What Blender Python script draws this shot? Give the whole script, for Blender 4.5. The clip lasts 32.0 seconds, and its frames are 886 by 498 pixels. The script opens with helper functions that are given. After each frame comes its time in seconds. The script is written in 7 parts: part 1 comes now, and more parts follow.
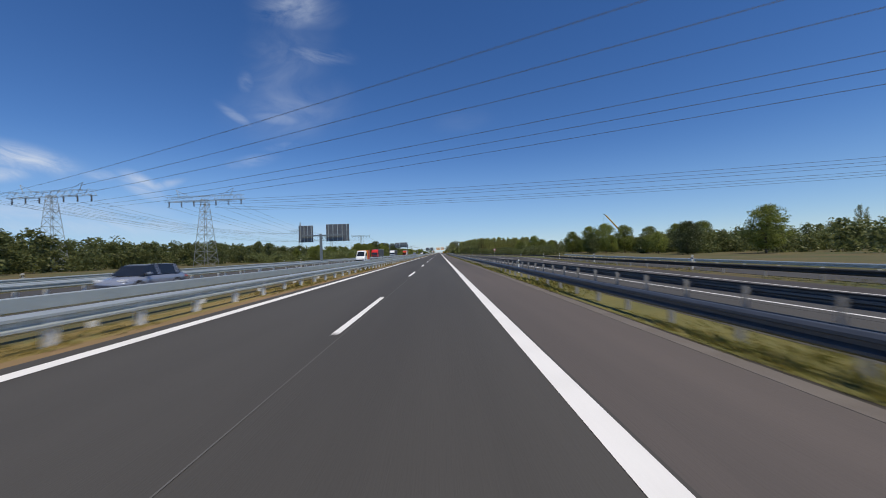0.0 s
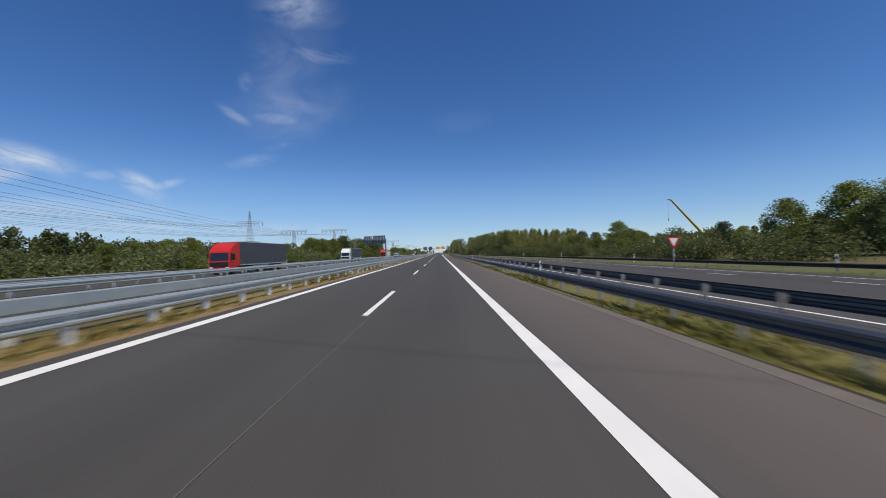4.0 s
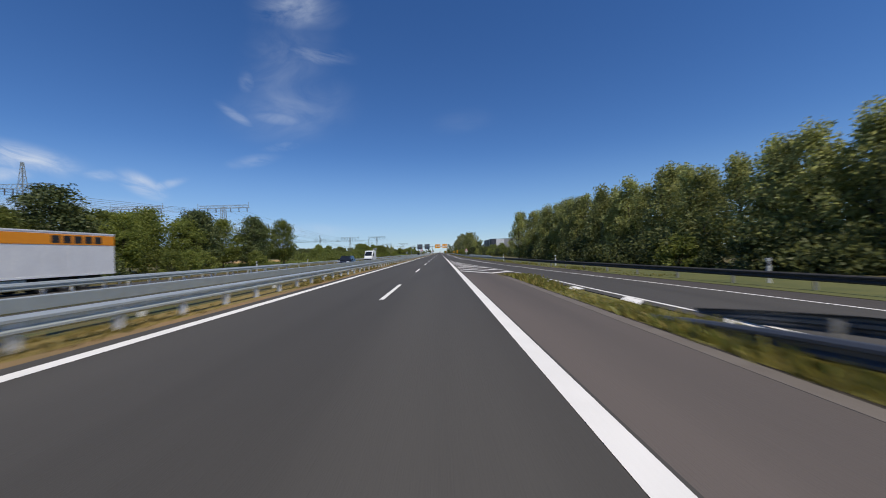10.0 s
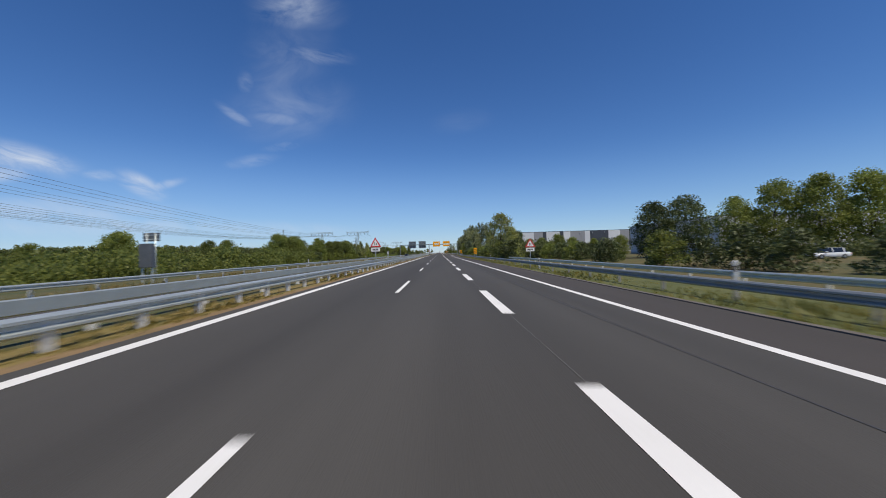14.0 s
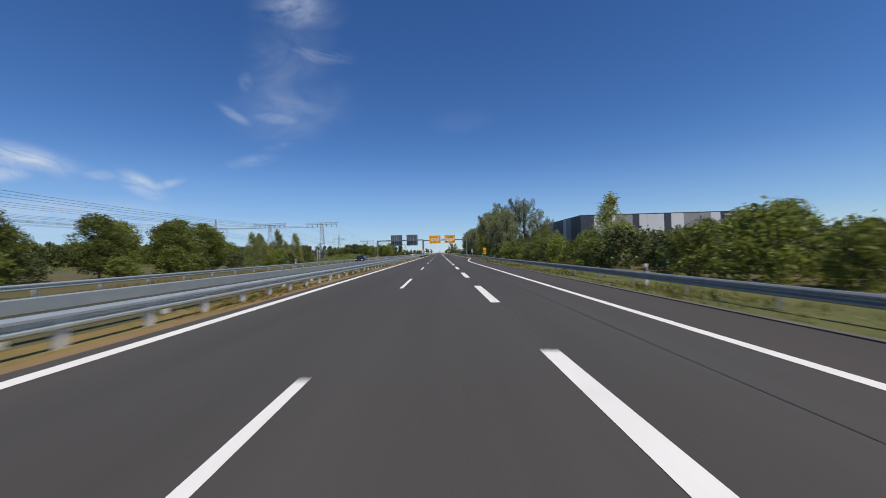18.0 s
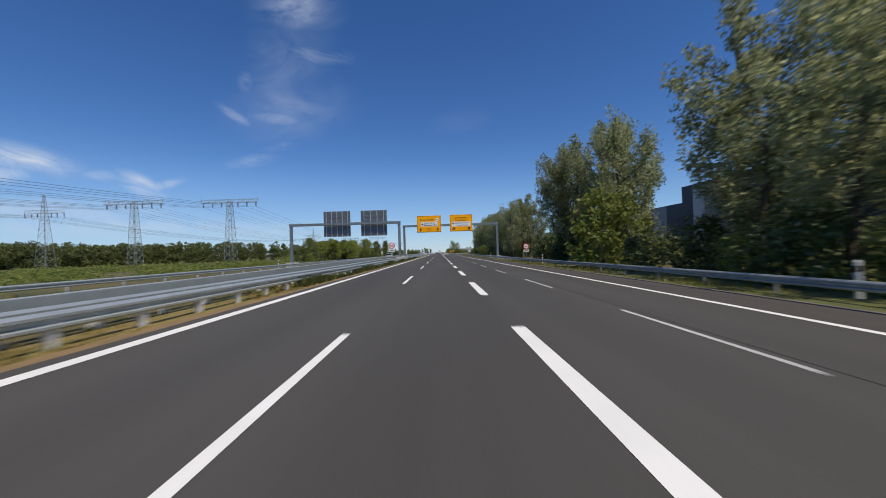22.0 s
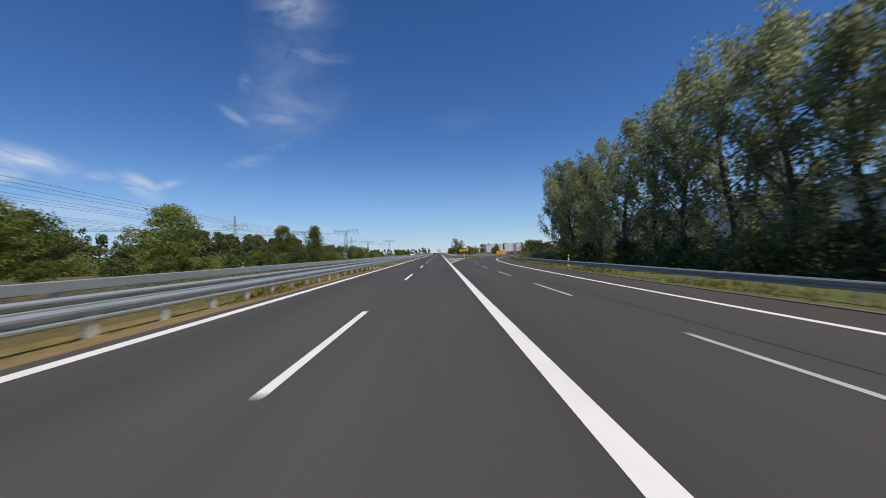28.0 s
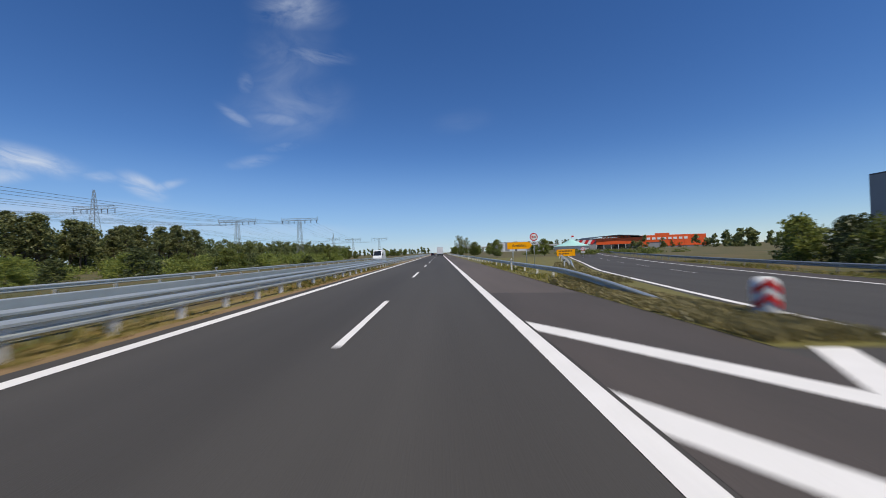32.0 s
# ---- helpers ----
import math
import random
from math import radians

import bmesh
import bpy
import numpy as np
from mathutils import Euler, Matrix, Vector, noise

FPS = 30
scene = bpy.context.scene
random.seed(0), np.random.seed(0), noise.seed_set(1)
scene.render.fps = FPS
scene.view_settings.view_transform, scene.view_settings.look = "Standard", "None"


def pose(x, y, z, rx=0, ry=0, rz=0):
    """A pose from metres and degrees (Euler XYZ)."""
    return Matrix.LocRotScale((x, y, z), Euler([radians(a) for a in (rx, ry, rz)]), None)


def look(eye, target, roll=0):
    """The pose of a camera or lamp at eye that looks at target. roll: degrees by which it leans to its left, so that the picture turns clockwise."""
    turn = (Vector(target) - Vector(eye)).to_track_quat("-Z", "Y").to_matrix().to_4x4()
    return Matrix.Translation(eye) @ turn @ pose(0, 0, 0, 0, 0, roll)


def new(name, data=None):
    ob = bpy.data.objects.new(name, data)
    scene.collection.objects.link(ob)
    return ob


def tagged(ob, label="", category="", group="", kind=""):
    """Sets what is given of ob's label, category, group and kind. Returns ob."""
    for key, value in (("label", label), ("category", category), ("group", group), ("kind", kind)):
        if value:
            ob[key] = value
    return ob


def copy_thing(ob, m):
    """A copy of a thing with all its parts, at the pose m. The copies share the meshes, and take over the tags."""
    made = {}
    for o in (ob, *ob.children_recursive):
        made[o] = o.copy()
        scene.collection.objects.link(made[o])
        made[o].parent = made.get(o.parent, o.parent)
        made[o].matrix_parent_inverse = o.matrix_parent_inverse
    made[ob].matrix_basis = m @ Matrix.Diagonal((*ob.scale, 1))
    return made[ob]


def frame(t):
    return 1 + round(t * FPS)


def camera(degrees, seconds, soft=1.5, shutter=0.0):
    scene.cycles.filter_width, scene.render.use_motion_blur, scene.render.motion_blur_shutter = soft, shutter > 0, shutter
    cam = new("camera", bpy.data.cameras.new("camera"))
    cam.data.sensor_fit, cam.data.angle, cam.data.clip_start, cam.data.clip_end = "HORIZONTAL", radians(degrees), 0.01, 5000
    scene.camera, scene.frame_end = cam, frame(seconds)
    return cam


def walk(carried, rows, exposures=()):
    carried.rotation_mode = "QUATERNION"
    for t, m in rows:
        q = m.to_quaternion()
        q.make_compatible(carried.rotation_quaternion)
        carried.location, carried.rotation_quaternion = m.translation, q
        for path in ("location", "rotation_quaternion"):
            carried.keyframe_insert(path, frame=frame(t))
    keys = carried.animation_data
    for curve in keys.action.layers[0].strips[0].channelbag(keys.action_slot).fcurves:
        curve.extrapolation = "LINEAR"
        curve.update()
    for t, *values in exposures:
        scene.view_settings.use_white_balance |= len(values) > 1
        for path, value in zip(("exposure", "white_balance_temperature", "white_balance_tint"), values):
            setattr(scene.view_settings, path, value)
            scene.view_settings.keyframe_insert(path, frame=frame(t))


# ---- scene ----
# ---------------------------------------------------------------- camera
V = 26.46            # metres a second
EYE = 1.65           # lens above the carriageway
FALL = 0.0297        # crossfall of the own carriageway, down to the right
FOCAL = 653.0        # in units of a picture 1568 wide
PROFILE_X = (-400.0, -45.0, -30.0, -19.5, -7.5, -4.3, 20.0, 32.0, 60.0, 400.0)
PROFILE_Z = (-0.6, -0.6, -0.45, -0.16, 0.13, 0.128, -0.594, -0.8, -0.8, -0.8)


def road_z(x):
    """Height of the finished surface at the lateral place x."""
    return float(np.interp(x, PROFILE_X, PROFILE_Z))


cam = camera(2 * math.degrees(math.atan(784 / FOCAL)), 32.0, soft=0.95, shutter=0.33)


def stand(t, x, vx, vy, roll, ahead=0.0):
    """Pose at t: lateral place x, and where the road's far end lies in the picture."""
    yaw = math.degrees(math.atan((vx - 784) / FOCAL))
    pitch = math.degrees(math.atan((vy - 441) / FOCAL))
    return t, pose(x, V * t + ahead, EYE - FALL * x, 90 + pitch, roll, yaw)


walk(cam, [stand(*r) for r in (
    (0.0, 2.10, 778, 447, 1.7), (1.0, 2.07, 778, 447, 1.7), (2.0, 1.93, 778, 447, 1.7), (3.0, 1.85, 778, 447, 1.7), (3.5, 1.88, 778, 447, 1.7),
    (5.5, 2.18, 778, 447, 1.7), (6.5, 2.24, 778, 447, 1.7), (8.0, 2.12, 778, 447, 1.7), (9.0, 2.08, 779, 447, 1.7, 0.1), (10.2, 2.10, 779, 447, 1.7),
    (11.2, 2.16, 779, 447, 1.7), (12.2, 2.06, 779, 447, 1.7), (13.0, 1.97, 778, 447, 1.7, -0.15), (14.0, 1.80, 778, 447, 1.7, -0.1), (14.5, 1.79, 778, 447, 1.7, -0.1),
    (17.0, 1.79, 778, 447, 1.7, -0.15), (19.0, 1.84, 778, 447, 1.7, -0.15), (21.0, 1.89, 778, 447, 1.75), (23.0, 1.98, 778, 446, 1.8),
    (24.5, 2.07, 778, 446, 1.7), (26.0, 2.18, 776, 447, 1.8, 0.35), (28.5, 2.08, 778, 447, 1.9, 0.3), (29.5, 1.95, 778, 447, 1.9, 0.3),
    (30.6, 1.85, 780, 447, 1.9, 0.3), (32.0, 1.86, 779, 447, 1.9, 0.3))])

# ---------------------------------------------------------------- light
TO_SUN = Vector((0.33, -0.45, 1.0)).normalized()
world = bpy.data.worlds.new("sky")
scene.world = world
world.use_nodes = True
wn, wl = world.node_tree.nodes, world.node_tree.links
wn.clear()
w_out = wn.new("ShaderNodeOutputWorld")
w_bg = wn.new("ShaderNodeBackground")
w_sky = wn.new("ShaderNodeTexSky")
w_sky.sky_type, w_sky.sun_disc = "NISHITA", False
w_sky.sun_elevation = math.asin(TO_SUN.z)
w_sky.sun_rotation = math.atan2(TO_SUN.x, TO_SUN.y)
w_sky.altitude, w_sky.air_density, w_sky.dust_density, w_sky.ozone_density = 0, 0.85, 0.0, 5.0
w_bg.inputs["Strength"].default_value = 0.111
# thin high cirrus: wisps on the flat plane ahead, each with its own place, slant and size
w_tc = wn.new("ShaderNodeTexCoord")
w_part = wn.new("ShaderNodeSeparateXYZ")
wl.new(w_tc.outputs["Generated"], w_part.inputs["Vector"])


def sky_math(op, a, b):
    node = wn.new("ShaderNodeMath")
    node.operation = op
    for socket, value in zip(node.inputs, (a, b)):
        if isinstance(value, (int, float)):
            socket.default_value = value
        else:
            wl.new(value, socket)
    return node.outputs["Value"]


w_front = sky_math("MAXIMUM", w_part.outputs["Y"], 0.05)
w_flat = wn.new("ShaderNodeCombineXYZ")
wl.new(sky_math("DIVIDE", w_part.outputs["X"], w_front), w_flat.inputs["X"])
wl.new(sky_math("DIVIDE", w_part.outputs["Z"], w_front), w_flat.inputs["Y"])


def sky_noise(scale, stretch, slant, warp, rough):
    turn = wn.new("ShaderNodeMapping")
    turn.inputs["Rotation"].default_value = (0, 0, slant)
    size = wn.new("ShaderNodeMapping")
    size.inputs["Scale"].default_value = (1, stretch, 1)
    tex = wn.new("ShaderNodeTexNoise")
    tex.inputs["Scale"].default_value, tex.inputs["Detail"].default_value = scale, 7
    tex.inputs["Roughness"].default_value, tex.inputs["Distortion"].default_value = rough, warp
    wl.new(w_flat.outputs["Vector"], turn.inputs["Vector"])
    wl.new(turn.outputs["Vector"], size.inputs["Vector"])
    wl.new(size.outputs["Vector"], tex.inputs["Vector"])
    return tex.outputs["Fac"]


w_streak = sky_noise(7.0, 3.0, 0.35, 0.6, 0.6)
w_soft = sky_noise(5.0, 1.6, -0.1, 1.2, 0.55)


def wisp(x, z, long, short, slant, amount, grain, low=0.35, high=0.75):
    """One patch of cirrus with soft ends, broken up by a noise."""
    spot = wn.new("ShaderNodeMapping")
    spot.vector_type = "TEXTURE"
    spot.inputs["Location"].default_value = (x, z, 0)
    spot.inputs["Rotation"].default_value = (0, 0, slant)
    spot.inputs["Scale"].default_value = (long, short, 1)
    far = wn.new("ShaderNodeVectorMath")
    far.operation = "LENGTH"
    fade = wn.new("ShaderNodeMapRange")
    fade.interpolation_type = "SMOOTHERSTEP"
    fade.inputs["To Min"].default_value, fade.inputs["To Max"].default_value = amount, 0.0
    torn = wn.new("ShaderNodeMapRange")
    torn.inputs["From Min"].default_value, torn.inputs["From Max"].default_value = low, high
    wl.new(w_flat.outputs["Vector"], spot.inputs["Vector"])
    wl.new(spot.outputs["Vector"], far.inputs[0])
    wl.new(far.outputs["Value"], fade.inputs["Value"])
    wl.new(grain, torn.inputs["Value"])
    return sky_math("MULTIPLY", fade.outputs["Result"], torn.outputs["Result"])


banks = [wisp(-0.37, 0.67, 0.17, 0.09, -0.1, 0.5, w_soft), wisp(-0.40, 0.52, 0.26, 0.17, 1.3, 0.17, w_soft, 0.3), wisp(-0.32, 0.545, 0.14, 0.04, -0.12, 0.36, w_streak),
         wisp(-0.40, 0.40, 0.24, 0.13, 0.1, 0.24, w_soft, 0.3), wisp(-0.545, 0.39, 0.085, 0.022, -0.6, 0.42, w_streak, 0.3), wisp(-0.43, 0.375, 0.11, 0.03, -0.15, 0.50, w_soft, 0.25),
         wisp(-0.51, 0.475, 0.035, 0.05, 0.2, 0.26, w_streak, 0.3), wisp(-0.50, 0.262, 0.10, 0.025, 0.12, 0.34, w_streak, 0.3), wisp(-0.42, 0.30, 0.08, 0.02, 0.1, 0.24, w_streak),
         wisp(-1.12, 0.29, 0.24, 0.055, -0.24, 0.85, w_streak, 0.32, 0.66), wisp(-1.20, 0.245, 0.16, 0.035, 0.0, 0.75, w_streak, 0.25, 0.65),
         wisp(-0.80, 0.205, 0.11, 0.04, -0.5, 0.85, w_streak, 0.32, 0.62), wisp(-0.75, 0.20, 0.10, 0.02, 0.25, 0.5, w_streak, 0.3, 0.62), wisp(-0.90, 0.235, 0.11, 0.022, -0.1, 0.5, w_streak),
         wisp(-1.10, 0.145, 0.62, 0.055, -0.04, 0.55, w_streak, 0.2, 0.7), wisp(-0.95, 0.10, 0.75, 0.05, -0.05, 0.42, w_streak, 0.2, 0.7), wisp(-0.45, 0.075, 0.42, 0.035, -0.06, 0.3, w_streak, 0.2, 0.7),
         wisp(0.07, 0.355, 0.12, 0.05, 0.1, 0.08, w_soft)]
total = banks[0]
for b in banks[1:]:
    total = sky_math("MAXIMUM", total, b)
w_ahead = wn.new("ShaderNodeMapRange")
w_ahead.inputs["From Min"].default_value, w_ahead.inputs["From Max"].default_value = 0.1, 0.3
wl.new(w_part.outputs["Y"], w_ahead.inputs["Value"])
w_mix = wn.new("ShaderNodeMix")
w_mix.data_type = "RGBA"
w_mix.inputs["B"].default_value = (5.6, 6.2, 7.2, 1)
wl.new(sky_math("MULTIPLY", total, w_ahead.outputs["Result"]), w_mix.inputs["Factor"])
w_deep = wn.new("ShaderNodeHueSaturation")
w_deep.inputs["Saturation"].default_value, w_deep.inputs["Hue"].default_value = 1.2, 0.508
wl.new(w_sky.outputs["Color"], w_deep.inputs["Color"])
# pale blue haze low over the horizon, thinner on the sunny side
w_low = wn.new("ShaderNodeMapRange")
w_low.interpolation_type = "SMOOTHSTEP"
w_low.inputs["From Min"].default_value, w_low.inputs["From Max"].default_value = -0.02, 0.27
w_low.inputs["To Min"].default_value, w_low.inputs["To Max"].default_value = 0.62, 0.0
w_haze = wn.new("ShaderNodeMix")
w_haze.data_type = "RGBA"
w_haze.inputs["B"].default_value = (2.45, 4.0, 6.4, 1)
wl.new(w_part.outputs["Z"], w_low.inputs["Value"])
w_side = wn.new("ShaderNodeMapRange")
w_side.inputs["From Min"].default_value, w_side.inputs["From Max"].default_value = -0.2, 0.9
w_side.inputs["To Min"].default_value, w_side.inputs["To Max"].default_value = 1.0, 0.5
wl.new(w_part.outputs["X"], w_side.inputs["Value"])
wl.new(sky_math("MULTIPLY", w_low.outputs["Result"], w_side.outputs["Result"]), w_haze.inputs["Factor"])
wl.new(w_deep.outputs["Color"], w_haze.inputs["A"])
wl.new(w_haze.outputs["Result"], w_mix.inputs["A"])
wl.new(w_mix.outputs["Result"], w_bg.inputs["Color"])
wl.new(w_bg.outputs["Background"], w_out.inputs["Surface"])

sun = new("sun", bpy.data.lights.new("sun", "SUN"))
sun.data.energy, sun.data.angle, sun.data.color = 3.9, radians(0.53), (1.0, 0.915, 0.765)
sun.matrix_world = look(TO_SUN * 100, (0, 0, 0))
scene.view_settings.exposure = 0.0

# ---------------------------------------------------------------- materials
def mat(name, a, b=None, rough=0.7, metal=0.0, scale=3.0, fine=40.0, bump=0.0, stretch=(1, 1, 1), spread=0.0, spec=0.5, lo=0.35, hi=0.65, weight=0.45):
    """Two colours mixed by noise at a large and a small scale; bump from the fine noise; spread varies object by object."""
    b = b or tuple(c * 0.8 for c in a)
    m = bpy.data.materials.new(name)
    m.use_nodes = True
    n, l = m.node_tree.nodes, m.node_tree.links
    p = n["Principled BSDF"]
    p.inputs["Roughness"].default_value, p.inputs["Metallic"].default_value = rough, metal
    p.inputs["Specular IOR Level"].default_value = spec
    tc, mp = n.new("ShaderNodeTexCoord"), n.new("ShaderNodeMapping")
    mp.inputs["Scale"].default_value = stretch
    l.new(tc.outputs["Object"], mp.inputs["Vector"])
    big, small = n.new("ShaderNodeTexNoise"), n.new("ShaderNodeTexNoise")
    big.inputs["Scale"].default_value, big.inputs["Detail"].default_value = scale, 4
    small.inputs["Scale"].default_value, small.inputs["Detail"].default_value = fine, 3
    l.new(mp.outputs["Vector"], big.inputs["Vector"])
    l.new(mp.outputs["Vector"], small.inputs["Vector"])
    both = n.new("ShaderNodeMix")
    both.data_type = "FLOAT"
    both.inputs["Factor"].default_value = weight
    l.new(big.outputs["Fac"], both.inputs["A"])
    l.new(small.outputs["Fac"], both.inputs["B"])
    ramp = n.new("ShaderNodeValToRGB")
    ramp.color_ramp.elements[0].position, ramp.color_ramp.elements[1].position = lo, hi
    ramp.color_ramp.elements[0].color, ramp.color_ramp.elements[1].color = (*a, 1), (*b, 1)
    l.new(both.outputs["Result"], ramp.inputs["Fac"])
    colour = ramp.outputs["Color"]
    if spread:
        info, hsv, rng = n.new("ShaderNodeObjectInfo"), n.new("ShaderNodeHueSaturation"), n.new("ShaderNodeMapRange")
        rng.inputs["To Min"].default_value, rng.inputs["To Max"].default_value = 1 - spread, 1 + spread
        l.new(info.outputs["Random"], rng.inputs["Value"])
        l.new(rng.outputs["Result"], hsv.inputs["Value"])
        l.new(colour, hsv.inputs["Color"])
        colour = hsv.outputs["Color"]
    l.new(colour, p.inputs["Base Color"])
    if bump:
        bp = n.new("ShaderNodeBump")
        bp.inputs["Strength"].default_value, bp.inputs["Distance"].default_value = bump, 0.02
        l.new(small.outputs["Fac"], bp.inputs["Height"])
        l.new(bp.outputs["Normal"], p.inputs["Normal"])
    return m


def leaf_mat(name, a, b, thin=0.48):
    """Leaves: each leaf its own shade, some light coming through."""
    m = bpy.data.materials.new(name)
    m.use_nodes = True
    n, l = m.node_tree.nodes, m.node_tree.links
    p, out = n["Principled BSDF"], n["Material Output"]
    p.inputs["Roughness"].default_value = 0.5
    p.inputs["Specular IOR Level"].default_value = 0.35
    geo, info, ramp, hsv, rng = (n.new("ShaderNode" + k) for k in ("NewGeometry", "ObjectInfo", "ValToRGB", "HueSaturation", "MapRange"))
    ramp.color_ramp.elements[0].color, ramp.color_ramp.elements[1].color = (*a, 1), (*b, 1)
    l.new(geo.outputs["Random Per Island"], ramp.inputs["Fac"])
    rng.inputs["To Min"].default_value, rng.inputs["To Max"].default_value = 0.75, 1.25
    l.new(info.outputs["Random"], rng.inputs["Value"])
    l.new(rng.outputs["Result"], hsv.inputs["Value"])
    l.new(ramp.outputs["Color"], hsv.inputs["Color"])
    l.new(hsv.outputs["Color"], p.inputs["Base Color"])
    tr, mx = n.new("ShaderNodeBsdfTranslucent"), n.new("ShaderNodeMixShader")
    mx.inputs["Fac"].default_value = thin
    l.new(hsv.outputs["Color"], tr.inputs["Color"])
    l.new(p.outputs["BSDF"], mx.inputs[1])
    l.new(tr.outputs["BSDF"], mx.inputs[2])
    l.new(mx.outputs["Shader"], out.inputs["Surface"])
    return m


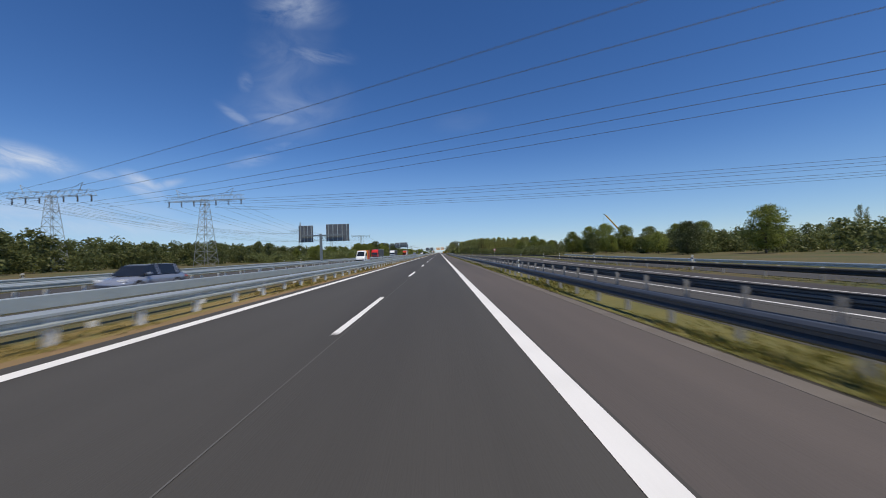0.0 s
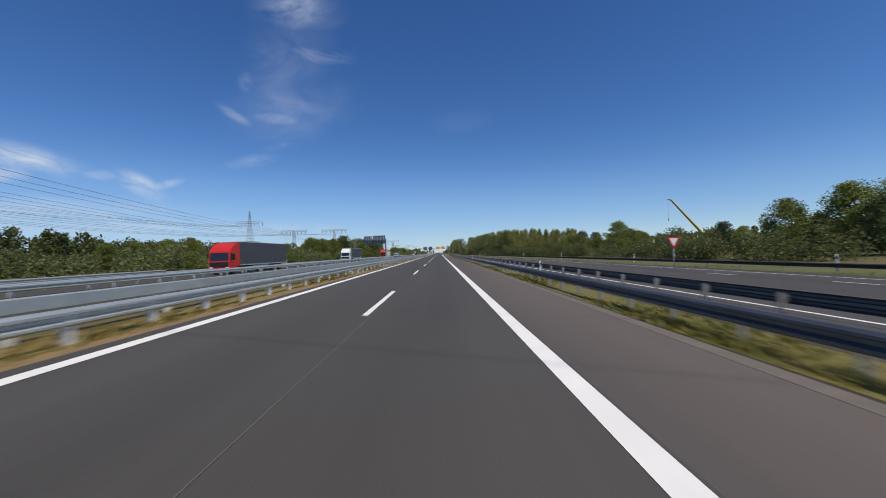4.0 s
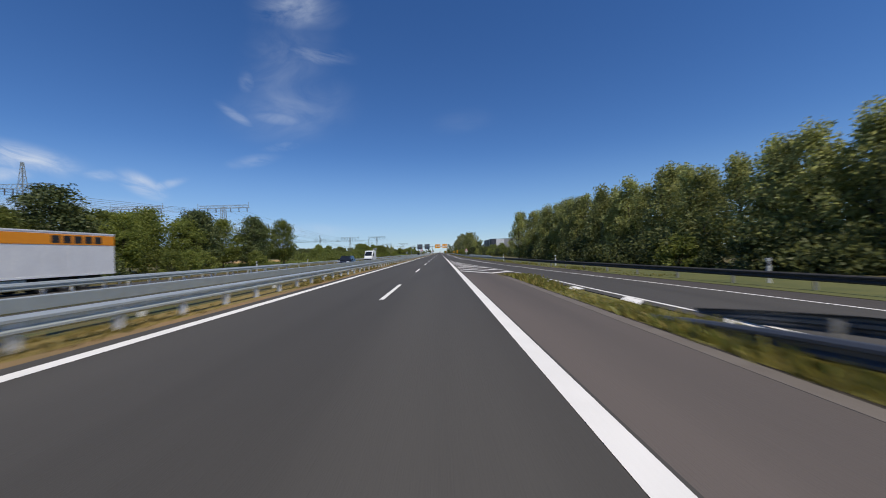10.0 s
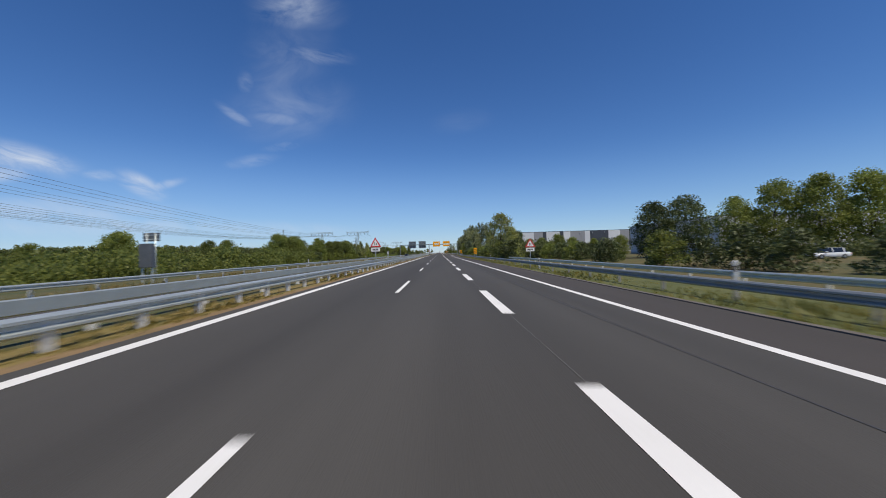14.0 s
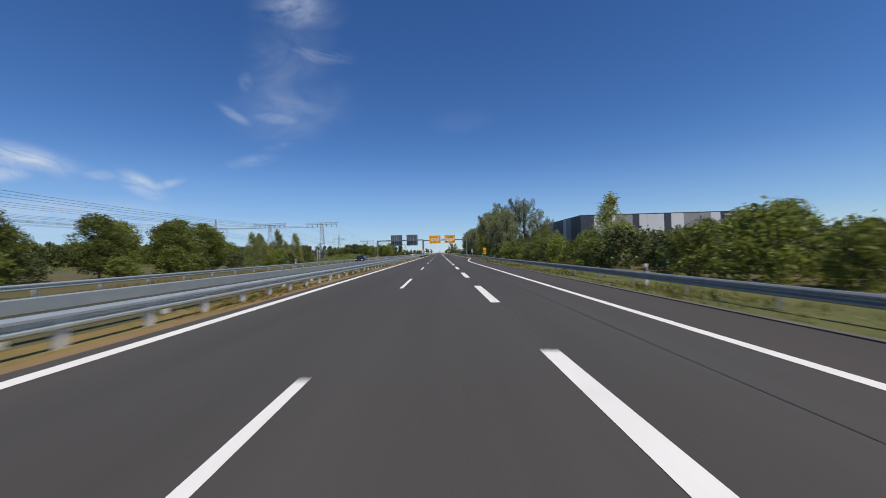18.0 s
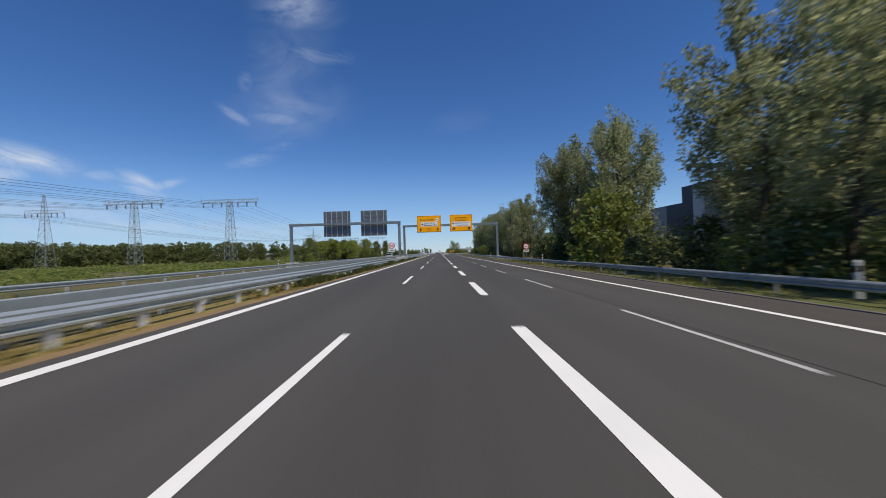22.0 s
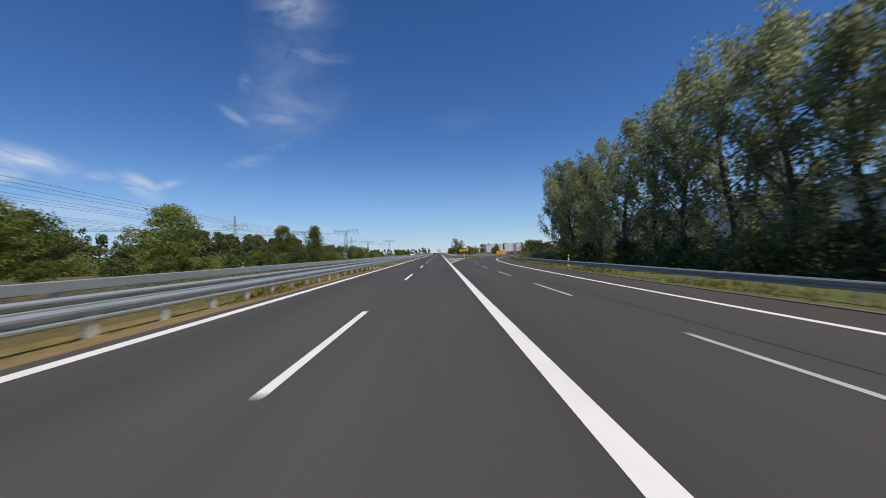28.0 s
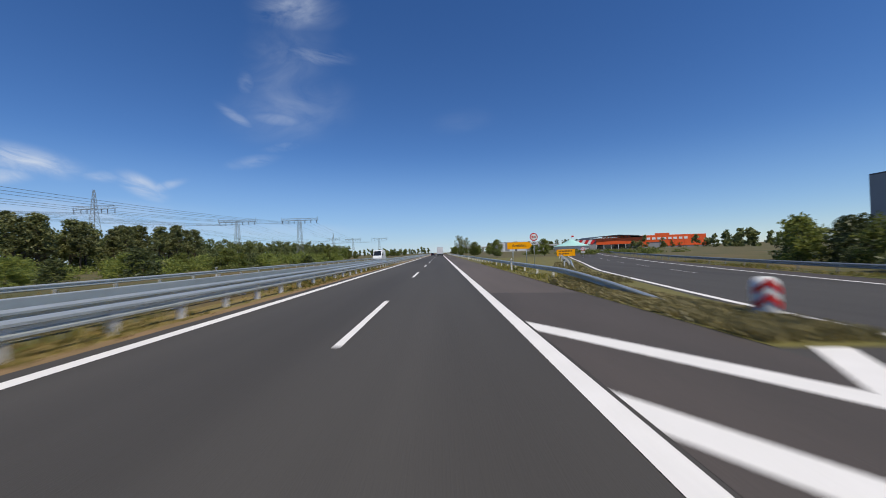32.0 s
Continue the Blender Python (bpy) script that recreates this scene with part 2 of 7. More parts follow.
M = dict(
    asphalt=mat("asphalt", (0.053, 0.0495, 0.045), (0.078, 0.073, 0.066), 0.85, scale=0.42, fine=60, bump=0.25, stretch=(1, 0.05, 1), spec=0.3, lo=0.3, hi=0.7, weight=0.12),
    worn_asphalt=mat("worn_asphalt", (0.086, 0.073, 0.066), (0.062, 0.055, 0.050), 0.88, scale=0.6, fine=50, bump=0.25, stretch=(1, 0.2, 1), spec=0.3),
    lush=mat("roadside_turf", (0.17, 0.145, 0.037), (0.105, 0.104, 0.027), 1.0, scale=0.5, fine=10, bump=0.4),
    green_turf=mat("green_turf", (0.125, 0.125, 0.034), (0.066, 0.082, 0.021), 1.0, scale=0.4, fine=9, bump=0.5),
    dirt=mat("dark_soil", (0.05, 0.04, 0.03), (0.032, 0.028, 0.022), 1.0, scale=1.0, fine=20, bump=0.4),
    shoulder=mat("shoulder_asphalt", (0.122, 0.103, 0.093), (0.088, 0.077, 0.071), 0.9, scale=0.4, fine=50, bump=0.25, stretch=(1, 0.07, 1), spec=0.25, weight=0.15),
    outer_shoulder=mat("outer_shoulder_asphalt", (0.078, 0.069, 0.063), (0.058, 0.052, 0.048), 0.9, scale=0.4, fine=50, bump=0.25, stretch=(1, 0.07, 1), spec=0.25, weight=0.15),
    faint_seam=mat("faint_seam", (0.12, 0.115, 0.107), (0.085, 0.081, 0.075), 0.8, scale=0.5, fine=3, stretch=(1, 0.2, 1)),
    joint=mat("joint_seal", (0.046, 0.043, 0.040), (0.062, 0.058, 0.053), 0.6, scale=2),
    seam=mat("pale_seam", (0.15, 0.145, 0.135), (0.075, 0.072, 0.067), 0.8, scale=0.5, fine=3, stretch=(1, 0.2, 1)),
    gutter=mat("gutter_concrete", (0.17, 0.148, 0.125), (0.11, 0.092, 0.078), 0.9, scale=0.8, fine=30, bump=0.3),
    concrete=mat("concrete", (0.52, 0.50, 0.45), (0.40, 0.38, 0.34), 0.9, scale=1.5, fine=30, bump=0.3),
    paint=mat("road_paint", (0.82, 0.80, 0.765), (0.66, 0.645, 0.61), 0.75, scale=1.2, fine=35, bump=0.1, lo=0.3, hi=0.8),
    old_paint=mat("worn_road_paint", (0.55, 0.54, 0.52), (0.34, 0.33, 0.32), 0.8, scale=1.2, fine=30, bump=0.1),
    zinc=mat("galvanised_steel", (0.60, 0.645, 0.625), (0.49, 0.53, 0.52), 0.4, 0.55, scale=2.5, fine=25, bump=0.05, spread=0.06),
    # darker zinc: shade on rail faces turned from the sun, put into the colour
    shaded_zinc=mat("shaded_galvanised_steel", (0.145, 0.152, 0.162), (0.11, 0.117, 0.126), 0.5, 0.6, scale=2.5, fine=25, bump=0.05, spread=0.06),
    dull_zinc=mat("dull_galvanised_steel", (0.34, 0.36, 0.365), (0.26, 0.275, 0.28), 0.5, 0.4, scale=2.5, fine=25, bump=0.05, spread=0.06),
    # near-black steel for the outer rail of the slip road
    dark_zinc=mat("dark_rail_steel", (0.060, 0.055, 0.050), (0.035, 0.034, 0.034), 0.75, 0.1, scale=2, fine=25, spread=0.08),
    post=mat("post_steel", (0.80, 0.79, 0.75), (0.66, 0.65, 0.61), 0.6, 0.05, scale=3, fine=25),
    # darker copy of the post steel, for every rail not in plain zinc
    dark_post=mat("dark_post_steel", (0.27, 0.27, 0.26), (0.20, 0.20, 0.195), 0.7, 0.1, scale=3, fine=25),
    gantry=mat("gantry_steel", (0.22, 0.26, 0.28), (0.17, 0.20, 0.22), 0.5, 0.45, scale=1.2, fine=18, bump=0.04),
    sign_back=mat("sign_back_aluminium", (0.20, 0.21, 0.22), (0.15, 0.16, 0.17), 0.5, 0.6, scale=1.5, fine=15),
    pylon=mat("pylon_steel", (0.30, 0.33, 0.33), (0.22, 0.25, 0.25), 0.6, 0.3, scale=1),
    cable=mat("cable", (0.10, 0.11, 0.12), (0.13, 0.14, 0.15), 0.6, 0.3),
    yellow=mat("sign_yellow", (1.0, 0.42, 0.001), (0.97, 0.40, 0.001), 0.6, scale=0.6, spec=0.15),
    white=mat("sign_white", (0.80, 0.80, 0.78), (0.74, 0.74, 0.73), 0.45, scale=1),
    black=mat("black_print", (0.015, 0.015, 0.015), (0.022, 0.022, 0.022), 0.5),
    red=mat("sign_red", (0.62, 0.02, 0.02), (0.55, 0.02, 0.02), 0.45),
    plastic=mat("white_plastic", (0.72, 0.72, 0.70), (0.60, 0.60, 0.57), 0.5, scale=5),
    ground=mat("dry_meadow", (0.14, 0.098, 0.036), (0.058, 0.072, 0.017), 1.0, scale=0.09, fine=2.2, bump=0.4, lo=0.38, hi=0.62),
    straw=mat("straw_turf", (0.25, 0.175, 0.055), (0.165, 0.13, 0.038), 1.0, scale=0.35, fine=9, bump=0.5),
    verge=mat("verge_soil", (0.27, 0.17, 0.085), (0.17, 0.12, 0.05), 1.0, scale=0.7, fine=18, bump=0.5),
    field=mat("ripe_grain", (0.50, 0.33, 0.13), (0.40, 0.25, 0.09), 1.0, scale=0.05, fine=1.5, bump=0.3),
    bark=mat("bark", (0.13, 0.10, 0.07), (0.07, 0.055, 0.04), 0.95, scale=3, fine=14, bump=0.6, stretch=(1, 1, 0.3)),
    poplar=leaf_mat("poplar_leaves", (0.17, 0.19, 0.078), (0.45, 0.465, 0.25), 0.64),
    aspen=leaf_mat("aspen_leaves", (0.235, 0.255, 0.082), (0.47, 0.48, 0.19), 0.64),
    leafy=leaf_mat("broad_leaves", (0.125, 0.163, 0.038), (0.32, 0.345, 0.084), 0.58),
    dark_leafy=leaf_mat("dark_leaves", (0.045, 0.069, 0.024), (0.133, 0.151, 0.046), 0.2),
    bright=leaf_mat("young_leaves", (0.145, 0.19, 0.036), (0.34, 0.36, 0.075)),
    needle=leaf_mat("needles", (0.115, 0.138, 0.052), (0.25, 0.255, 0.10), 0.42),
    far=leaf_mat("far_leaves", (0.098, 0.128, 0.046), (0.22, 0.232, 0.08), 0.5),
    blade=leaf_mat("grass_blades", (0.29, 0.20, 0.062), (0.155, 0.148, 0.036), 0.3),
    green_blade=leaf_mat("green_grass_blades", (0.16, 0.175, 0.034), (0.30, 0.235, 0.062), 0.4),
    weed_olive=leaf_mat("olive_grass_blades", (0.165, 0.145, 0.06), (0.25, 0.21, 0.095), 0.3),
    weed_dry=leaf_mat("dry_scrub_leaves", (0.27, 0.225, 0.105), (0.42, 0.35, 0.17), 0.5),
    weed=leaf_mat("weed_leaves", (0.075, 0.095, 0.026), (0.16, 0.17, 0.05), 0.35),
    clad_light=mat("light_cladding", (0.66, 0.67, 0.68), (0.58, 0.59, 0.61), 0.5, scale=0.2),
    clad_mid=mat("grey_cladding", (0.29, 0.29, 0.30), (0.25, 0.25, 0.26), 0.5, scale=0.2),
    clad_dark=mat("dark_cladding", (0.055, 0.062, 0.075), (0.045, 0.050, 0.062), 0.5, scale=0.2),
    orange=mat("orange_cladding", (0.80, 0.11, 0.012), (0.72, 0.09, 0.012), 0.5, scale=0.2),
    mint=mat("mint_canvas", (0.42, 0.72, 0.66), (0.36, 0.64, 0.58), 0.7, scale=0.3),
    glass=mat("dark_glass", (0.012, 0.014, 0.016), (0.02, 0.022, 0.025), 0.06, spec=0.8),
    rubber=mat("rubber", (0.018, 0.018, 0.018), (0.03, 0.03, 0.03), 0.85),
    rim=mat("wheel_rim", (0.45, 0.46, 0.47), (0.36, 0.37, 0.38), 0.35, 0.8),
    lacquer_white=mat("white_lacquer", (0.78, 0.79, 0.80), (0.72, 0.73, 0.74), 0.25, scale=0.8),
    lacquer_blue=mat("blue_grey_lacquer", (0.34, 0.37, 0.44), (0.30, 0.33, 0.40), 0.25, 0.4, scale=0.8),
    lacquer_dark=mat("dark_lacquer", (0.02, 0.025, 0.035), (0.03, 0.034, 0.044), 0.22, 0.3, scale=0.8),
    lacquer_red=mat("red_lacquer", (0.62, 0.03, 0.02), (0.55, 0.025, 0.02), 0.28, scale=0.8),
    tarp=mat("grey_tarpaulin", (0.075, 0.080, 0.088), (0.06, 0.064, 0.07), 0.6, scale=0.7, fine=6, bump=0.15),
    tarp_white=mat("white_tarpaulin", (0.76, 0.76, 0.76), (0.68, 0.68, 0.69), 0.6, scale=0.7, fine=6, bump=0.1),
    stripe=mat("orange_stripe", (0.85, 0.30, 0.01), (0.80, 0.27, 0.01), 0.5),
    lamp_glass=mat("lamp_glass", (0.75, 0.76, 0.78), (0.6, 0.6, 0.62), 0.15),
    crane=mat("crane_yellow", (0.62, 0.36, 0.02), (0.5, 0.28, 0.02), 0.5),
)


# ---------------------------------------------------------------- mesh helpers
def box(bm, x0, x1, y0, y1, z0, z1, bevel=0.0):
    vs = [bm.verts.new((x, y, z)) for x in (x0, x1) for y in (y0, y1) for z in (z0, z1)]
    faces = [bm.faces.new([vs[i] for i in q]) for q in ((0, 1, 3, 2), (4, 6, 7, 5), (0, 4, 5, 1), (2, 3, 7, 6), (0, 2, 6, 4), (1, 5, 7, 3))]
    if bevel:
        bmesh.ops.bevel(bm, geom=list({e for f in faces for e in f.edges}), offset=bevel, segments=1, affect="EDGES")


def tube(bm, p, q, r, s=None, n=8, caps=True):
    """A round bar from p to q with end radii r and s."""
    p, q, s = Vector(p), Vector(q), r if s is None else s
    turn = (q - p).to_track_quat("Z", "Y").to_matrix()
    rings = [[bm.verts.new(c + turn @ Vector((rad * math.cos(k * math.tau / n), rad * math.sin(k * math.tau / n), 0))) for k in range(n)]
             for c, rad in ((p, r), (q, s))]
    for k in range(n):
        bm.faces.new((rings[0][k], rings[0][(k + 1) % n], rings[1][(k + 1) % n], rings[1][k]))
    if caps:
        bm.faces.new(rings[0][::-1])
        bm.faces.new(rings[1])


def prism(bm, outline, y0, y1):
    """An outline in x and z, drawn out from y0 to y1."""
    a = [bm.verts.new((x, y0, z)) for x, z in outline]
    b = [bm.verts.new((x, y1, z)) for x, z in outline]
    bm.faces.new(a)
    bm.faces.new(b[::-1])
    for k in range(len(a)):
        bm.faces.new((a[k], b[k], b[(k + 1) % len(a)], a[(k + 1) % len(a)]))


def side_prism(bm, outline, x0, x1):
    """An outline in y and z, drawn out from x0 to x1."""
    a = [bm.verts.new((x0, y, z)) for y, z in outline]
    b = [bm.verts.new((x1, y, z)) for y, z in outline]
    bm.faces.new(a[::-1])
    bm.faces.new(b)
    for k in range(len(a)):
        bm.faces.new((b[k], a[k], a[(k + 1) % len(a)], b[(k + 1) % len(a)]))


def finish(bm, name, material, smooth=False):
    bmesh.ops.recalc_face_normals(bm, faces=bm.faces)
    me = bpy.data.meshes.new(name)
    bm.to_mesh(me)
    bm.free()
    me.materials.append(material)
    if smooth:
        for f in me.polygons:
            f.use_smooth = True
    return me


def part(name, bm, material, parent, label="", smooth=False):
    """Links a bmesh as one mesh object under a thing or a part."""
    ob = new(name, finish(bm, name, material, smooth))
    ob.parent = parent
    return tagged(ob, label)


def bar_row(name, boxes, material, parent):
    """Small upright bars, each a part of its own."""
    for b in boxes:
        bm = bmesh.new()
        box(bm, *b)
        part(name, bm, material, parent)


def piece(name, me, parent, at=None):
    """One more object on a shared mesh."""
    ob = new(name, me)
    ob.parent = parent
    if at is not None:
        ob.matrix_basis = at
    return ob


def thing(name, label, category, at=(0, 0, 0), group="", kind=""):
    ob = new(name)
    ob.empty_display_size = 0.3
    ob.location = at
    return tagged(ob, label, category, group, kind)


def raw(name, verts, faces, material):
    me = bpy.data.meshes.new(name)
    me.from_pydata(verts, [], faces)
    me.materials.append(material)
    me.update()
    return me


def lettering(words, size, material, parent, at, name="lettering", align="CENTER", turn=0):
    """Raised words that face back along the road, or to the turn given."""
    cu = bpy.data.curves.new("words", "FONT")
    cu.body, cu.size, cu.align_x, cu.align_y, cu.extrude = words, size, align, "CENTER", 0.004
    tmp = new("words", cu)
    me = bpy.data.meshes.new_from_object(tmp.evaluated_get(bpy.context.evaluated_depsgraph_get()))
    bpy.data.objects.remove(tmp)
    me.materials.clear()
    me.materials.append(material)
    ob = new(name, me)
    ob.parent = parent
    ob.matrix_basis = pose(*at, 90, 0, turn)
    return ob

# ---------------------------------------------------------------- plan of the road
Y0, Y1 = -60, 1900
GRID_Y = np.arange(Y0, Y1 + 1, 1.0)


def along(points, soft=5.0):
    """A lateral line down the road through (y, x) points, rounded off."""
    xs = np.interp(GRID_Y, [p[0] for p in points], [p[1] for p in points])
    k = np.exp(-0.5 * (np.arange(-20, 21) / soft) ** 2)
    return np.convolve(np.pad(xs, 20, mode="edge"), k / k.sum(), "valid")


def at_y(line, y):
    return float(np.interp(y, GRID_Y, line))


LANE = 3.65
LEFT_EDGE, LANE_LINE, RIGHT_EDGE = -LANE, 0.0, 3.61
# outer white line of the slip road, the merging lane and the exit
OUTER = along([(-60, 18.2), (15, 19.0), (62, 22.0), (92, 25.5), (110, 28.5), (150, 25.5), (201, 21.4), (225, 18.7), (250, 16.5), (280, 14.3), (304, 11.3), (325, 9.55), (349, 8.35), (361, 7.75), (375, 7.36), (480, 7.2), (543, 7.12),
               (553, 7.65), (562, 8.5), (572, 9.8), (583, 10.7), (598, 10.9), (760, 10.9), (790, 11.6), (820, 14.2), (844, 18.3), (870, 24.5), (900, 33), (960, 52), (1100, 105), (1900, 420)])
# inner white line of the merging slip road and of the exit
MERGE = along([(-60, 14.2), (0, 13.2), (250, 10.7), (268, 9.6), (280, 9.0), (290, 8.7), (296.3, 8.35), (301, 7.75), (307, 6.93), (310, 6.52), (313, 6.17), (316.5, 5.77), (320.2, 5.38), (323.7, 4.98), (327, 4.64), (338.6, 3.84), (346, 3.65)], 2.0)
EXIT = along([(793, 3.6), (797, 3.72), (799.5, 3.94), (803.3, 4.3), (810, 5.1), (812.2, 5.38), (819.7, 6.14), (826, 6.82), (832, 7.52), (845, 9.15), (859, 11.3), (880, 16), (900, 22.5), (960, 41), (1100, 92), (1900, 400)], 2.0)
MID = along([(540, 7.06), (786, 7.06), (803, 7.7), (821, 9.9), (834, 12.1), (850, 15.5), (870, 20), (900, 28), (960, 47), (1100, 99), (1900, 410)], 4.0)
OPP_IN, OPP_MID, OPP_OUT = -9.5, -13.15, -16.8
OPP_EDGE = along([(-60, -19.2), (1900, -19.2)])
COLL_IN = along([(-60, -22.0), (270, -22.0), (330, -18.5), (345, -17.5)], 6)
COLL_OUT = along([(-60, -29.5), (260, -29.5), (300, -26), (340, -20.5), (360, -19.2), (1900, -19.2)], 6)


def ribbon(name, y0, y1, left, right, lift, material, parent=None, step=5.0, cuts=1, drop=None):
    """A band on the finished surface between two lateral lines; drop gives it side faces that deep."""
    ys = np.linspace(y0, y1, max(2, int(math.ceil((y1 - y0) / step)) + 1))
    verts, faces, w = [], [], cuts + 1
    for y in ys:
        a, b = left(y) if callable(left) else left, right(y) if callable(right) else right
        row = [(a + (b - a) * k / cuts) for k in range(w)]
        verts += [(x, y, road_z(x) + lift) for x in row]
    n = len(ys)
    for i in range(n - 1):
        for k in range(cuts):
            faces.append((i * w + k, i * w + k + 1, (i + 1) * w + k + 1, (i + 1) * w + k))
    if drop:
        base = len(verts)
        verts += [(x, y, z - drop) for x, y, z in verts]
        for i in range(n - 1):
            faces.append((i * w, (i + 1) * w, base + (i + 1) * w, base + i * w))
            faces.append(((i + 1) * w - 1, base + (i + 1) * w - 1, base + (i + 2) * w - 1, (i + 2) * w - 1))
        faces.append(tuple(range(w)) + tuple(base + k for k in range(w - 1, -1, -1)))
        last = (n - 1) * w
        faces.append(tuple(last + k for k in range(w - 1, -1, -1)) + tuple(base + last + k for k in range(w)))
    ob = new(name, raw(name, verts, faces, material))
    ob.parent = parent
    return ob


# ground: one sheet to the horizon, following the cross profile
gx = sorted(set([-4500, -2500, -1200, -700, -250, -150, -100, 100, 160, 250, 700, 1200, 2500, 4500] + [x for x in PROFILE_X]))
gy = [-3000, -1000, -300, -60] + list(range(0, 1901, 50)) + [2200, 2800, 3600, 4700]
gv = [(x, y, road_z(x) - 0.03 + (0.25 * noise.noise((x * 0.03, y * 0.03, 2)) if -250 < x < -50 or 40 < x < 250 else 0)) for y in gy for x in gx]
gf = [(j * len(gx) + i, j * len(gx) + i + 1, (j + 1) * len(gx) + i + 1, (j + 1) * len(gx) + i) for j in range(len(gy) - 1) for i in range(len(gx) - 1)]
tagged(new("ground", raw("ground", gv, gf, M["ground"])), "dry summer meadow with green and straw-coloured grass", "ground", kind="structure")

# carriageways
tagged(ribbon("road", Y0, Y1, -4.15, 3.82, 0, M["asphalt"], step=20, drop=0.2), "dark grey asphalt carriageway with two lanes", "road", kind="structure")
tagged(ribbon("road_shoulder", Y0, 294, 3.82, 6.35, 0, M["shoulder"], step=20, drop=0.2), "brownish asphalt hard shoulder beside the carriageway", "shoulder", kind="structure")
tagged(ribbon("road_merge", 294, 862, 3.82, lambda y: at_y(OUTER, y) + 0.15, 0, M["asphalt"], step=4, cuts=2, drop=0.2), "dark asphalt merging lane that widens to an exit", "road", kind="structure")
tagged(ribbon("pavement_outer_shoulder", Y0, 1500, lambda y: at_y(OUTER, y) + 0.15, lambda y: at_y(OUTER, y) + 2.6, 0, M["outer_shoulder"], step=4, drop=0.2), "grey-brown asphalt strip outside the white edge line", "shoulder", kind="structure")
tagged(ribbon("road_slip", Y0, 294, lambda y: at_y(MERGE, y) - 0.6, lambda y: at_y(OUTER, y) + 0.15, 0, M["asphalt"], step=4, cuts=2, drop=0.2), "single-lane asphalt slip road behind the guard rails", "road", kind="structure")
tagged(ribbon("road_exit", 862, 1500, lambda y: at_y(EXIT, y) - 0.6, lambda y: at_y(OUTER, y) + 0.15, 0, M["asphalt"], step=4, cuts=2, drop=0.2), "asphalt exit road that bends away", "road", kind="structure")
FAR_EDGE = along([(-60, 7.5), (900, 7.5), (1000, 7.3), (1150, 6.6), (1900, 6.35)], 8)
tagged(ribbon("road_shoulder_far", 862, Y1, 3.82, lambda y: at_y(FAR_EDGE, y), 0, M["shoulder"], step=20, drop=0.2), "brownish asphalt hard shoulder beyond the exit", "shoulder", kind="structure")
tagged(ribbon("road_opposite", Y0, Y1, -19.2, -8.9, 0, M["asphalt"], step=20, cuts=2, drop=0.2), "dark asphalt carriageway for oncoming traffic", "road", kind="structure")
tagged(ribbon("road_opposite_slip", Y0, 352, lambda y: at_y(COLL_OUT, y), lambda y: at_y(COLL_IN, y), 0.004, M["asphalt"], step=5, cuts=2, drop=0.2), "asphalt slip road on the far side", "road", kind="structure")

tagged(ribbon("pavement_between_rails", Y0, 262, 8.6, lambda y: at_y(MERGE, y) - 0.6, -0.005, M["asphalt"], step=10), "grey paved strip between two guard rails", "pavement", kind="structure")
tagged(ribbon("road_ramp", Y0, 112, lambda y: at_y(OUTER, y) + 5.2, lambda y: at_y(OUTER, y) + 10.5, 0.0, M["asphalt"], step=8, drop=0.2), "asphalt ramp that joins the slip road", "road", kind="structure")
tagged(ribbon("pavement_wedge", 294.1, 340, 3.83, lambda y: at_y(MERGE, y), 0.003, M["worn_asphalt"], step=2), "brownish worn asphalt under the painted wedge", "pavement", kind="structure")
tagged(ribbon("pavement_exit_wedge", 806, 861.9, 3.83, lambda y: min(at_y(EXIT, y), 7.5), 0.003, M["worn_asphalt"], step=2), "brownish worn asphalt before the exit nose", "pavement", kind="structure")


def mound(x, y):
    """Height of the grassy hump on the exit nose over the plain surface."""
    a, b = at_y(FAR_EDGE, y) + 0.06, at_y(EXIT, y) - 0.45
    s = min(1.0, max(0.0, (x - a) / max(0.3, b - a)))
    return 0.08 * math.sin(math.pi * s) * min(1.0, max(0.0, (y - 853.3) / 3.0)) * max(0.0, 1 - (y - 856) / 60 if y > 856 else 1.0)


nose_y = [853.3 + 0.6 * k for k in range(12)] + [861 + 4 * k for k in range(25)]
nose_v, nose_f = [], []
for y in nose_y:
    a, b = at_y(FAR_EDGE, y) + 0.06, max(at_y(FAR_EDGE, y) + 0.1, at_y(EXIT, y) - 0.45)
    for k in range(9):
        x = a + (b - a) * k / 8
        nose_v.append((x, y, road_z(x) + 0.009 + mound(x, y)))
for i in range(len(nose_y) - 1):
    nose_f += [(i * 9 + k, i * 9 + k + 1, i * 9 + k + 10, i * 9 + k + 9) for k in range(8)]
tagged(new("ground_nose", raw("ground_nose", nose_v, nose_f, M["lush"])), "olive-green turf hump on the exit nose", "verge", kind="structure")
tagged(ribbon("ground_right_verge", Y0, 293, 6.86, lambda y: 8.6 if y < 255 else min(8.6, at_y(MERGE, y) - 0.7), -0.012, M["lush"], step=8), "yellow-green turf under the guard rail", "verge", kind="structure")
tagged(ribbon("ground_soil_line", Y0, 293, 6.70, 6.86, -0.016, M["dirt"], step=15), "narrow dark line of soil beside the gutter", "verge", kind="structure")
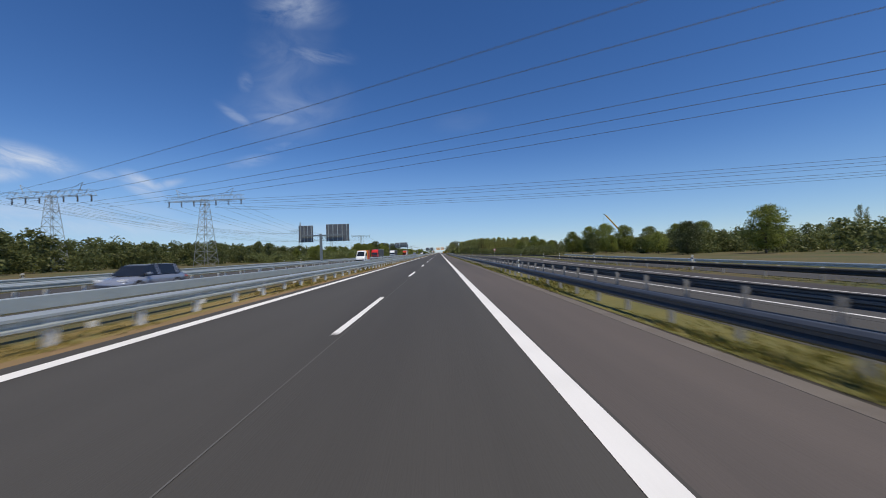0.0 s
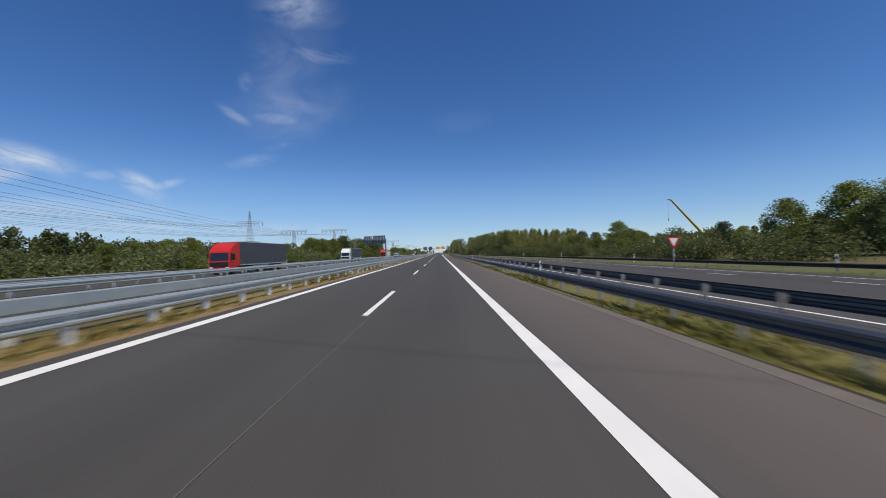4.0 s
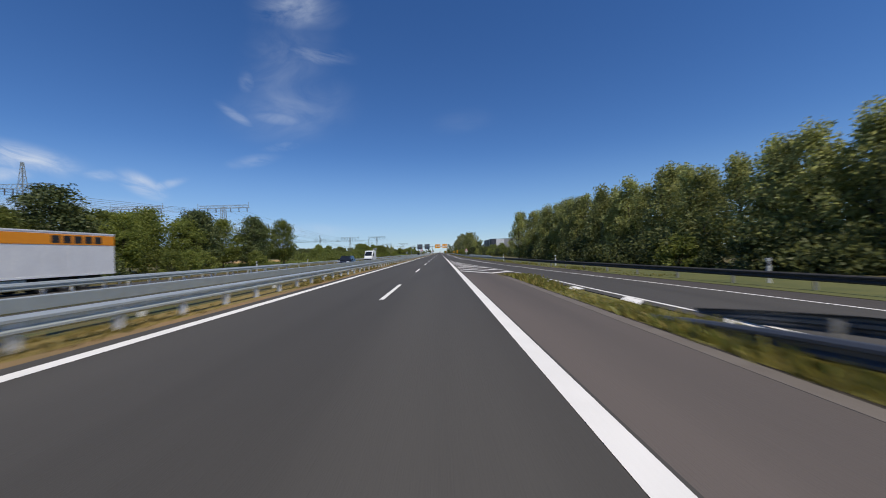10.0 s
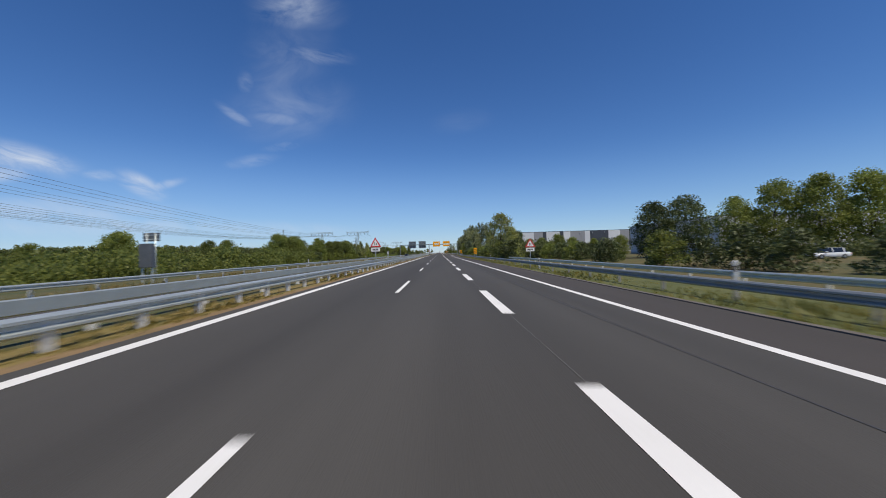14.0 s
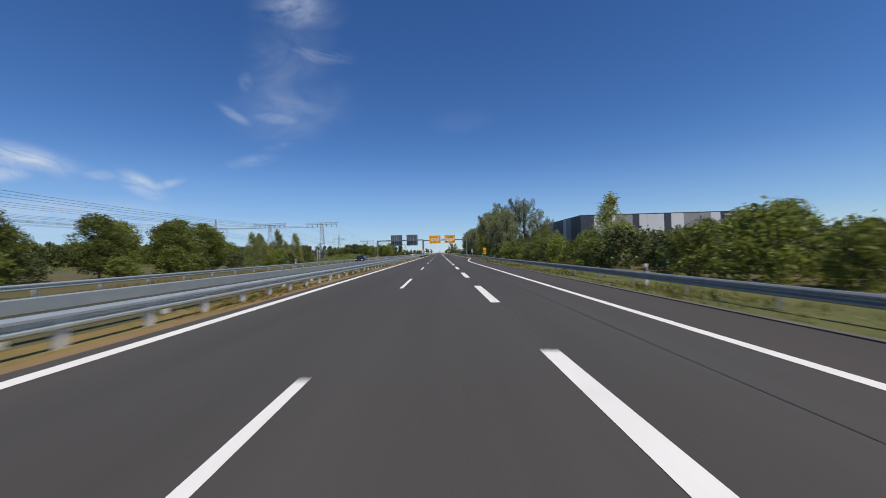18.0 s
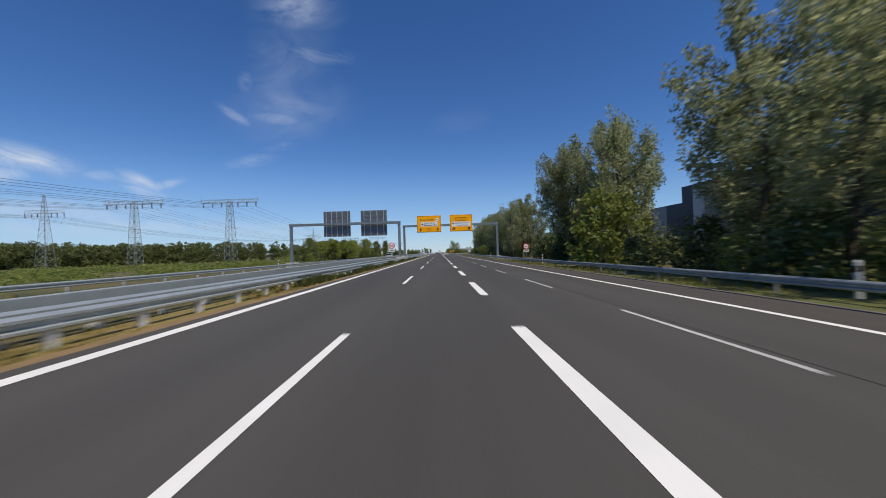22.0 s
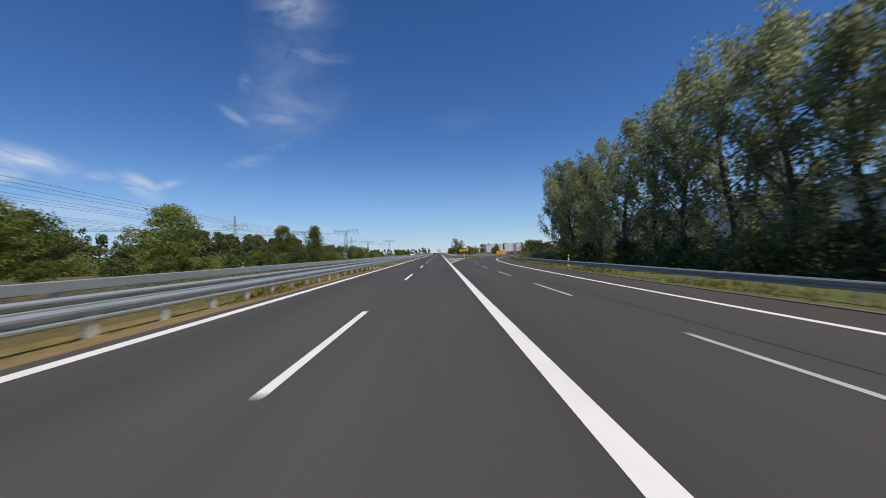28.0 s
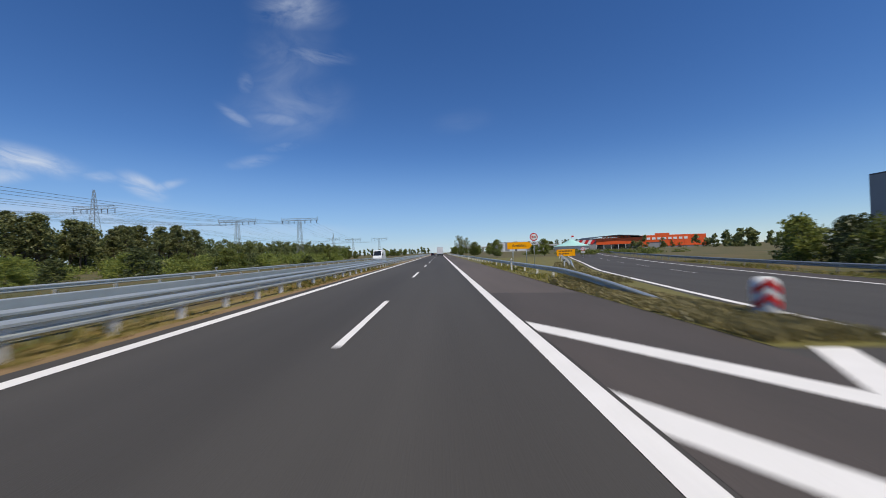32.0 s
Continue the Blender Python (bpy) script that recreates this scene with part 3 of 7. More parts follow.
# verges: bare soil beside the left edge, concrete gutter on the right
tagged(ribbon("ground_verge_strip", Y0, Y1, -4.55, -4.15, -0.012, M["verge"], step=15), "strip of dry bare soil beside the carriageway", "verge", kind="structure")
tagged(ribbon("ground_median", Y0, Y1, -8.9, -4.55, -0.02, M["straw"], step=15), "dry straw-coloured turf on the median", "verge", kind="structure")
tagged(ribbon("ground_outer_verge", 100, 870, lambda y: at_y(OUTER, y) + 2.78, lambda y: at_y(OUTER, y) + 9.5, 0.0, M["green_turf"], step=8, cuts=3), "green rough turf outside the slip road and the merging lane", "verge", kind="structure")
gutter = thing("trim_gutter", "pale concrete gutter stones along the hard shoulder", "gutter", kind="structure")
gm = bpy.data.meshes.new("stone")
bm = bmesh.new()
box(bm, 0, 0.36, 0.008, 1.992, -0.15, 0.008, 0.005)
gm = finish(bm, "stone", M["gutter"])
for i in range(167):
    y = -44 + 2 * i
    piece("stone", gm, gutter, pose(6.36, y, road_z(6.5), 0, math.degrees(math.atan(FALL))))
kerb = thing("trim_kerb", "low concrete edging outside the merging lane", "kerb", kind="structure")
for i in range(130):
    y = 296 + 4.2 * i
    x = at_y(OUTER, y) + 2.6
    x2 = at_y(OUTER, y + 4.2) + 2.6
    bm = bmesh.new()
    v = [bm.verts.new((xx + d, yy, road_z(xx + d) + h)) for xx, yy in ((x, y), (x2, y + 4.19)) for d, h in ((0, -0.1), (0, 0.035), (0.16, 0.05), (0.16, -0.1))]
    for q in ((0, 1, 2, 3), (7, 6, 5, 4), (0, 4, 5, 1), (1, 5, 6, 2), (2, 6, 7, 3)):
        bm.faces.new([v[k] for k in q])
    part("edging_stone", bm, M["gutter"], kerb)

# ripe field on the far left
fm = raw("field", [(-300, 372, 0), (-70, 402, 0), (-68, 520, 0), (-300, 560, 0)], [(0, 1, 2, 3)], M["field"])
fo = tagged(new("ground_field", fm), "ripe golden grain field beyond the road", "field", kind="structure")
fo.location.z = -0.33


# ---------------------------------------------------------------- road markings
def stripe(y0, y1, line, width, parent, material, name="dash", step=6.0):
    f = line if callable(line) else (lambda y, v=line: v)
    return ribbon(name, y0, y1, lambda y: f(y) - width / 2, lambda y: f(y) + width / 2, 0.006, material, parent, step)


def marking(name, label):
    return thing(name, label, "road marking", kind="structure")


solid = marking("marking_left_edge", "solid white edge line along the median")
for y in range(Y0, Y1, 60):
    stripe(y, min(y + 60, Y1), LEFT_EDGE, 0.29, solid, M["paint"], "edge_line", 30)
dashes = marking("marking_lane_line", "dashed white line between the two lanes")
DASH0 = 7.49 - 18 * 4
for k in range(105):
    y = DASH0 + 18 * k - {30: 0.7, 31: 0.45}.get(k, 0)
    if y > Y0:
        stripe(y, y + 6.1, LANE_LINE - (0.05 if y < 150 else 0), 0.16, dashes, M["paint"])
wide = marking("marking_right_edge", "broad white line beside the right lane, broken along the merging lane")
for y in range(Y0, 345, 45):
    stripe(y, y + 45, RIGHT_EDGE, 0.32, wide, M["paint"], "edge_line", 45)
stripe(345, 364, RIGHT_EDGE, 0.32, wide, M["paint"], "edge_line", 45)
for y in range(743, Y1, 60):
    stripe(y, min(y + 60, Y1), RIGHT_EDGE, 0.32, wide, M["paint"], "edge_line", 60)
BLOCK0 = 620.3
for k in range(-22, 12):
    y = BLOCK0 + 12.0 * k + (0.6 if k == -21 else 0)
    if 366 < y < 738:
        stripe(y, y + 6.0, RIGHT_EDGE, 0.32, wide, M["paint"])
thin = marking("marking_exit_lane", "thin broken white line between the two exit lanes")
for k in range(-4, 30):
    y = 659.1 - 60 + 12.0 * k
    if y > 555:
        stripe(y, y + 5.5, lambda v: at_y(MID, v), 0.14, thin, M["old_paint"], step=3)
outer = marking("marking_outer_edge", "solid white line along the outer edge")
for y in range(Y0, 1400, 20):
    stripe(y, y + 20, lambda v: at_y(OUTER, v), 0.17 if y < 320 else 0.27, outer, M["paint"], "edge_line", 4)
slip = marking("marking_slip_inner", "white line along the inner side of the slip road")
for y in range(Y0, 340, 20):
    stripe(y, y + 20, lambda v: at_y(MERGE, v), 0.16, slip, M["paint"], "edge_line", 4)
gore = marking("marking_exit_inner", "broad white line along the inner side of the exit")
for y in range(796, 1100, 20):
    ribbon("edge_line", y, y + 20, lambda v: at_y(EXIT, v) - 0.15, lambda v: at_y(EXIT, v) + 0.15, 0.014, M["paint"], gore, 3)
ribbon("edge_line", 796.0, 799.0, RIGHT_EDGE, lambda y: at_y(EXIT, y), 0.010, M["paint"], gore, 1.0)
opp = marking("marking_opposite", "white lines of the carriageway for oncoming traffic")
for y in range(Y0, Y1, 140):
    stripe(y, min(y + 140, Y1), OPP_IN, 0.16, opp, M["paint"], "edge_line", 70)
    stripe(y, min(y + 140, Y1), OPP_OUT, 0.28, opp, M["paint"], "edge_line", 70)
for k in range(70):
    stripe(-50 + 18 * k, -44 + 18 * k, OPP_MID, 0.15, opp, M["paint"])


def chevron(parent, y, left, right, thick=1.15, slope=1.45, share=0.55):
    """One bent stripe of a painted wedge: y is its inner end, and its two arms meet at a point nearer to the traffic."""
    mid = left + (right - left) * share
    tip = y - slope * (mid - left)
    pts = [(left, y), (mid, tip), (right, tip + slope * (right - mid))]
    v = [(x, yy, road_z(x) + 0.007) for x, yy in pts] + [(x, yy + thick, road_z(x) + 0.007) for x, yy in pts]
    ob = new("chevron", raw("chevron", v, [(0, 1, 4, 3), (1, 2, 5, 4)], M["paint"]))
    ob.parent = parent


wedge_in = marking("marking_merge_wedge", "white painted chevrons between carriageway and merging slip road")
for y in (297.1, 301.2, 305.2, 308.95, 312.6, 316.2, 319.9, 323.4, 326.95):
    r = at_y(MERGE, y - 0.8)
    if y < 328:
        chevron(wedge_in, y, RIGHT_EDGE + 0.22, r - 0.15, 1.0)
for x, y in ((9.25, 272.0), (8.85, 276.2), (8.45, 280.4), (8.15, 284.6), (7.95, 288.8)):
    v = [(x - 0.55, y, 0), (x + 0.1, y + 0.9, 0), (x + 0.1, y + 2.1, 0), (x - 0.55, y + 1.2, 0)]
    ob = new("chevron", raw("chevron", [(a, b, road_z(a) + 0.02) for a, b, _ in v], [(0, 1, 2, 3)], M["paint"]))
    ob.parent = wedge_in
wedge_ramp = marking("marking_ramp_wedge", "white painted stripes where two slip roads join")
for k in range(6):
    y, x = 92.5 + 4.0 * k, 22.6 - 0.55 * k
    v = [(x - 1.9 + 0.12 * k, y + 2.4), (x, y), (x, y + 1.2), (x - 1.9 + 0.12 * k, y + 3.6)]
    ob = new("stripe", raw("stripe", [(a, b, road_z(a) + 0.008) for a, b in v], [(0, 1, 2, 3)], M["paint"]))
    ob.parent = wedge_ramp
slip_dash = marking("marking_slip_lane", "broken white line between the lanes of the slip road")
for k in range(11):
    stripe(120 + 12 * k, 126 + 12 * k, lambda v: at_y(OUTER, v) - 3.7, 0.15, slip_dash, M["paint"], step=3)
wedge_out = marking("marking_exit_wedge", "white painted chevrons before the exit nose")
for k in range(11):
    y = 810.55 + 4.42 * k
    r = at_y(EXIT, y - 1.5)
    if r - RIGHT_EDGE > 0.7:
        chevron(wedge_out, y, RIGHT_EDGE + 0.22, min(r - 0.16, 10.2), 1.05, 1.5, 0.47)

# fine sealed joints in the asphalt
seam = marking("marking_joint", "narrow sealed joints in the asphalt")
for a, b, look_ in ((-60, 60, "faint_seam"), (60, 130, "faint_seam"), (130, 205, "seam"), (289, 304, "seam"), (340, 362, "seam"), (451, 461, "seam"), (612, 622, "seam"), (690, 712, "faint_seam")):
    stripe(a, b, 0.115, 0.018, seam, M[look_], "joint", 80)
for y in range(300, 780, 40):
    stripe(y, y + 40, lambda v: min(at_y(OUTER, v) - 1.6, 6.2 + 0.004 * (v - 300)), 0.03, seam, M["joint"], "joint", 8)
for k in range(-21, -11):
    stripe(BLOCK0 + 12.0 * k + 6.7, BLOCK0 + 12.0 * k + 11.9, RIGHT_EDGE, 0.016, seam, M["seam"], "joint", 6)
stripe(556, 577, 0.09, 0.026, seam, M["old_paint"], "joint", 30)
for y in range(790, 850, 20):
    stripe(y, y + 20, lambda v: at_y(EXIT, v) + 0.36, 0.03, seam, M["seam"], "joint", 2)
stripe(296, 332, lambda v: RIGHT_EDGE + 0.22 + 0.55 * (at_y(MERGE, v) - RIGHT_EDGE - 0.3), 0.025, seam, M["seam"], "joint", 2)
stripe(812, 850, lambda v: RIGHT_EDGE + 0.22 + 0.47 * (min(at_y(EXIT, v), 9.2) - RIGHT_EDGE - 0.4), 0.025, seam, M["seam"], "joint", 2)

# ---------------------------------------------------------------- guard rails
WAVE = ((0.0, 0.33), (0.035, 0.32), (0.085, 0.272), (0.085, 0.222), (0.010, 0.196), (0.006, 0.130), (0.085, 0.082), (0.085, 0.038), (0.028, 0.0), (0.0, -0.01))


BOX = ((-0.14, 0.30), (0.0, 0.31), (0.03, 0.285), (0.03, 0.03), (0.0, 0.0), (-0.14, 0.0))


def rail_beam(name, ys, fx, fz, side, low, parent, material, solid=False):
    """A steel W-beam swept down the road; side +1 faces right, -1 faces left."""
    prof = [(side * u, v) for u, v in BOX] if solid else [(side * u, v) for u, v in WAVE] + [(side * (u - 0.012), v) for u, v in WAVE[::-1]]
    verts, faces, n = [], [], len(prof)
    for y in ys:
        verts += [(fx(y) + u, y, fz(y) + low + v) for u, v in prof]
    for i in range(len(ys) - 1):
        faces += [(i * n + k, i * n + (k + 1) % n, (i + 1) * n + (k + 1) % n, (i + 1) * n + k) for k in range(n)]
    ob = new(name, raw(name, verts, faces, material))
    ob.parent = parent
    return ob


def post_mesh(side, top, material, spacer, deep=0.05):
    """A C-shaped post behind the beam, with its spacer."""
    bm = bmesh.new()
    s = -side
    a, b = sorted((s * spacer, s * (spacer + 0.13)))
    box(bm, a, b, -deep - 0.008, -deep, -0.25, top)
    box(bm, a, a + 0.008, -deep, deep, -0.25, top)
    box(bm, b - 0.008, b, -deep, deep, -0.25, top)
    a, b = sorted((s * 0.004, s * spacer))
    box(bm, a, b, -0.04, 0.04, top - 0.24, top - 0.06)
    return finish(bm, "post", material)


def guard_rail(label, y0, y1, x, side, low=0.42, every=2.0, section=12.0, spacer=0.12, end_low=(False, False), dip_len=12.0, steel="zinc", bend=False, solid=False, rise=None):
    """One run of guard rail as a thing: beam sections and posts. It dips to the ground at a low end."""
    fx = x if callable(x) else (lambda y, v=x: v)
    rail = thing("guard_rail", label, "guard rail", (fx(y0), y0, road_z(fx(y0))), "guard rails")
    base = Vector(rail.location)

    def fz(y):
        z = road_z(fx(y)) - 0.04 - base.z + (rise(y) if rise else 0)
        if end_low[0] and y < y0 + dip_len:
            z -= (1 - (y - y0) / dip_len) ** 1.5 * (low + 0.2)
        if end_low[1] and y > y1 - dip_len:
            z -= (1 - (y1 - y) / dip_len) ** 1.5 * (low + 0.2)
        return z
    n = max(1, int(round((y1 - y0) / section)))
    for i in range(n):
        a, b = y0 + (y1 - y0) * i / n, y0 + (y1 - y0) * (i + 1) / n
        dip = (end_low[0] and a < y0 + 12) or (end_low[1] and b > y1 - 12)
        k = 7 if dip else (4 if bend else 2)
        ob = rail_beam("beam", list(np.linspace(a, b, k) - base.y), lambda yy: fx(yy + base.y) - base.x, lambda yy: fz(yy + base.y), side, low, rail, M[steel], solid)
    pm = post_mesh(side, low + 0.27, M["post" if steel == "zinc" else "dark_post"], spacer, 0.05 if steel == "zinc" else 0.025)
    count = int((y1 - y0) / every)
    for i in range(count):
        y = y0 + 0.7 + every * i
        lift = fz(y) + base.z - (road_z(fx(y)) - 0.04)
        if lift > -0.25:
            piece("post", pm, rail, pose(fx(y) - base.x, y - base.y, fz(y) - 0.0))
    return rail


MEDIAN_FAR = along([(-60, -5.95), (600, -5.95), (640, -7.6), (760, -7.6), (900, -6.2)], 12)
MEDIAN_RISE = along([(-60, 0), (590, 0), (632, 0.21), (770, 0.21), (815, 0)], 8)
for a, b in ((-60, 130), (130, 330), (330, 530), (530, 730), (730, 930), (930, 1250)):
    tall = "double-wave galvanised guard rail beside the carriageway, on steel posts"
    guard_rail(tall, a, b, -4.92, 1, 0.345, 2.0, spacer=-0.05)
    guard_rail("taller galvanised box-beam rail along the middle of the median", a, b, lambda y: at_y(MEDIAN_FAR, y), 1, 0.575, 4.0, spacer=0.02, bend=500 < b < 950, solid=True, rise=lambda y: at_y(MEDIAN_RISE, y))
guard_rail("lower galvanised wave rail under the box beam where the median widens", 580, 900, lambda y: at_y(MEDIAN_FAR, y) + 0.25, 1, 0.36, 2.0, section=20, bend=True)
SLIP_RAIL_1 = along([(-60, 7.35), (400, 7.35)])
guard_rail("galvanised guard rail beside the hard shoulder, shaded side to the road", -60, 130, 7.35, -1, 0.39, 2.0, steel="shaded_zinc")
guard_rail("galvanised guard rail beside the hard shoulder, dipping into the ground", 130, 274, 7.35, -1, 0.39, 2.0, steel="shaded_zinc", end_low=(False, True), dip_len=8)
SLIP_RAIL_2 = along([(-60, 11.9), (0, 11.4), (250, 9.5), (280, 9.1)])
guard_rail("galvanised guard rail beside the slip road", -60, 130, lambda y: at_y(SLIP_RAIL_2, y), 1, 0.44, 2.6, steel="shaded_zinc", bend=True)
guard_rail("galvanised guard rail beside the slip road, dipping into the ground", 130, 275, lambda y: at_y(SLIP_RAIL_2, y), 1, 0.44, 2.6, steel="shaded_zinc", end_low=(False, True), dip_len=7, bend=True)
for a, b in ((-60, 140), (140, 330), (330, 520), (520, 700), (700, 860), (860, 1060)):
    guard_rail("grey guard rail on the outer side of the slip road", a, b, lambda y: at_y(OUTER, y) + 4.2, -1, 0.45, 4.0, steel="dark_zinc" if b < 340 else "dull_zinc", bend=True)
guard_rail("galvanised guard rail that begins low behind the exit nose", 858, 1250, 8.9, -1, 0.45, 4.0, end_low=(True, False), dip_len=11)
guard_rail("guard rail between exit road and carriageway", 880, 1010, lambda y: at_y(EXIT, y) - 2.2, 1, 0.45, 4.0, end_low=(True, False), bend=True)
guard_rail("far guard rail beside the ramp", -60, 112, lambda y: at_y(OUTER, y) + 12.0, -1, 0.45, 4.0, bend=True)
guard_rail("guard rail of a side road behind the merging lane", 368, 450, lambda y: at_y(OUTER, y) + 9.5, -1, 0.45, 4.0, end_low=(True, False), dip_len=8, bend=True)
guard_rail("second guard rail behind the gantry foot", 655, 690, 15.9, -1, 0.45, 4.0)
for a, b in ((-60, 130), (130, 318)):
    guard_rail("guard rail outside the opposite carriageway", a, b, -19.6, 1, 0.45, 4.0, section=24)
    guard_rail("guard rail beside the opposite slip road", a, b, -21.3, 1, 0.5, 4.0, section=24)
for a, b in ((-60, 150), (150, 400), (400, 700), (700, 1000)):
    guard_rail("guard rail on the outer edge of the opposite road", a, b, lambda y: at_y(COLL_OUT, y) - 1.2, 1, 0.45 + (0.22 if b < 160 else 0), 4.0, section=20, bend=b < 450)

# ---------------------------------------------------------------- gantries and signs
def gantry_frame(name, label, x0, x1, y, z_bar, foot=0.9):
    g = thing(name, label, "sign gantry", ((x0 + x1) / 2, y, road_z((x0 + x1) / 2)))
    o = Vector(g.location)
    for x in (x0, x1):
        zg = road_z(x) - 0.1
        bm = bmesh.new()
        box(bm, x - o.x - 0.26, x - o.x + 0.26, -0.26, 0.26, zg + foot - o.z, z_bar + 0.2 - o.z, 0.03)
        part("pole", bm, M["gantry"], g, smooth=False)
        bm = bmesh.new()
        box(bm, x - o.x - 0.42, x - o.x + 0.42, -0.42, 0.42, zg + foot - o.z - 0.02, zg + foot - o.z + 0.05, 0.01)
        part("base_plate", bm, M["gantry"], g)
        bm = bmesh.new()
        box(bm, x - o.x - 0.65, x - o.x + 0.65, -1.9, 1.9, zg - o.z - 0.1, zg + foot - o.z - 0.02, 0.04)
        part("plinth", bm, M["concrete"], g, "pale concrete plinth")
        bm = bmesh.new()
        box(bm, x - o.x - 0.33, x - o.x + 0.33, -0.33, 0.33, z_bar - 0.42 - o.z, z_bar - 0.34 - o.z, 0.01)
        part("flange", bm, M["gantry"], g)
    bm = bmesh.new()
    box(bm, x0 - o.x - 0.32, x1 - o.x + 0.32, -0.25, 0.25, z_bar - 0.26 - o.z, z_bar + 0.26 - o.z, 0.03)
    part("crossbar", bm, M["gantry"], g)
    return g


def sign_back(g, x0, x1, z0, z1, y=-0.35, split=0.5):
    """The rear of a large sign: sheet, upright ribs and cross rails."""
    o = g.location
    x0, x1, z0, z1 = x0 - o.x, x1 - o.x, z0 - o.z, z1 - o.z
    bm = bmesh.new()
    box(bm, x0, x1, 0.62, 0.66, z0, z1, 0.01)
    panel = part("sign_panel", bm, M["sign_back"], g, "grey rear of a large sign")
    n = max(4, int((x1 - x0) / 1.1))
    for k in range(n):
        x = x0 + (x1 - x0) * (k + 0.5) / n
        bm = bmesh.new()
        box(bm, x - 0.05, x + 0.05, 0.46, 0.618, z0 + 0.04, z1 - 0.04)
        part("rib", bm, M["zinc"], panel)
    for k in range(6):
        z = z0 + (z1 - z0) * (k + 0.5) / 6
        bm = bmesh.new()
        box(bm, x0 + 0.03, x1 - 0.03, 0.56, 0.617, z - 0.04, z + 0.04)
        part("cross_rail", bm, M["sign_back"], panel)
    bm = bmesh.new()
    box(bm, x0 - 0.03, x1 + 0.03, 0.60, 0.68, z1, z1 + 0.05)
    part("rim", bm, M["zinc"], panel)


def up_arrow(bm, x, z, s, y, lean=0):
    pts = [(-0.09, -0.5), (0.09, -0.5), (0.09, 0.02), (0.34, -0.12), (0.34, 0.1), (0, 0.5), (-0.34, 0.1), (-0.34, -0.12), (-0.09, 0.02)]
    c, q = math.cos(lean), math.sin(lean)
    prism(bm, [(x + s * (px * c + pz * q), z + s * (-px * q + pz * c)) for px, pz in pts], y - 0.006, y)


def yellow_panel(g, x0, x1, z0, z1, y=-0.40):
    """A yellow direction sign with a white rim; returns its panel and the face's y."""
    o = g.location
    x0, x1, z0, z1 = x0 - o.x, x1 - o.x, z0 - o.z, z1 - o.z
    bm = bmesh.new()
    box(bm, x0, x1, y, y + 0.08, z0, z1, 0.015)
    panel = part("sign_panel", bm, M["yellow"], g, "yellow direction sign with black lettering")
    rim = bmesh.new()
    for a, b, c, d in ((x0, x1, z1 - 0.11, z1 - 0.03), (x0, x1, z0 + 0.03, z0 + 0.11), (x0 + 0.03, x0 + 0.10, z0, z1), (x1 - 0.10, x1 - 0.03, z0, z1)):
        box(rim, a + 0.005, b - 0.005, y - 0.008, y - 0.001, c, d)
    part("rim", rim, M["black"], panel)
    frame_bm = bmesh.new()
    box(frame_bm, x0 - 0.05, x1 + 0.05, y + 0.02, y + 0.09, z1, z1 + 0.06)
    box(frame_bm, x0 - 0.05, x1 + 0.05, y + 0.02, y + 0.09, z0 - 0.06, z0)
    box(frame_bm, x0 - 0.05, x0, y + 0.02, y + 0.09, z0, z1)
    box(frame_bm, x1, x1 + 0.05, y + 0.02, y + 0.09, z0, z1)
    part("edge_frame", frame_bm, M["white"], panel)
    return panel, y - 0.009, (x0, x1, z0, z1)


def white_field(panel, x0, x1, z0, z1, y):
    bm = bmesh.new()
    box(bm, x0, x1, y - 0.004, y + 0.006, z0, z1)
    return part("white_field", bm, M["white"], panel, "white field with black lettering")


gr = gantry_frame("sign_gantry", "grey steel sign gantry with two yellow direction signs", -6.65, 16.3, 673.4, 8.25)
p, y, (x0, x1, z0, z1) = yellow_panel(gr, -3.4, 2.45, 6.6, 10.65)
cx = (x0 + x1) / 2
lettering("Berlin-Teltow", 0.62, M["black"], p, (cx - 0.45, y, z1 - 1.0))
white_field(p, x1 - 1.25, x1 - 0.55, z1 - 1.35, z1 - 0.62, y)
lettering("GVZ", 0.34, M["black"], p, (x1 - 0.9, y - 0.006, z1 - 0.98))
white_field(p, cx - 2.0, cx + 2.1, z1 - 2.65, z1 - 1.5, y)
lettering("Industriepark", 0.48, M["black"], p, (cx - 1.15, y - 0.006, z1 - 1.82), align="LEFT")
bar_row("word_bar", [(cx - 1.15 + 0.255 * k, cx - 0.96 + 0.255 * k, y - 0.012, y - 0.005, z1 - 2.47, z1 - 2.47 + (0.36 if k in (0, 9) else 0.26)) for k in range(12) if k != 8], M["black"], p)
bm = bmesh.new()
box(bm, cx - 1.85, cx - 1.35, y - 0.012, y - 0.005, z1 - 2.3, z1 - 2.1)
box(bm, cx - 1.85, cx - 1.75, y - 0.012, y - 0.005, z1 - 2.1, z1 - 1.9)
box(bm, cx - 1.65, cx - 1.55, y - 0.012, y - 0.005, z1 - 2.1, z1 - 1.8)
part("pictogram", bm, M["black"], p)
for dx in (-2.1, 2.15):
    bm = bmesh.new()
    up_arrow(bm, cx + dx, z0 + 0.62, 0.85, y)
    part("arrow", bm, M["black"], p)
lettering("101", 0.42, M["black"], p, (cx, y, z0 + 0.62))
bm = bmesh.new()
for a, b, c, d in ((-0.5, 0.5, 0.32, 0.36), (-0.5, 0.5, -0.36, -0.32), (-0.5, -0.46, -0.36, 0.36), (0.46, 0.5, -0.36, 0.36)):
    box(bm, cx + a, cx + b, y - 0.006, y, z0 + 0.62 + c, z0 + 0.62 + d)
part("number_frame", bm, M["black"], p)

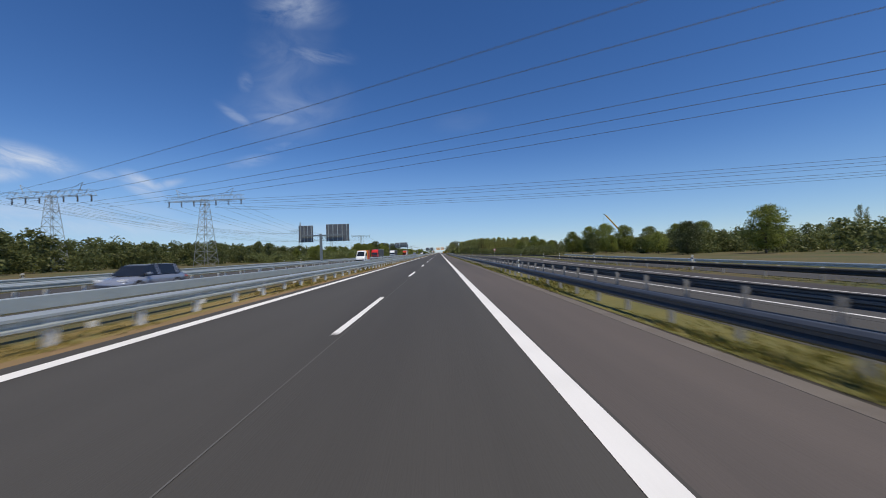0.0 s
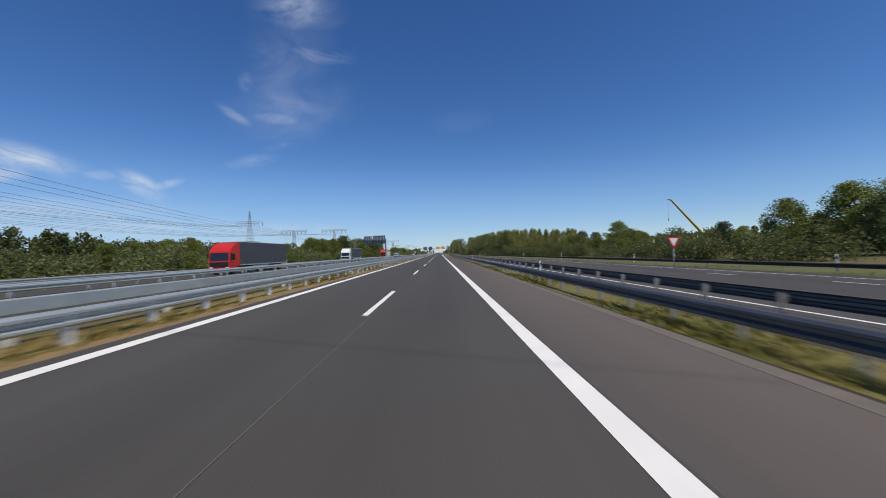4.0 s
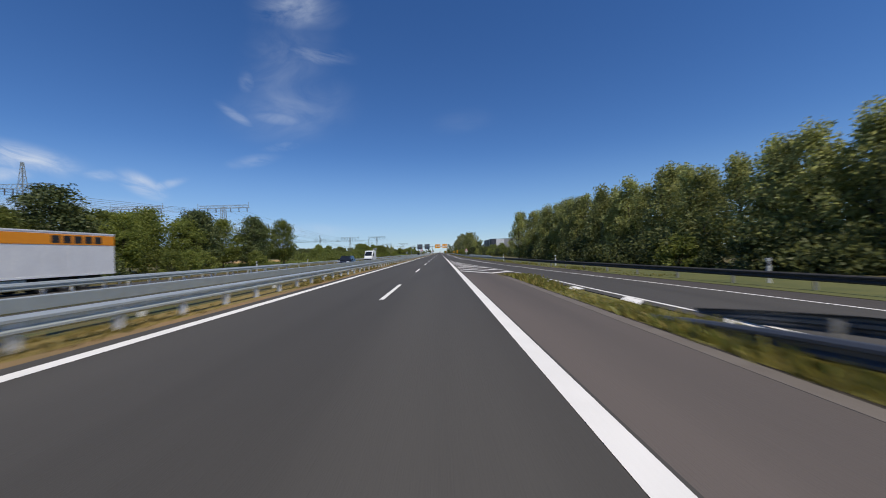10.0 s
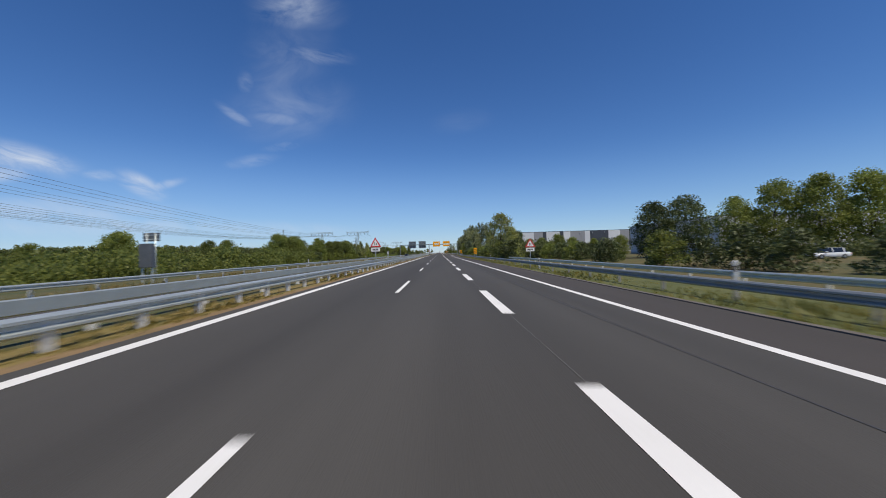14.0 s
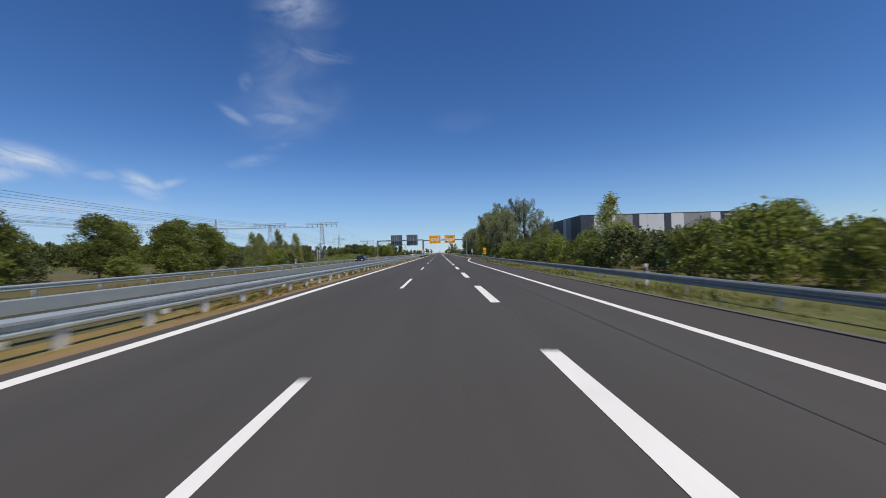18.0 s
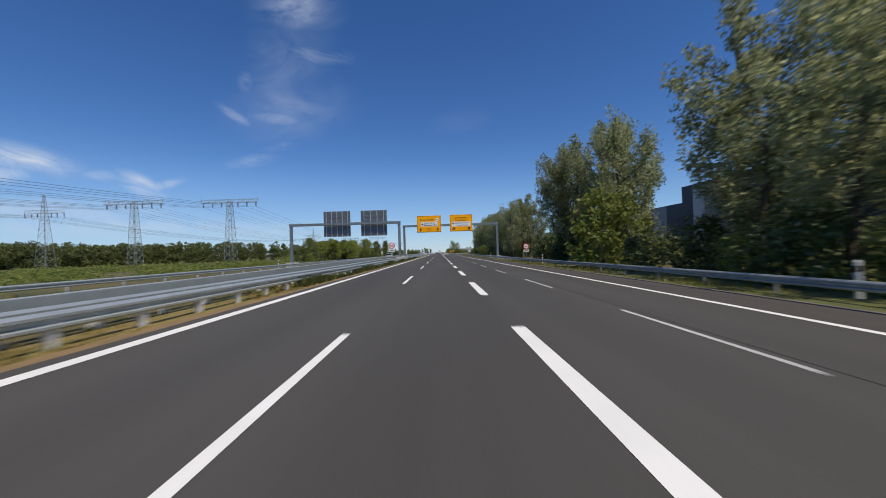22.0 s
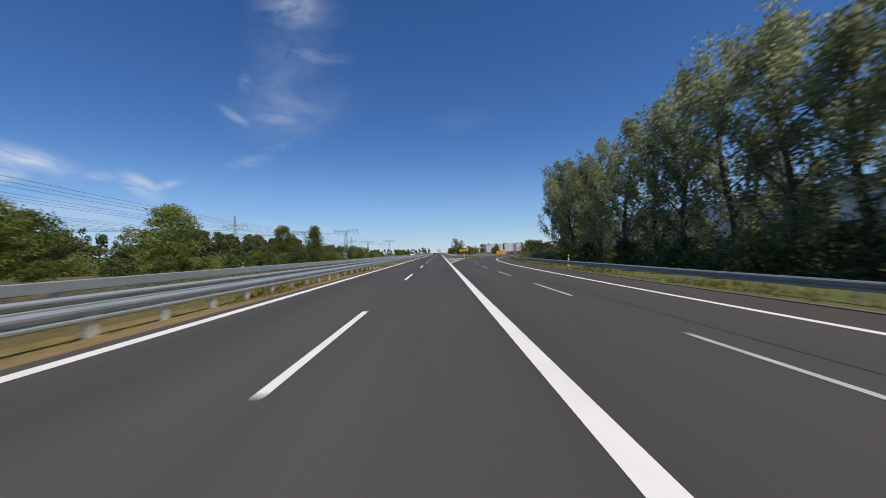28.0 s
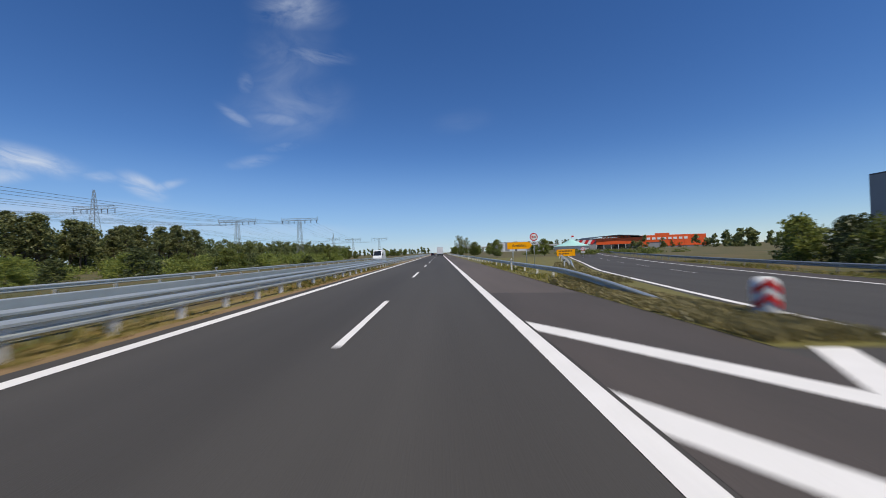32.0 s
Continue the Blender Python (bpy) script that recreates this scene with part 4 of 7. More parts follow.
p, y, (x0, x1, z0, z1) = yellow_panel(gr, 4.7, 10.2, 6.65, 10.7)
cx = (x0 + x1) / 2
lettering("Ludwigsfelde", 0.6, M["black"], p, (cx, y, z1 - 0.75))
lettering("Genshagen", 0.6, M["black"], p, (cx, y, z1 - 1.35))
white_field(p, cx - 2.3, cx + 2.3, z1 - 2.9, z1 - 1.72, y)
lettering("Brandenburg Park", 0.47, M["black"], p, (cx + 0.35, y - 0.006, z1 - 2.05))
lettering("Kristall Therme", 0.47, M["black"], p, (cx + 0.35, y - 0.006, z1 - 2.6))
bm = bmesh.new()
box(bm, cx - 2.15, cx - 1.65, y - 0.012, y - 0.005, z1 - 2.2, z1 - 2.05)
box(bm, cx - 2.15, cx - 2.05, y - 0.012, y - 0.005, z1 - 2.05, z1 - 1.88)
part("pictogram", bm, M["black"], p)
for dx in (-1.85, 1.9):
    bm = bmesh.new()
    up_arrow(bm, cx + dx, z0 + 0.62, 0.95, y, 0.95)
    part("arrow", bm, M["black"], p)

gl = gantry_frame("sign_gantry", "grey steel gantry carrying two signs seen from behind", -28.8, -6.35, 659.2, 8.1)
sign_back(gl, -22.2, -16.6, 5.5, 10.8)
sign_back(gl, -14.4, -8.95, 5.5, 10.8)
gs = gantry_frame("sign_gantry", "grey steel gantry over the slip road, signs seen from behind", -32.4, -20.0, 256.9, 7.7)
sign_back(gs, -29.0, -25.8, 5.8, 9.05)
sign_back(gs, -25.4, -20.2, 5.9, 9.25)

# two signs on one mast, from behind
ms = thing("mast_sign", "grey mast with two large signs seen from behind", "road sign", (-30.6, 102.3, road_z(-30.6)))
o = ms.location
bm = bmesh.new()
box(bm, -0.3, 0.3, -0.3, 0.3, -0.3, 8.2, 0.04)
part("mast", bm, M["gantry"], ms)
bm = bmesh.new()
box(bm, -5.2, 6.4, -0.2, 0.2, 7.5, 7.9, 0.02)
part("crossbar", bm, M["gantry"], ms)
sign_back(ms, -36.9, -32.9, 5.5, 10.1)
sign_back(ms, -29.3, -22.9, 5.6, 10.3)


def disc(bm, x, y, z, r, thick=0.02, n=24):
    prism(bm, [(x + r * math.cos(k * math.tau / n), z + r * math.sin(k * math.tau / n)) for k in range(n)], y, y + thick)


def post_pair(parent, h, gap=0.0, r=0.04):
    for s in ((-gap / 2, gap / 2) if gap else (0,)):
        bm = bmesh.new()
        tube(bm, (s, 0.04, -0.4), (s, 0.04, h), r, n=8)
        part("post", bm, M["zinc"], parent, smooth=True)


def round_sign(x, y, h=2.6, words=True):
    s = thing("traffic_sign", "round white no-overtaking sign with a red rim on a post", "traffic sign", (x, y, road_z(x) - 0.05), "round signs")
    post_pair(s, h + 0.5)
    bm = bmesh.new()
    disc(bm, 0, -0.02, h, 0.5)
    d = part("disc", bm, M["red"], s, "red rim")
    bm = bmesh.new()
    disc(bm, 0, -0.028, h, 0.38, 0.006)
    part("face", bm, M["white"], d, "white face")
    bm = bmesh.new()
    box(bm, -0.26, -0.03, -0.034, -0.029, h - 0.07, h + 0.12)
    box(bm, -0.26, -0.03, -0.034, -0.029, h - 0.15, h - 0.09)
    part("symbol", bm, M["red"], d)
    bm = bmesh.new()
    box(bm, 0.04, 0.24, -0.034, -0.029, h - 0.11, h + 0.06)
    part("symbol", bm, M["black"], d)
    bm = bmesh.new()
    box(bm, -0.45, 0.45, -0.02, 0.0, h - 0.95, h - 0.58)
    plate = part("plate", bm, M["white"], s, "white plate below the disc")
    bar_row("word_bar", [(-0.3 + 0.16 * k, -0.19 + 0.16 * k, -0.026, -0.021, h - 0.85, h - 0.68) for k in range(4)], M["black"], plate)
    return s


def triangle_sign(x, y, h=2.7):
    s = thing("warning_sign", "triangular red-rimmed warning sign with a white plate", "traffic sign", (x, y, road_z(x) - 0.05), "warning signs")
    post_pair(s, h + 0.6)
    bm = bmesh.new()
    prism(bm, [(-0.63, h - 0.35), (0.63, h - 0.35), (0, h + 0.75)], -0.02, 0)
    d = part("triangle", bm, M["red"], s, "red rim")
    bm = bmesh.new()
    prism(bm, [(-0.43, h - 0.24), (0.43, h - 0.24), (0, h + 0.51)], -0.028, -0.021)
    part("face", bm, M["white"], d, "white face")
    bm = bmesh.new()
    box(bm, -0.12, -0.04, -0.034, -0.029, h - 0.16, h + 0.18)
    box(bm, 0.05, 0.13, -0.034, -0.029, h - 0.16, h + 0.12)
    part("symbol", bm, M["black"], d)
    bm = bmesh.new()
    box(bm, -0.5, 0.5, -0.02, 0, h - 0.85, h - 0.42)
    plate = part("plate", bm, M["white"], s)
    bar_row("word_bar", [(-0.33 + 0.17 * k, -0.21 + 0.17 * k, -0.026, -0.021, h - 0.74, h - 0.55) for k in range(4)], M["black"], plate)
    return s


def beacon_sign(x, y, bars):
    """Yellow countdown board with slanting black bars."""
    s = thing("countdown_sign", "upright yellow board with %s slanting black bars" % ("three" if bars == 3 else "two" if bars == 2 else "one"), "traffic sign", (x, y, road_z(x) - 0.05), "countdown boards")
    post_pair(s, 2.9, 0.5)
    bm = bmesh.new()
    box(bm, -0.42, 0.42, -0.03, 0, 1.3, 2.95, 0.01)
    b = part("board", bm, M["yellow"], s)
    for k in range(bars):
        z = 1.38 + 0.46 * k + (0.2 if bars < 3 else 0)
        bm = bmesh.new()
        prism(bm, [(-0.39, z), (-0.39, z + 0.2), (0.39, z + 0.46), (0.39, z + 0.26)], -0.037, -0.031)
        part("slanting_bar", bm, M["black"], b)
    return s


def back_sign(x, y, w, h0, h1):
    """A sign for the other direction, seen from behind."""
    s = thing("traffic_sign", "grey rear of a road sign for the oncoming traffic", "traffic sign", (x, y, road_z(x) - 0.1), "signs from behind")
    post_pair(s, h1, w * 0.5)
    bm = bmesh.new()
    box(bm, -w / 2, w / 2, 0.09, 0.12, h0, h1, 0.01)
    b = part("board", bm, M["sign_back"], s)
    bm = bmesh.new()
    for z in (h0 + (h1 - h0) * 0.25, h0 + (h1 - h0) * 0.75):
        box(bm, -w / 2 + 0.02, w / 2 - 0.02, 0.06, 0.088, z - 0.03, z + 0.03)
    part("cross_rail", bm, M["zinc"], b)
    return s


ys = thing("yield_sign", "inverted triangular yield sign with a red rim", "traffic sign", (22.8, 138.5, road_z(22.8)))
post_pair(ys, 2.9)
bm = bmesh.new()
prism(bm, [(-0.6, 3.0), (0, 1.95), (0.6, 3.0)], -0.02, 0)
tri = part("triangle", bm, M["red"], ys, "red rim")
bm = bmesh.new()
prism(bm, [(-0.38, 2.88), (0, 2.2), (0.38, 2.88)], -0.028, -0.021)
part("face", bm, M["white"], tri, "white face")
triangle_sign(12.8, 415)
triangle_sign(-5.4, 412)
round_sign(16.7, 645, 2.7)
round_sign(-5.75, 641.7, 2.8)
beacon_sign(11.8, 473.7, 3)
beacon_sign(13.6, 572.9, 2)
back_sign(-22, 401, 1.4, 3.55, 4.25)
cab = thing("roadside_cabinet", "grey metal traffic cabinet beside the opposite road", "cabinet", (-22, 400.6, road_z(-22) - 0.05))
bm = bmesh.new()
box(bm, -0.5, 0.5, -0.25, 0.25, 1.35, 3.3, 0.03)
part("housing", bm, M["sign_back"], cab)
for dx in (-0.4, 0.4):
    bm = bmesh.new()
    box(bm, dx - 0.06, dx + 0.06, -0.06, 0.06, -0.3, 1.36)
    part("leg", bm, M["zinc"], cab)
back_sign(-24, 555, 1.0, 1.6, 3.4)
back_sign(-23, 742, 0.9, 1.8, 3.2)
back_sign(-21.8, 835, 1.0, 1.5, 2.75)


def arrow_sign(x, y, w, hgt, base, words=""):
    """A yellow arrow-shaped exit sign on two posts."""
    s = thing("exit_sign", "yellow arrow-shaped exit sign on two posts", "road sign", (x, y, road_z(x) - 0.05), "exit signs")
    post_pair(s, base + hgt, w * 0.55, 0.05)
    bm = bmesh.new()
    prism(bm, [(-w / 2, base), (w / 2 - hgt * 0.45, base), (w / 2, base + hgt / 2), (w / 2 - hgt * 0.45, base + hgt), (-w / 2, base + hgt)], -0.05, 0)
    b = part("board", bm, M["yellow"], s)
    if words:
        lettering(words, hgt * 0.6, M["black"], b, (-0.1, -0.056, base + hgt / 2))
    return s


arrow_sign(11.8, 893, 3.1, 0.85, 2.1, "Ausfahrt")
p2 = thing("exit_sign", "large yellow direction board beside the exit road", "road sign", (37, 950, road_z(37)), "exit signs")
post_pair(p2, 2.2, 3.2, 0.07)
bm = bmesh.new()
box(bm, -2.6, 2.6, -0.06, 0, 0.25, 2.1, 0.02)
b = part("board", bm, M["yellow"], p2)
bar_row("word_bar", [(-2.0 + 0.42 * j, -1.7 + 0.42 * j, -0.067, -0.061, 1.45 - 0.75 * k, 1.8 - 0.75 * k) for k in range(2) for j in range(9 - 2 * k)], M["black"], b)
round_sign(13.6, 893, 3.6)
round_sign(36, 935, 2.2)


def nose_marker(x, y):
    """Round red-and-white bollard on the exit nose."""
    s = thing("nose_bollard", "rounded white plastic bollard with red arrow bands on the grass", "bollard", (x, y, road_z(x) + mound(x, y) - 0.02))
    s.rotation_euler.z, s.scale = radians(-26), (0.72, 0.72, 0.86)
    prof = ((0.35, 0.0), (0.37, 0.08), (0.37, 0.4), (0.385, 0.6), (0.39, 0.9), (0.35, 1.06), (0.23, 1.17), (0.0, 1.2))
    bm = bmesh.new()
    for (r0, z0), (r1, z1) in zip(prof[:-1], prof[1:]):
        tube(bm, (0, 0, z0), (0, 0, z1), r0, max(r1, 0.01), 20, False)
    bmesh.ops.remove_doubles(bm, verts=bm.verts, dist=0.002)
    part("body", bm, M["plastic"], s, smooth=True)
    for z in (0.28, 0.68):
        bm = bmesh.new()
        pts = [(k / 5 * 0.36, z + 0.3 * (1 - abs(k) / 5)) for k in range(-5, 6)]
        front = [(x, -math.sqrt(0.405 ** 2 - x * x), zz) for x, zz in pts]
        lo = [bm.verts.new(p) for p in front]
        hi = [bm.verts.new((p[0], p[1], p[2] + 0.2)) for p in front]
        for k in range(10):
            bm.faces.new((lo[k], lo[k + 1], hi[k + 1], hi[k]))
        part("red_arrow", bm, M["red"], s, "red arrow-shaped band")


nose_marker(9.6, 855.8)


# delineator posts
def delineator():
    d = thing("delineator_post", "white plastic roadside post with a black slanting band", "delineator", group="delineators")
    bm = bmesh.new()
    prism(bm, [(-0.06, -0.2), (0.06, -0.2), (0.06, 1.0), (0.035, 1.06), (-0.06, 1.0)], -0.05, 0.05)
    part("body", bm, M["plastic"], d)
    bm = bmesh.new()
    prism(bm, [(-0.064, 0.66), (0.064, 0.72), (0.064, 0.92), (-0.064, 0.86)], -0.054, 0.054)
    b = part("band", bm, M["black"], d, "black band")
    bm = bmesh.new()
    box(bm, -0.02, 0.02, -0.058, -0.055, 0.72, 0.86)
    part("reflector", bm, M["lamp_glass"], b)
    return d


first = delineator()
first.location = (10.9, 5, road_z(10.9) - 0.04)
spots = [(8.5, y) for y in range(30, 260, 50)] + [(12.0, 237), (16.8, 242)]
spots += [(at_y(OUTER, y) + 4.65, y) for y in list(range(8, 340, 25)) + [353, 383, 408] + [444, 494, 544, 594, 631, 681, 731, 781, 831]]
spots += [(-20.4, y) for y in range(10, 320, 50)] + [(at_y(COLL_OUT, y) - 1.9, y) for y in range(335, 1000, 50)] + [(-31.5, y) for y in range(30, 300, 50)]
spots += [(8.2, y) for y in range(880, 1200, 50)] + [(at_y(EXIT, y) - 3, y) for y in range(885, 960, 25)]
for x, y in spots:
    copy_thing(first, pose(x, y, road_z(x) + 0.32 if abs(x) > 12 and y < 860 else road_z(x) + 0.05))

# ---------------------------------------------------------------- power lines
def lattice(bm, a, b, w0, w1, z0, z1, n, r=0.07):
    """A square lattice shaft between two heights, at the place (a, b)."""
    def ring(z):
        w = w0 + (w1 - w0) * (z - z0) / (z1 - z0)
        return [Vector((a + sx * w / 2, b + sy * w / 2, z)) for sx, sy in ((-1, -1), (1, -1), (1, 1), (-1, 1))]
    hs = [z0 + (z1 - z0) * (1 - (1 - k / n) ** 1.15) for k in range(n + 1)]
    for k in range(n):
        lo, hi = ring(hs[k]), ring(hs[k + 1])
        for i in range(4):
            tube(bm, lo[i], hi[i], r, n=4, caps=False)
            j = (i + 1) % 4
            tube(bm, lo[i], hi[j], r * 0.6, n=4, caps=False)
            tube(bm, lo[j], hi[i], r * 0.6, n=4, caps=False)
            tube(bm, hi[i], hi[j], r * 0.6, n=4, caps=False)


def arm(bm, x0, x1, z, depth, n, wide=1.6, taper=True):
    """A lattice cross arm from x0 to x1."""
    for k in range(n):
        a, b = x0 + (x1 - x0) * k / n, x0 + (x1 - x0) * (k + 1) / n
        f = (lambda x: 1 - 0.85 * abs(x) / max(abs(x0), abs(x1))) if taper else (lambda x: 1.0)
        for s in (-1, 1):
            tube(bm, (a, s * wide / 2 * f(a), z), (b, s * wide / 2 * f(b), z), 0.07, n=4, caps=False)
            tube(bm, (a, s * wide / 2 * f(a), z + depth), (b, s * wide / 2 * f(b), z + depth), 0.05, n=4, caps=False)
            tube(bm, (a, s * wide / 2 * f(a), z), ((a + b) / 2, s * wide / 2 * f(b), z + depth), 0.04, n=4, caps=False)
            tube(bm, ((a + b) / 2, s * wide / 2 * f(b), z + depth), (b, s * wide / 2 * f(b), z), 0.04, n=4, caps=False)


def insulators(p, xs, z, drop=1.7):
    for x in xs:
        bm = bmesh.new()
        for s in (-0.14, 0.14):
            tube(bm, (x + s, 0, z), (x + s, 0, z - drop), 0.09, n=6)
        part("insulator", bm, M["cable"], p)


PHASES = (-12.4, -8.1, -3.8, 3.8, 8.1, 12.4)


def flat_pylon(half=13.2, horns=True):
    """Pylon with one wide cross arm on a lattice shaft; the first of a line carries two peaks."""
    p = thing("pylon", "grey steel lattice pylon with one wide cross arm" + (" and two peaks" if horns else ""), "pylon", group="pylons")
    bm = bmesh.new()
    lattice(bm, 0, 0, 5.2 if horns else 3.6, 1.5 if horns else 1.3, 0 if horns else -1.7, 22.6, 9)
    part("shaft", bm, M["pylon"], p)
    bm = bmesh.new()
    arm(bm, -half, half, 22.2, 1.6 if horns else 1.1, 12, 1.5, False)
    for x in (-8.8, 8.8) if horns else ():
        tube(bm, (x, 0, 23.8), (x + (1 if x > 0 else -1), 0, 26.0), 0.09, n=4)
        tube(bm, (x * 0.6, 0, 23.8), (x + (1 if x > 0 else -1), 0, 26.0), 0.06, n=4)
    part("cross_arm", bm, M["pylon"], p)
    if not horns:
        for x in (-half, half):
            bm = bmesh.new()
            tube(bm, (x, 0, 22.2), (x, 0, 24.3), 0.08, n=4)
            part("end_post", bm, M["pylon"], p)
    insulators(p, [x * half / 13.2 for x in PHASES], 22.2)
    return p


def mast_pylon():
    """Slimmer, higher pylon with one arm and a pointed top."""
    p = thing("pylon", "tall slim steel lattice pylon with a pointed top", "pylon", group="pylons")
    bm = bmesh.new()
    lattice(bm, 0, 0, 6.0, 0.5, 0, 40, 12, 0.09)
    part("shaft", bm, M["pylon"], p)
    bm = bmesh.new()
    arm(bm, -10.5, 0, 30.5, 1.6, 6, 1.6)
    arm(bm, 0, 10.5, 30.5, 1.6, 6, 1.6)
    part("cross_arm", bm, M["pylon"], p)
    insulators(p, (-10, -6.5, -3.5, 3.5, 6.5, 10), 30.5, 2.2)
    return p


def wires(name, a, b, xs_a, xs_b, za, zb, sag, r=0.035):
    """The conductors of one span, hanging slack."""
    w = thing(name, "dark overhead power cables between two pylons", "power line", group="power lines")
    for xa, xb in zip(xs_a, xs_b):
        pa, pb = Vector((a[0] + xa[0], a[1] + xa[1], za)), Vector((b[0] + xb[0], b[1] + xb[1], zb))
        pts = [pa.lerp(pb, k / 24) - Vector((0, 0, 4 * sag * (k / 24) * (1 - k / 24))) for k in range(25)]
        verts, faces = [], []
        for q in pts:
            verts += [(q.x + r * math.cos(m * math.tau / 3), q.y, q.z + r * math.sin(m * math.tau / 3)) for m in range(3)]
        for k in range(24):
            faces += [(k * 3 + m, k * 3 + (m + 1) % 3, k * 3 + 3 + (m + 1) % 3, k * 3 + 3 + m) for m in range(3)]
        ob = new("cable", raw("cable", verts, faces, M["cable"]))
        ob.parent = w


GZ = -1.5
flat, slim, tall_mast = flat_pylon(), flat_pylon(10.3, False), mast_pylon()
rows_of = {"near": [(-74, 121), (-86, 416), (-75, 719), (-77, 1056), (-78, 1335)], "back": [(-108, 106), (-118, 412), (-107.6, 716), (-111, 1054), (-112, 1333)]}
corner = {"near": (222, 30), "back": (150, -44)}
for k, key in enumerate(("near", "back")):
    spots = rows_of[key]
    for i, (x, y) in enumerate(spots):
        turn = -5 if i == 0 else 0
        m = pose(x, y, GZ if i == 0 else GZ + 1.6, 0, 0, turn)
        kind_ = slim if i else flat
        if k == 0 and i < 2:
            kind_.matrix_basis = m
        else:
            copy_thing(kind_, m)
    offs = [(x, 0) for x in PHASES]
    thin_offs = [(x * 0.78, 0) for x in PHASES]
    for i, ((xa, ya), (xb, yb)) in enumerate(zip(spots[:-1], spots[1:])):
        wires("power_line", (xa, ya), (xb, yb), thin_offs if i else offs, thin_offs, 20.6 if i else 19.0, 20.6, 6.5)
    cx_, cy_ = corner[key]
    copy_thing(flat, pose(cx_, cy_, GZ, 0, 0, 60))
    d = Vector((cx_ - spots[0][0], cy_ - spots[0][1])).normalized()
    side = [(x * -d.y * -1, x * d.x * -1) for x in PHASES]
    wires("power_line", spots[0], (cx_, cy_), side, side, 19.0, 19.0, 3.5)
tall_spots = [(-147, 94), (-147, 398), (-146, 722), (-140, 1000), (-140, 1340)]
tall_size = (1.0, 1.0, 0.73, 0.84, 0.84)
for i, (x, y) in enumerate(tall_spots):
    if i == 0:
        tall_mast.matrix_basis = pose(x, y, GZ)
    else:
        copy_thing(tall_mast, pose(x, y, GZ) @ Matrix.Diagonal((tall_size[i],) * 3 + (1,)))
offs = [(x, 0) for x in (-10, -6.5, -3.5, 3.5, 6.5, 10)]
for i, ((xa, ya), (xb, yb)) in enumerate(zip(tall_spots[:-1], tall_spots[1:])):
    u, v = tall_size[i], tall_size[i + 1]
    wires("power_line", (xa, ya), (xb, yb), [(x * u, 0) for x, _ in offs], [(x * v, 0) for x, _ in offs], 28.3 * u + GZ, 28.3 * v + GZ, 6.0)

# ---------------------------------------------------------------- trees and shrubs
def leaves(rng, centres, radii, per, size, flat=0.75):
    """Small leaf sprays scattered on clumps; returns vertices and faces."""
    n = len(centres) * per
    c = np.repeat(centres, per, axis=0)
    r = np.repeat(radii, per)
    d = rng.normal(size=(n, 3))
    d /= np.linalg.norm(d, axis=1, keepdims=True)
    p = c + d * (r * rng.uniform(0.45, 1.08, n))[:, None] * np.array((1, 1, flat))
    u = rng.normal(size=(n, 3)) + d * 0.3
    u /= np.linalg.norm(u, axis=1, keepdims=True)
    w = np.cross(u, d + rng.normal(size=(n, 3)) * 0.7)
    w /= np.linalg.norm(w, axis=1, keepdims=True) + 1e-6
    s = (size * rng.uniform(0.6, 1.3, n))[:, None]
    v = np.stack((p - u * s, p + w * s * 0.55, p + u * s, p - w * s * 0.55), axis=1).reshape(-1, 3)
    f = np.arange(4 * n).reshape(-1, 4)
    return v, f


def crown_mesh(name, v, f, material):
    me = bpy.data.meshes.new(name)
    me.vertices.add(len(v))
    me.vertices.foreach_set("co", v.astype(np.float32).ravel())
    me.loops.add(f.size)
    me.loops.foreach_set("vertex_index", f.astype(np.int32).ravel())
    me.polygons.add(len(f))
    me.polygons.foreach_set("loop_start", np.arange(0, f.size, 4, dtype=np.int32))
    me.update(calc_edges=True)
    me.materials.append(material)
    return me


def envelope(kind, h, w, z0, t):
    """Crown radius at the share t of the crown's height."""
    if kind == "poplar":
        return w / 2 * (0.5 + 0.6 * math.sin(math.pi * min(1, t * 0.85 + 0.14)) ** 0.8) * (1 if t < 0.5 else 1 - (t - 0.5) * 1.75)
    if kind == "pine":
        return w / 2 * (1.0 - 0.62 * abs(t - 0.35) - 0.3 * t)
    if kind == "cone":
        return w / 2 * (1.05 - 0.95 * t) * (1 if t > 0.08 else 0.75)
    if kind == "bush":
        return w / 2 * math.sqrt(max(0.02, 1 - (t * 0.96) ** 2))
    return w / 2 * math.sin(math.pi * (0.12 + 0.83 * t)) ** 0.7


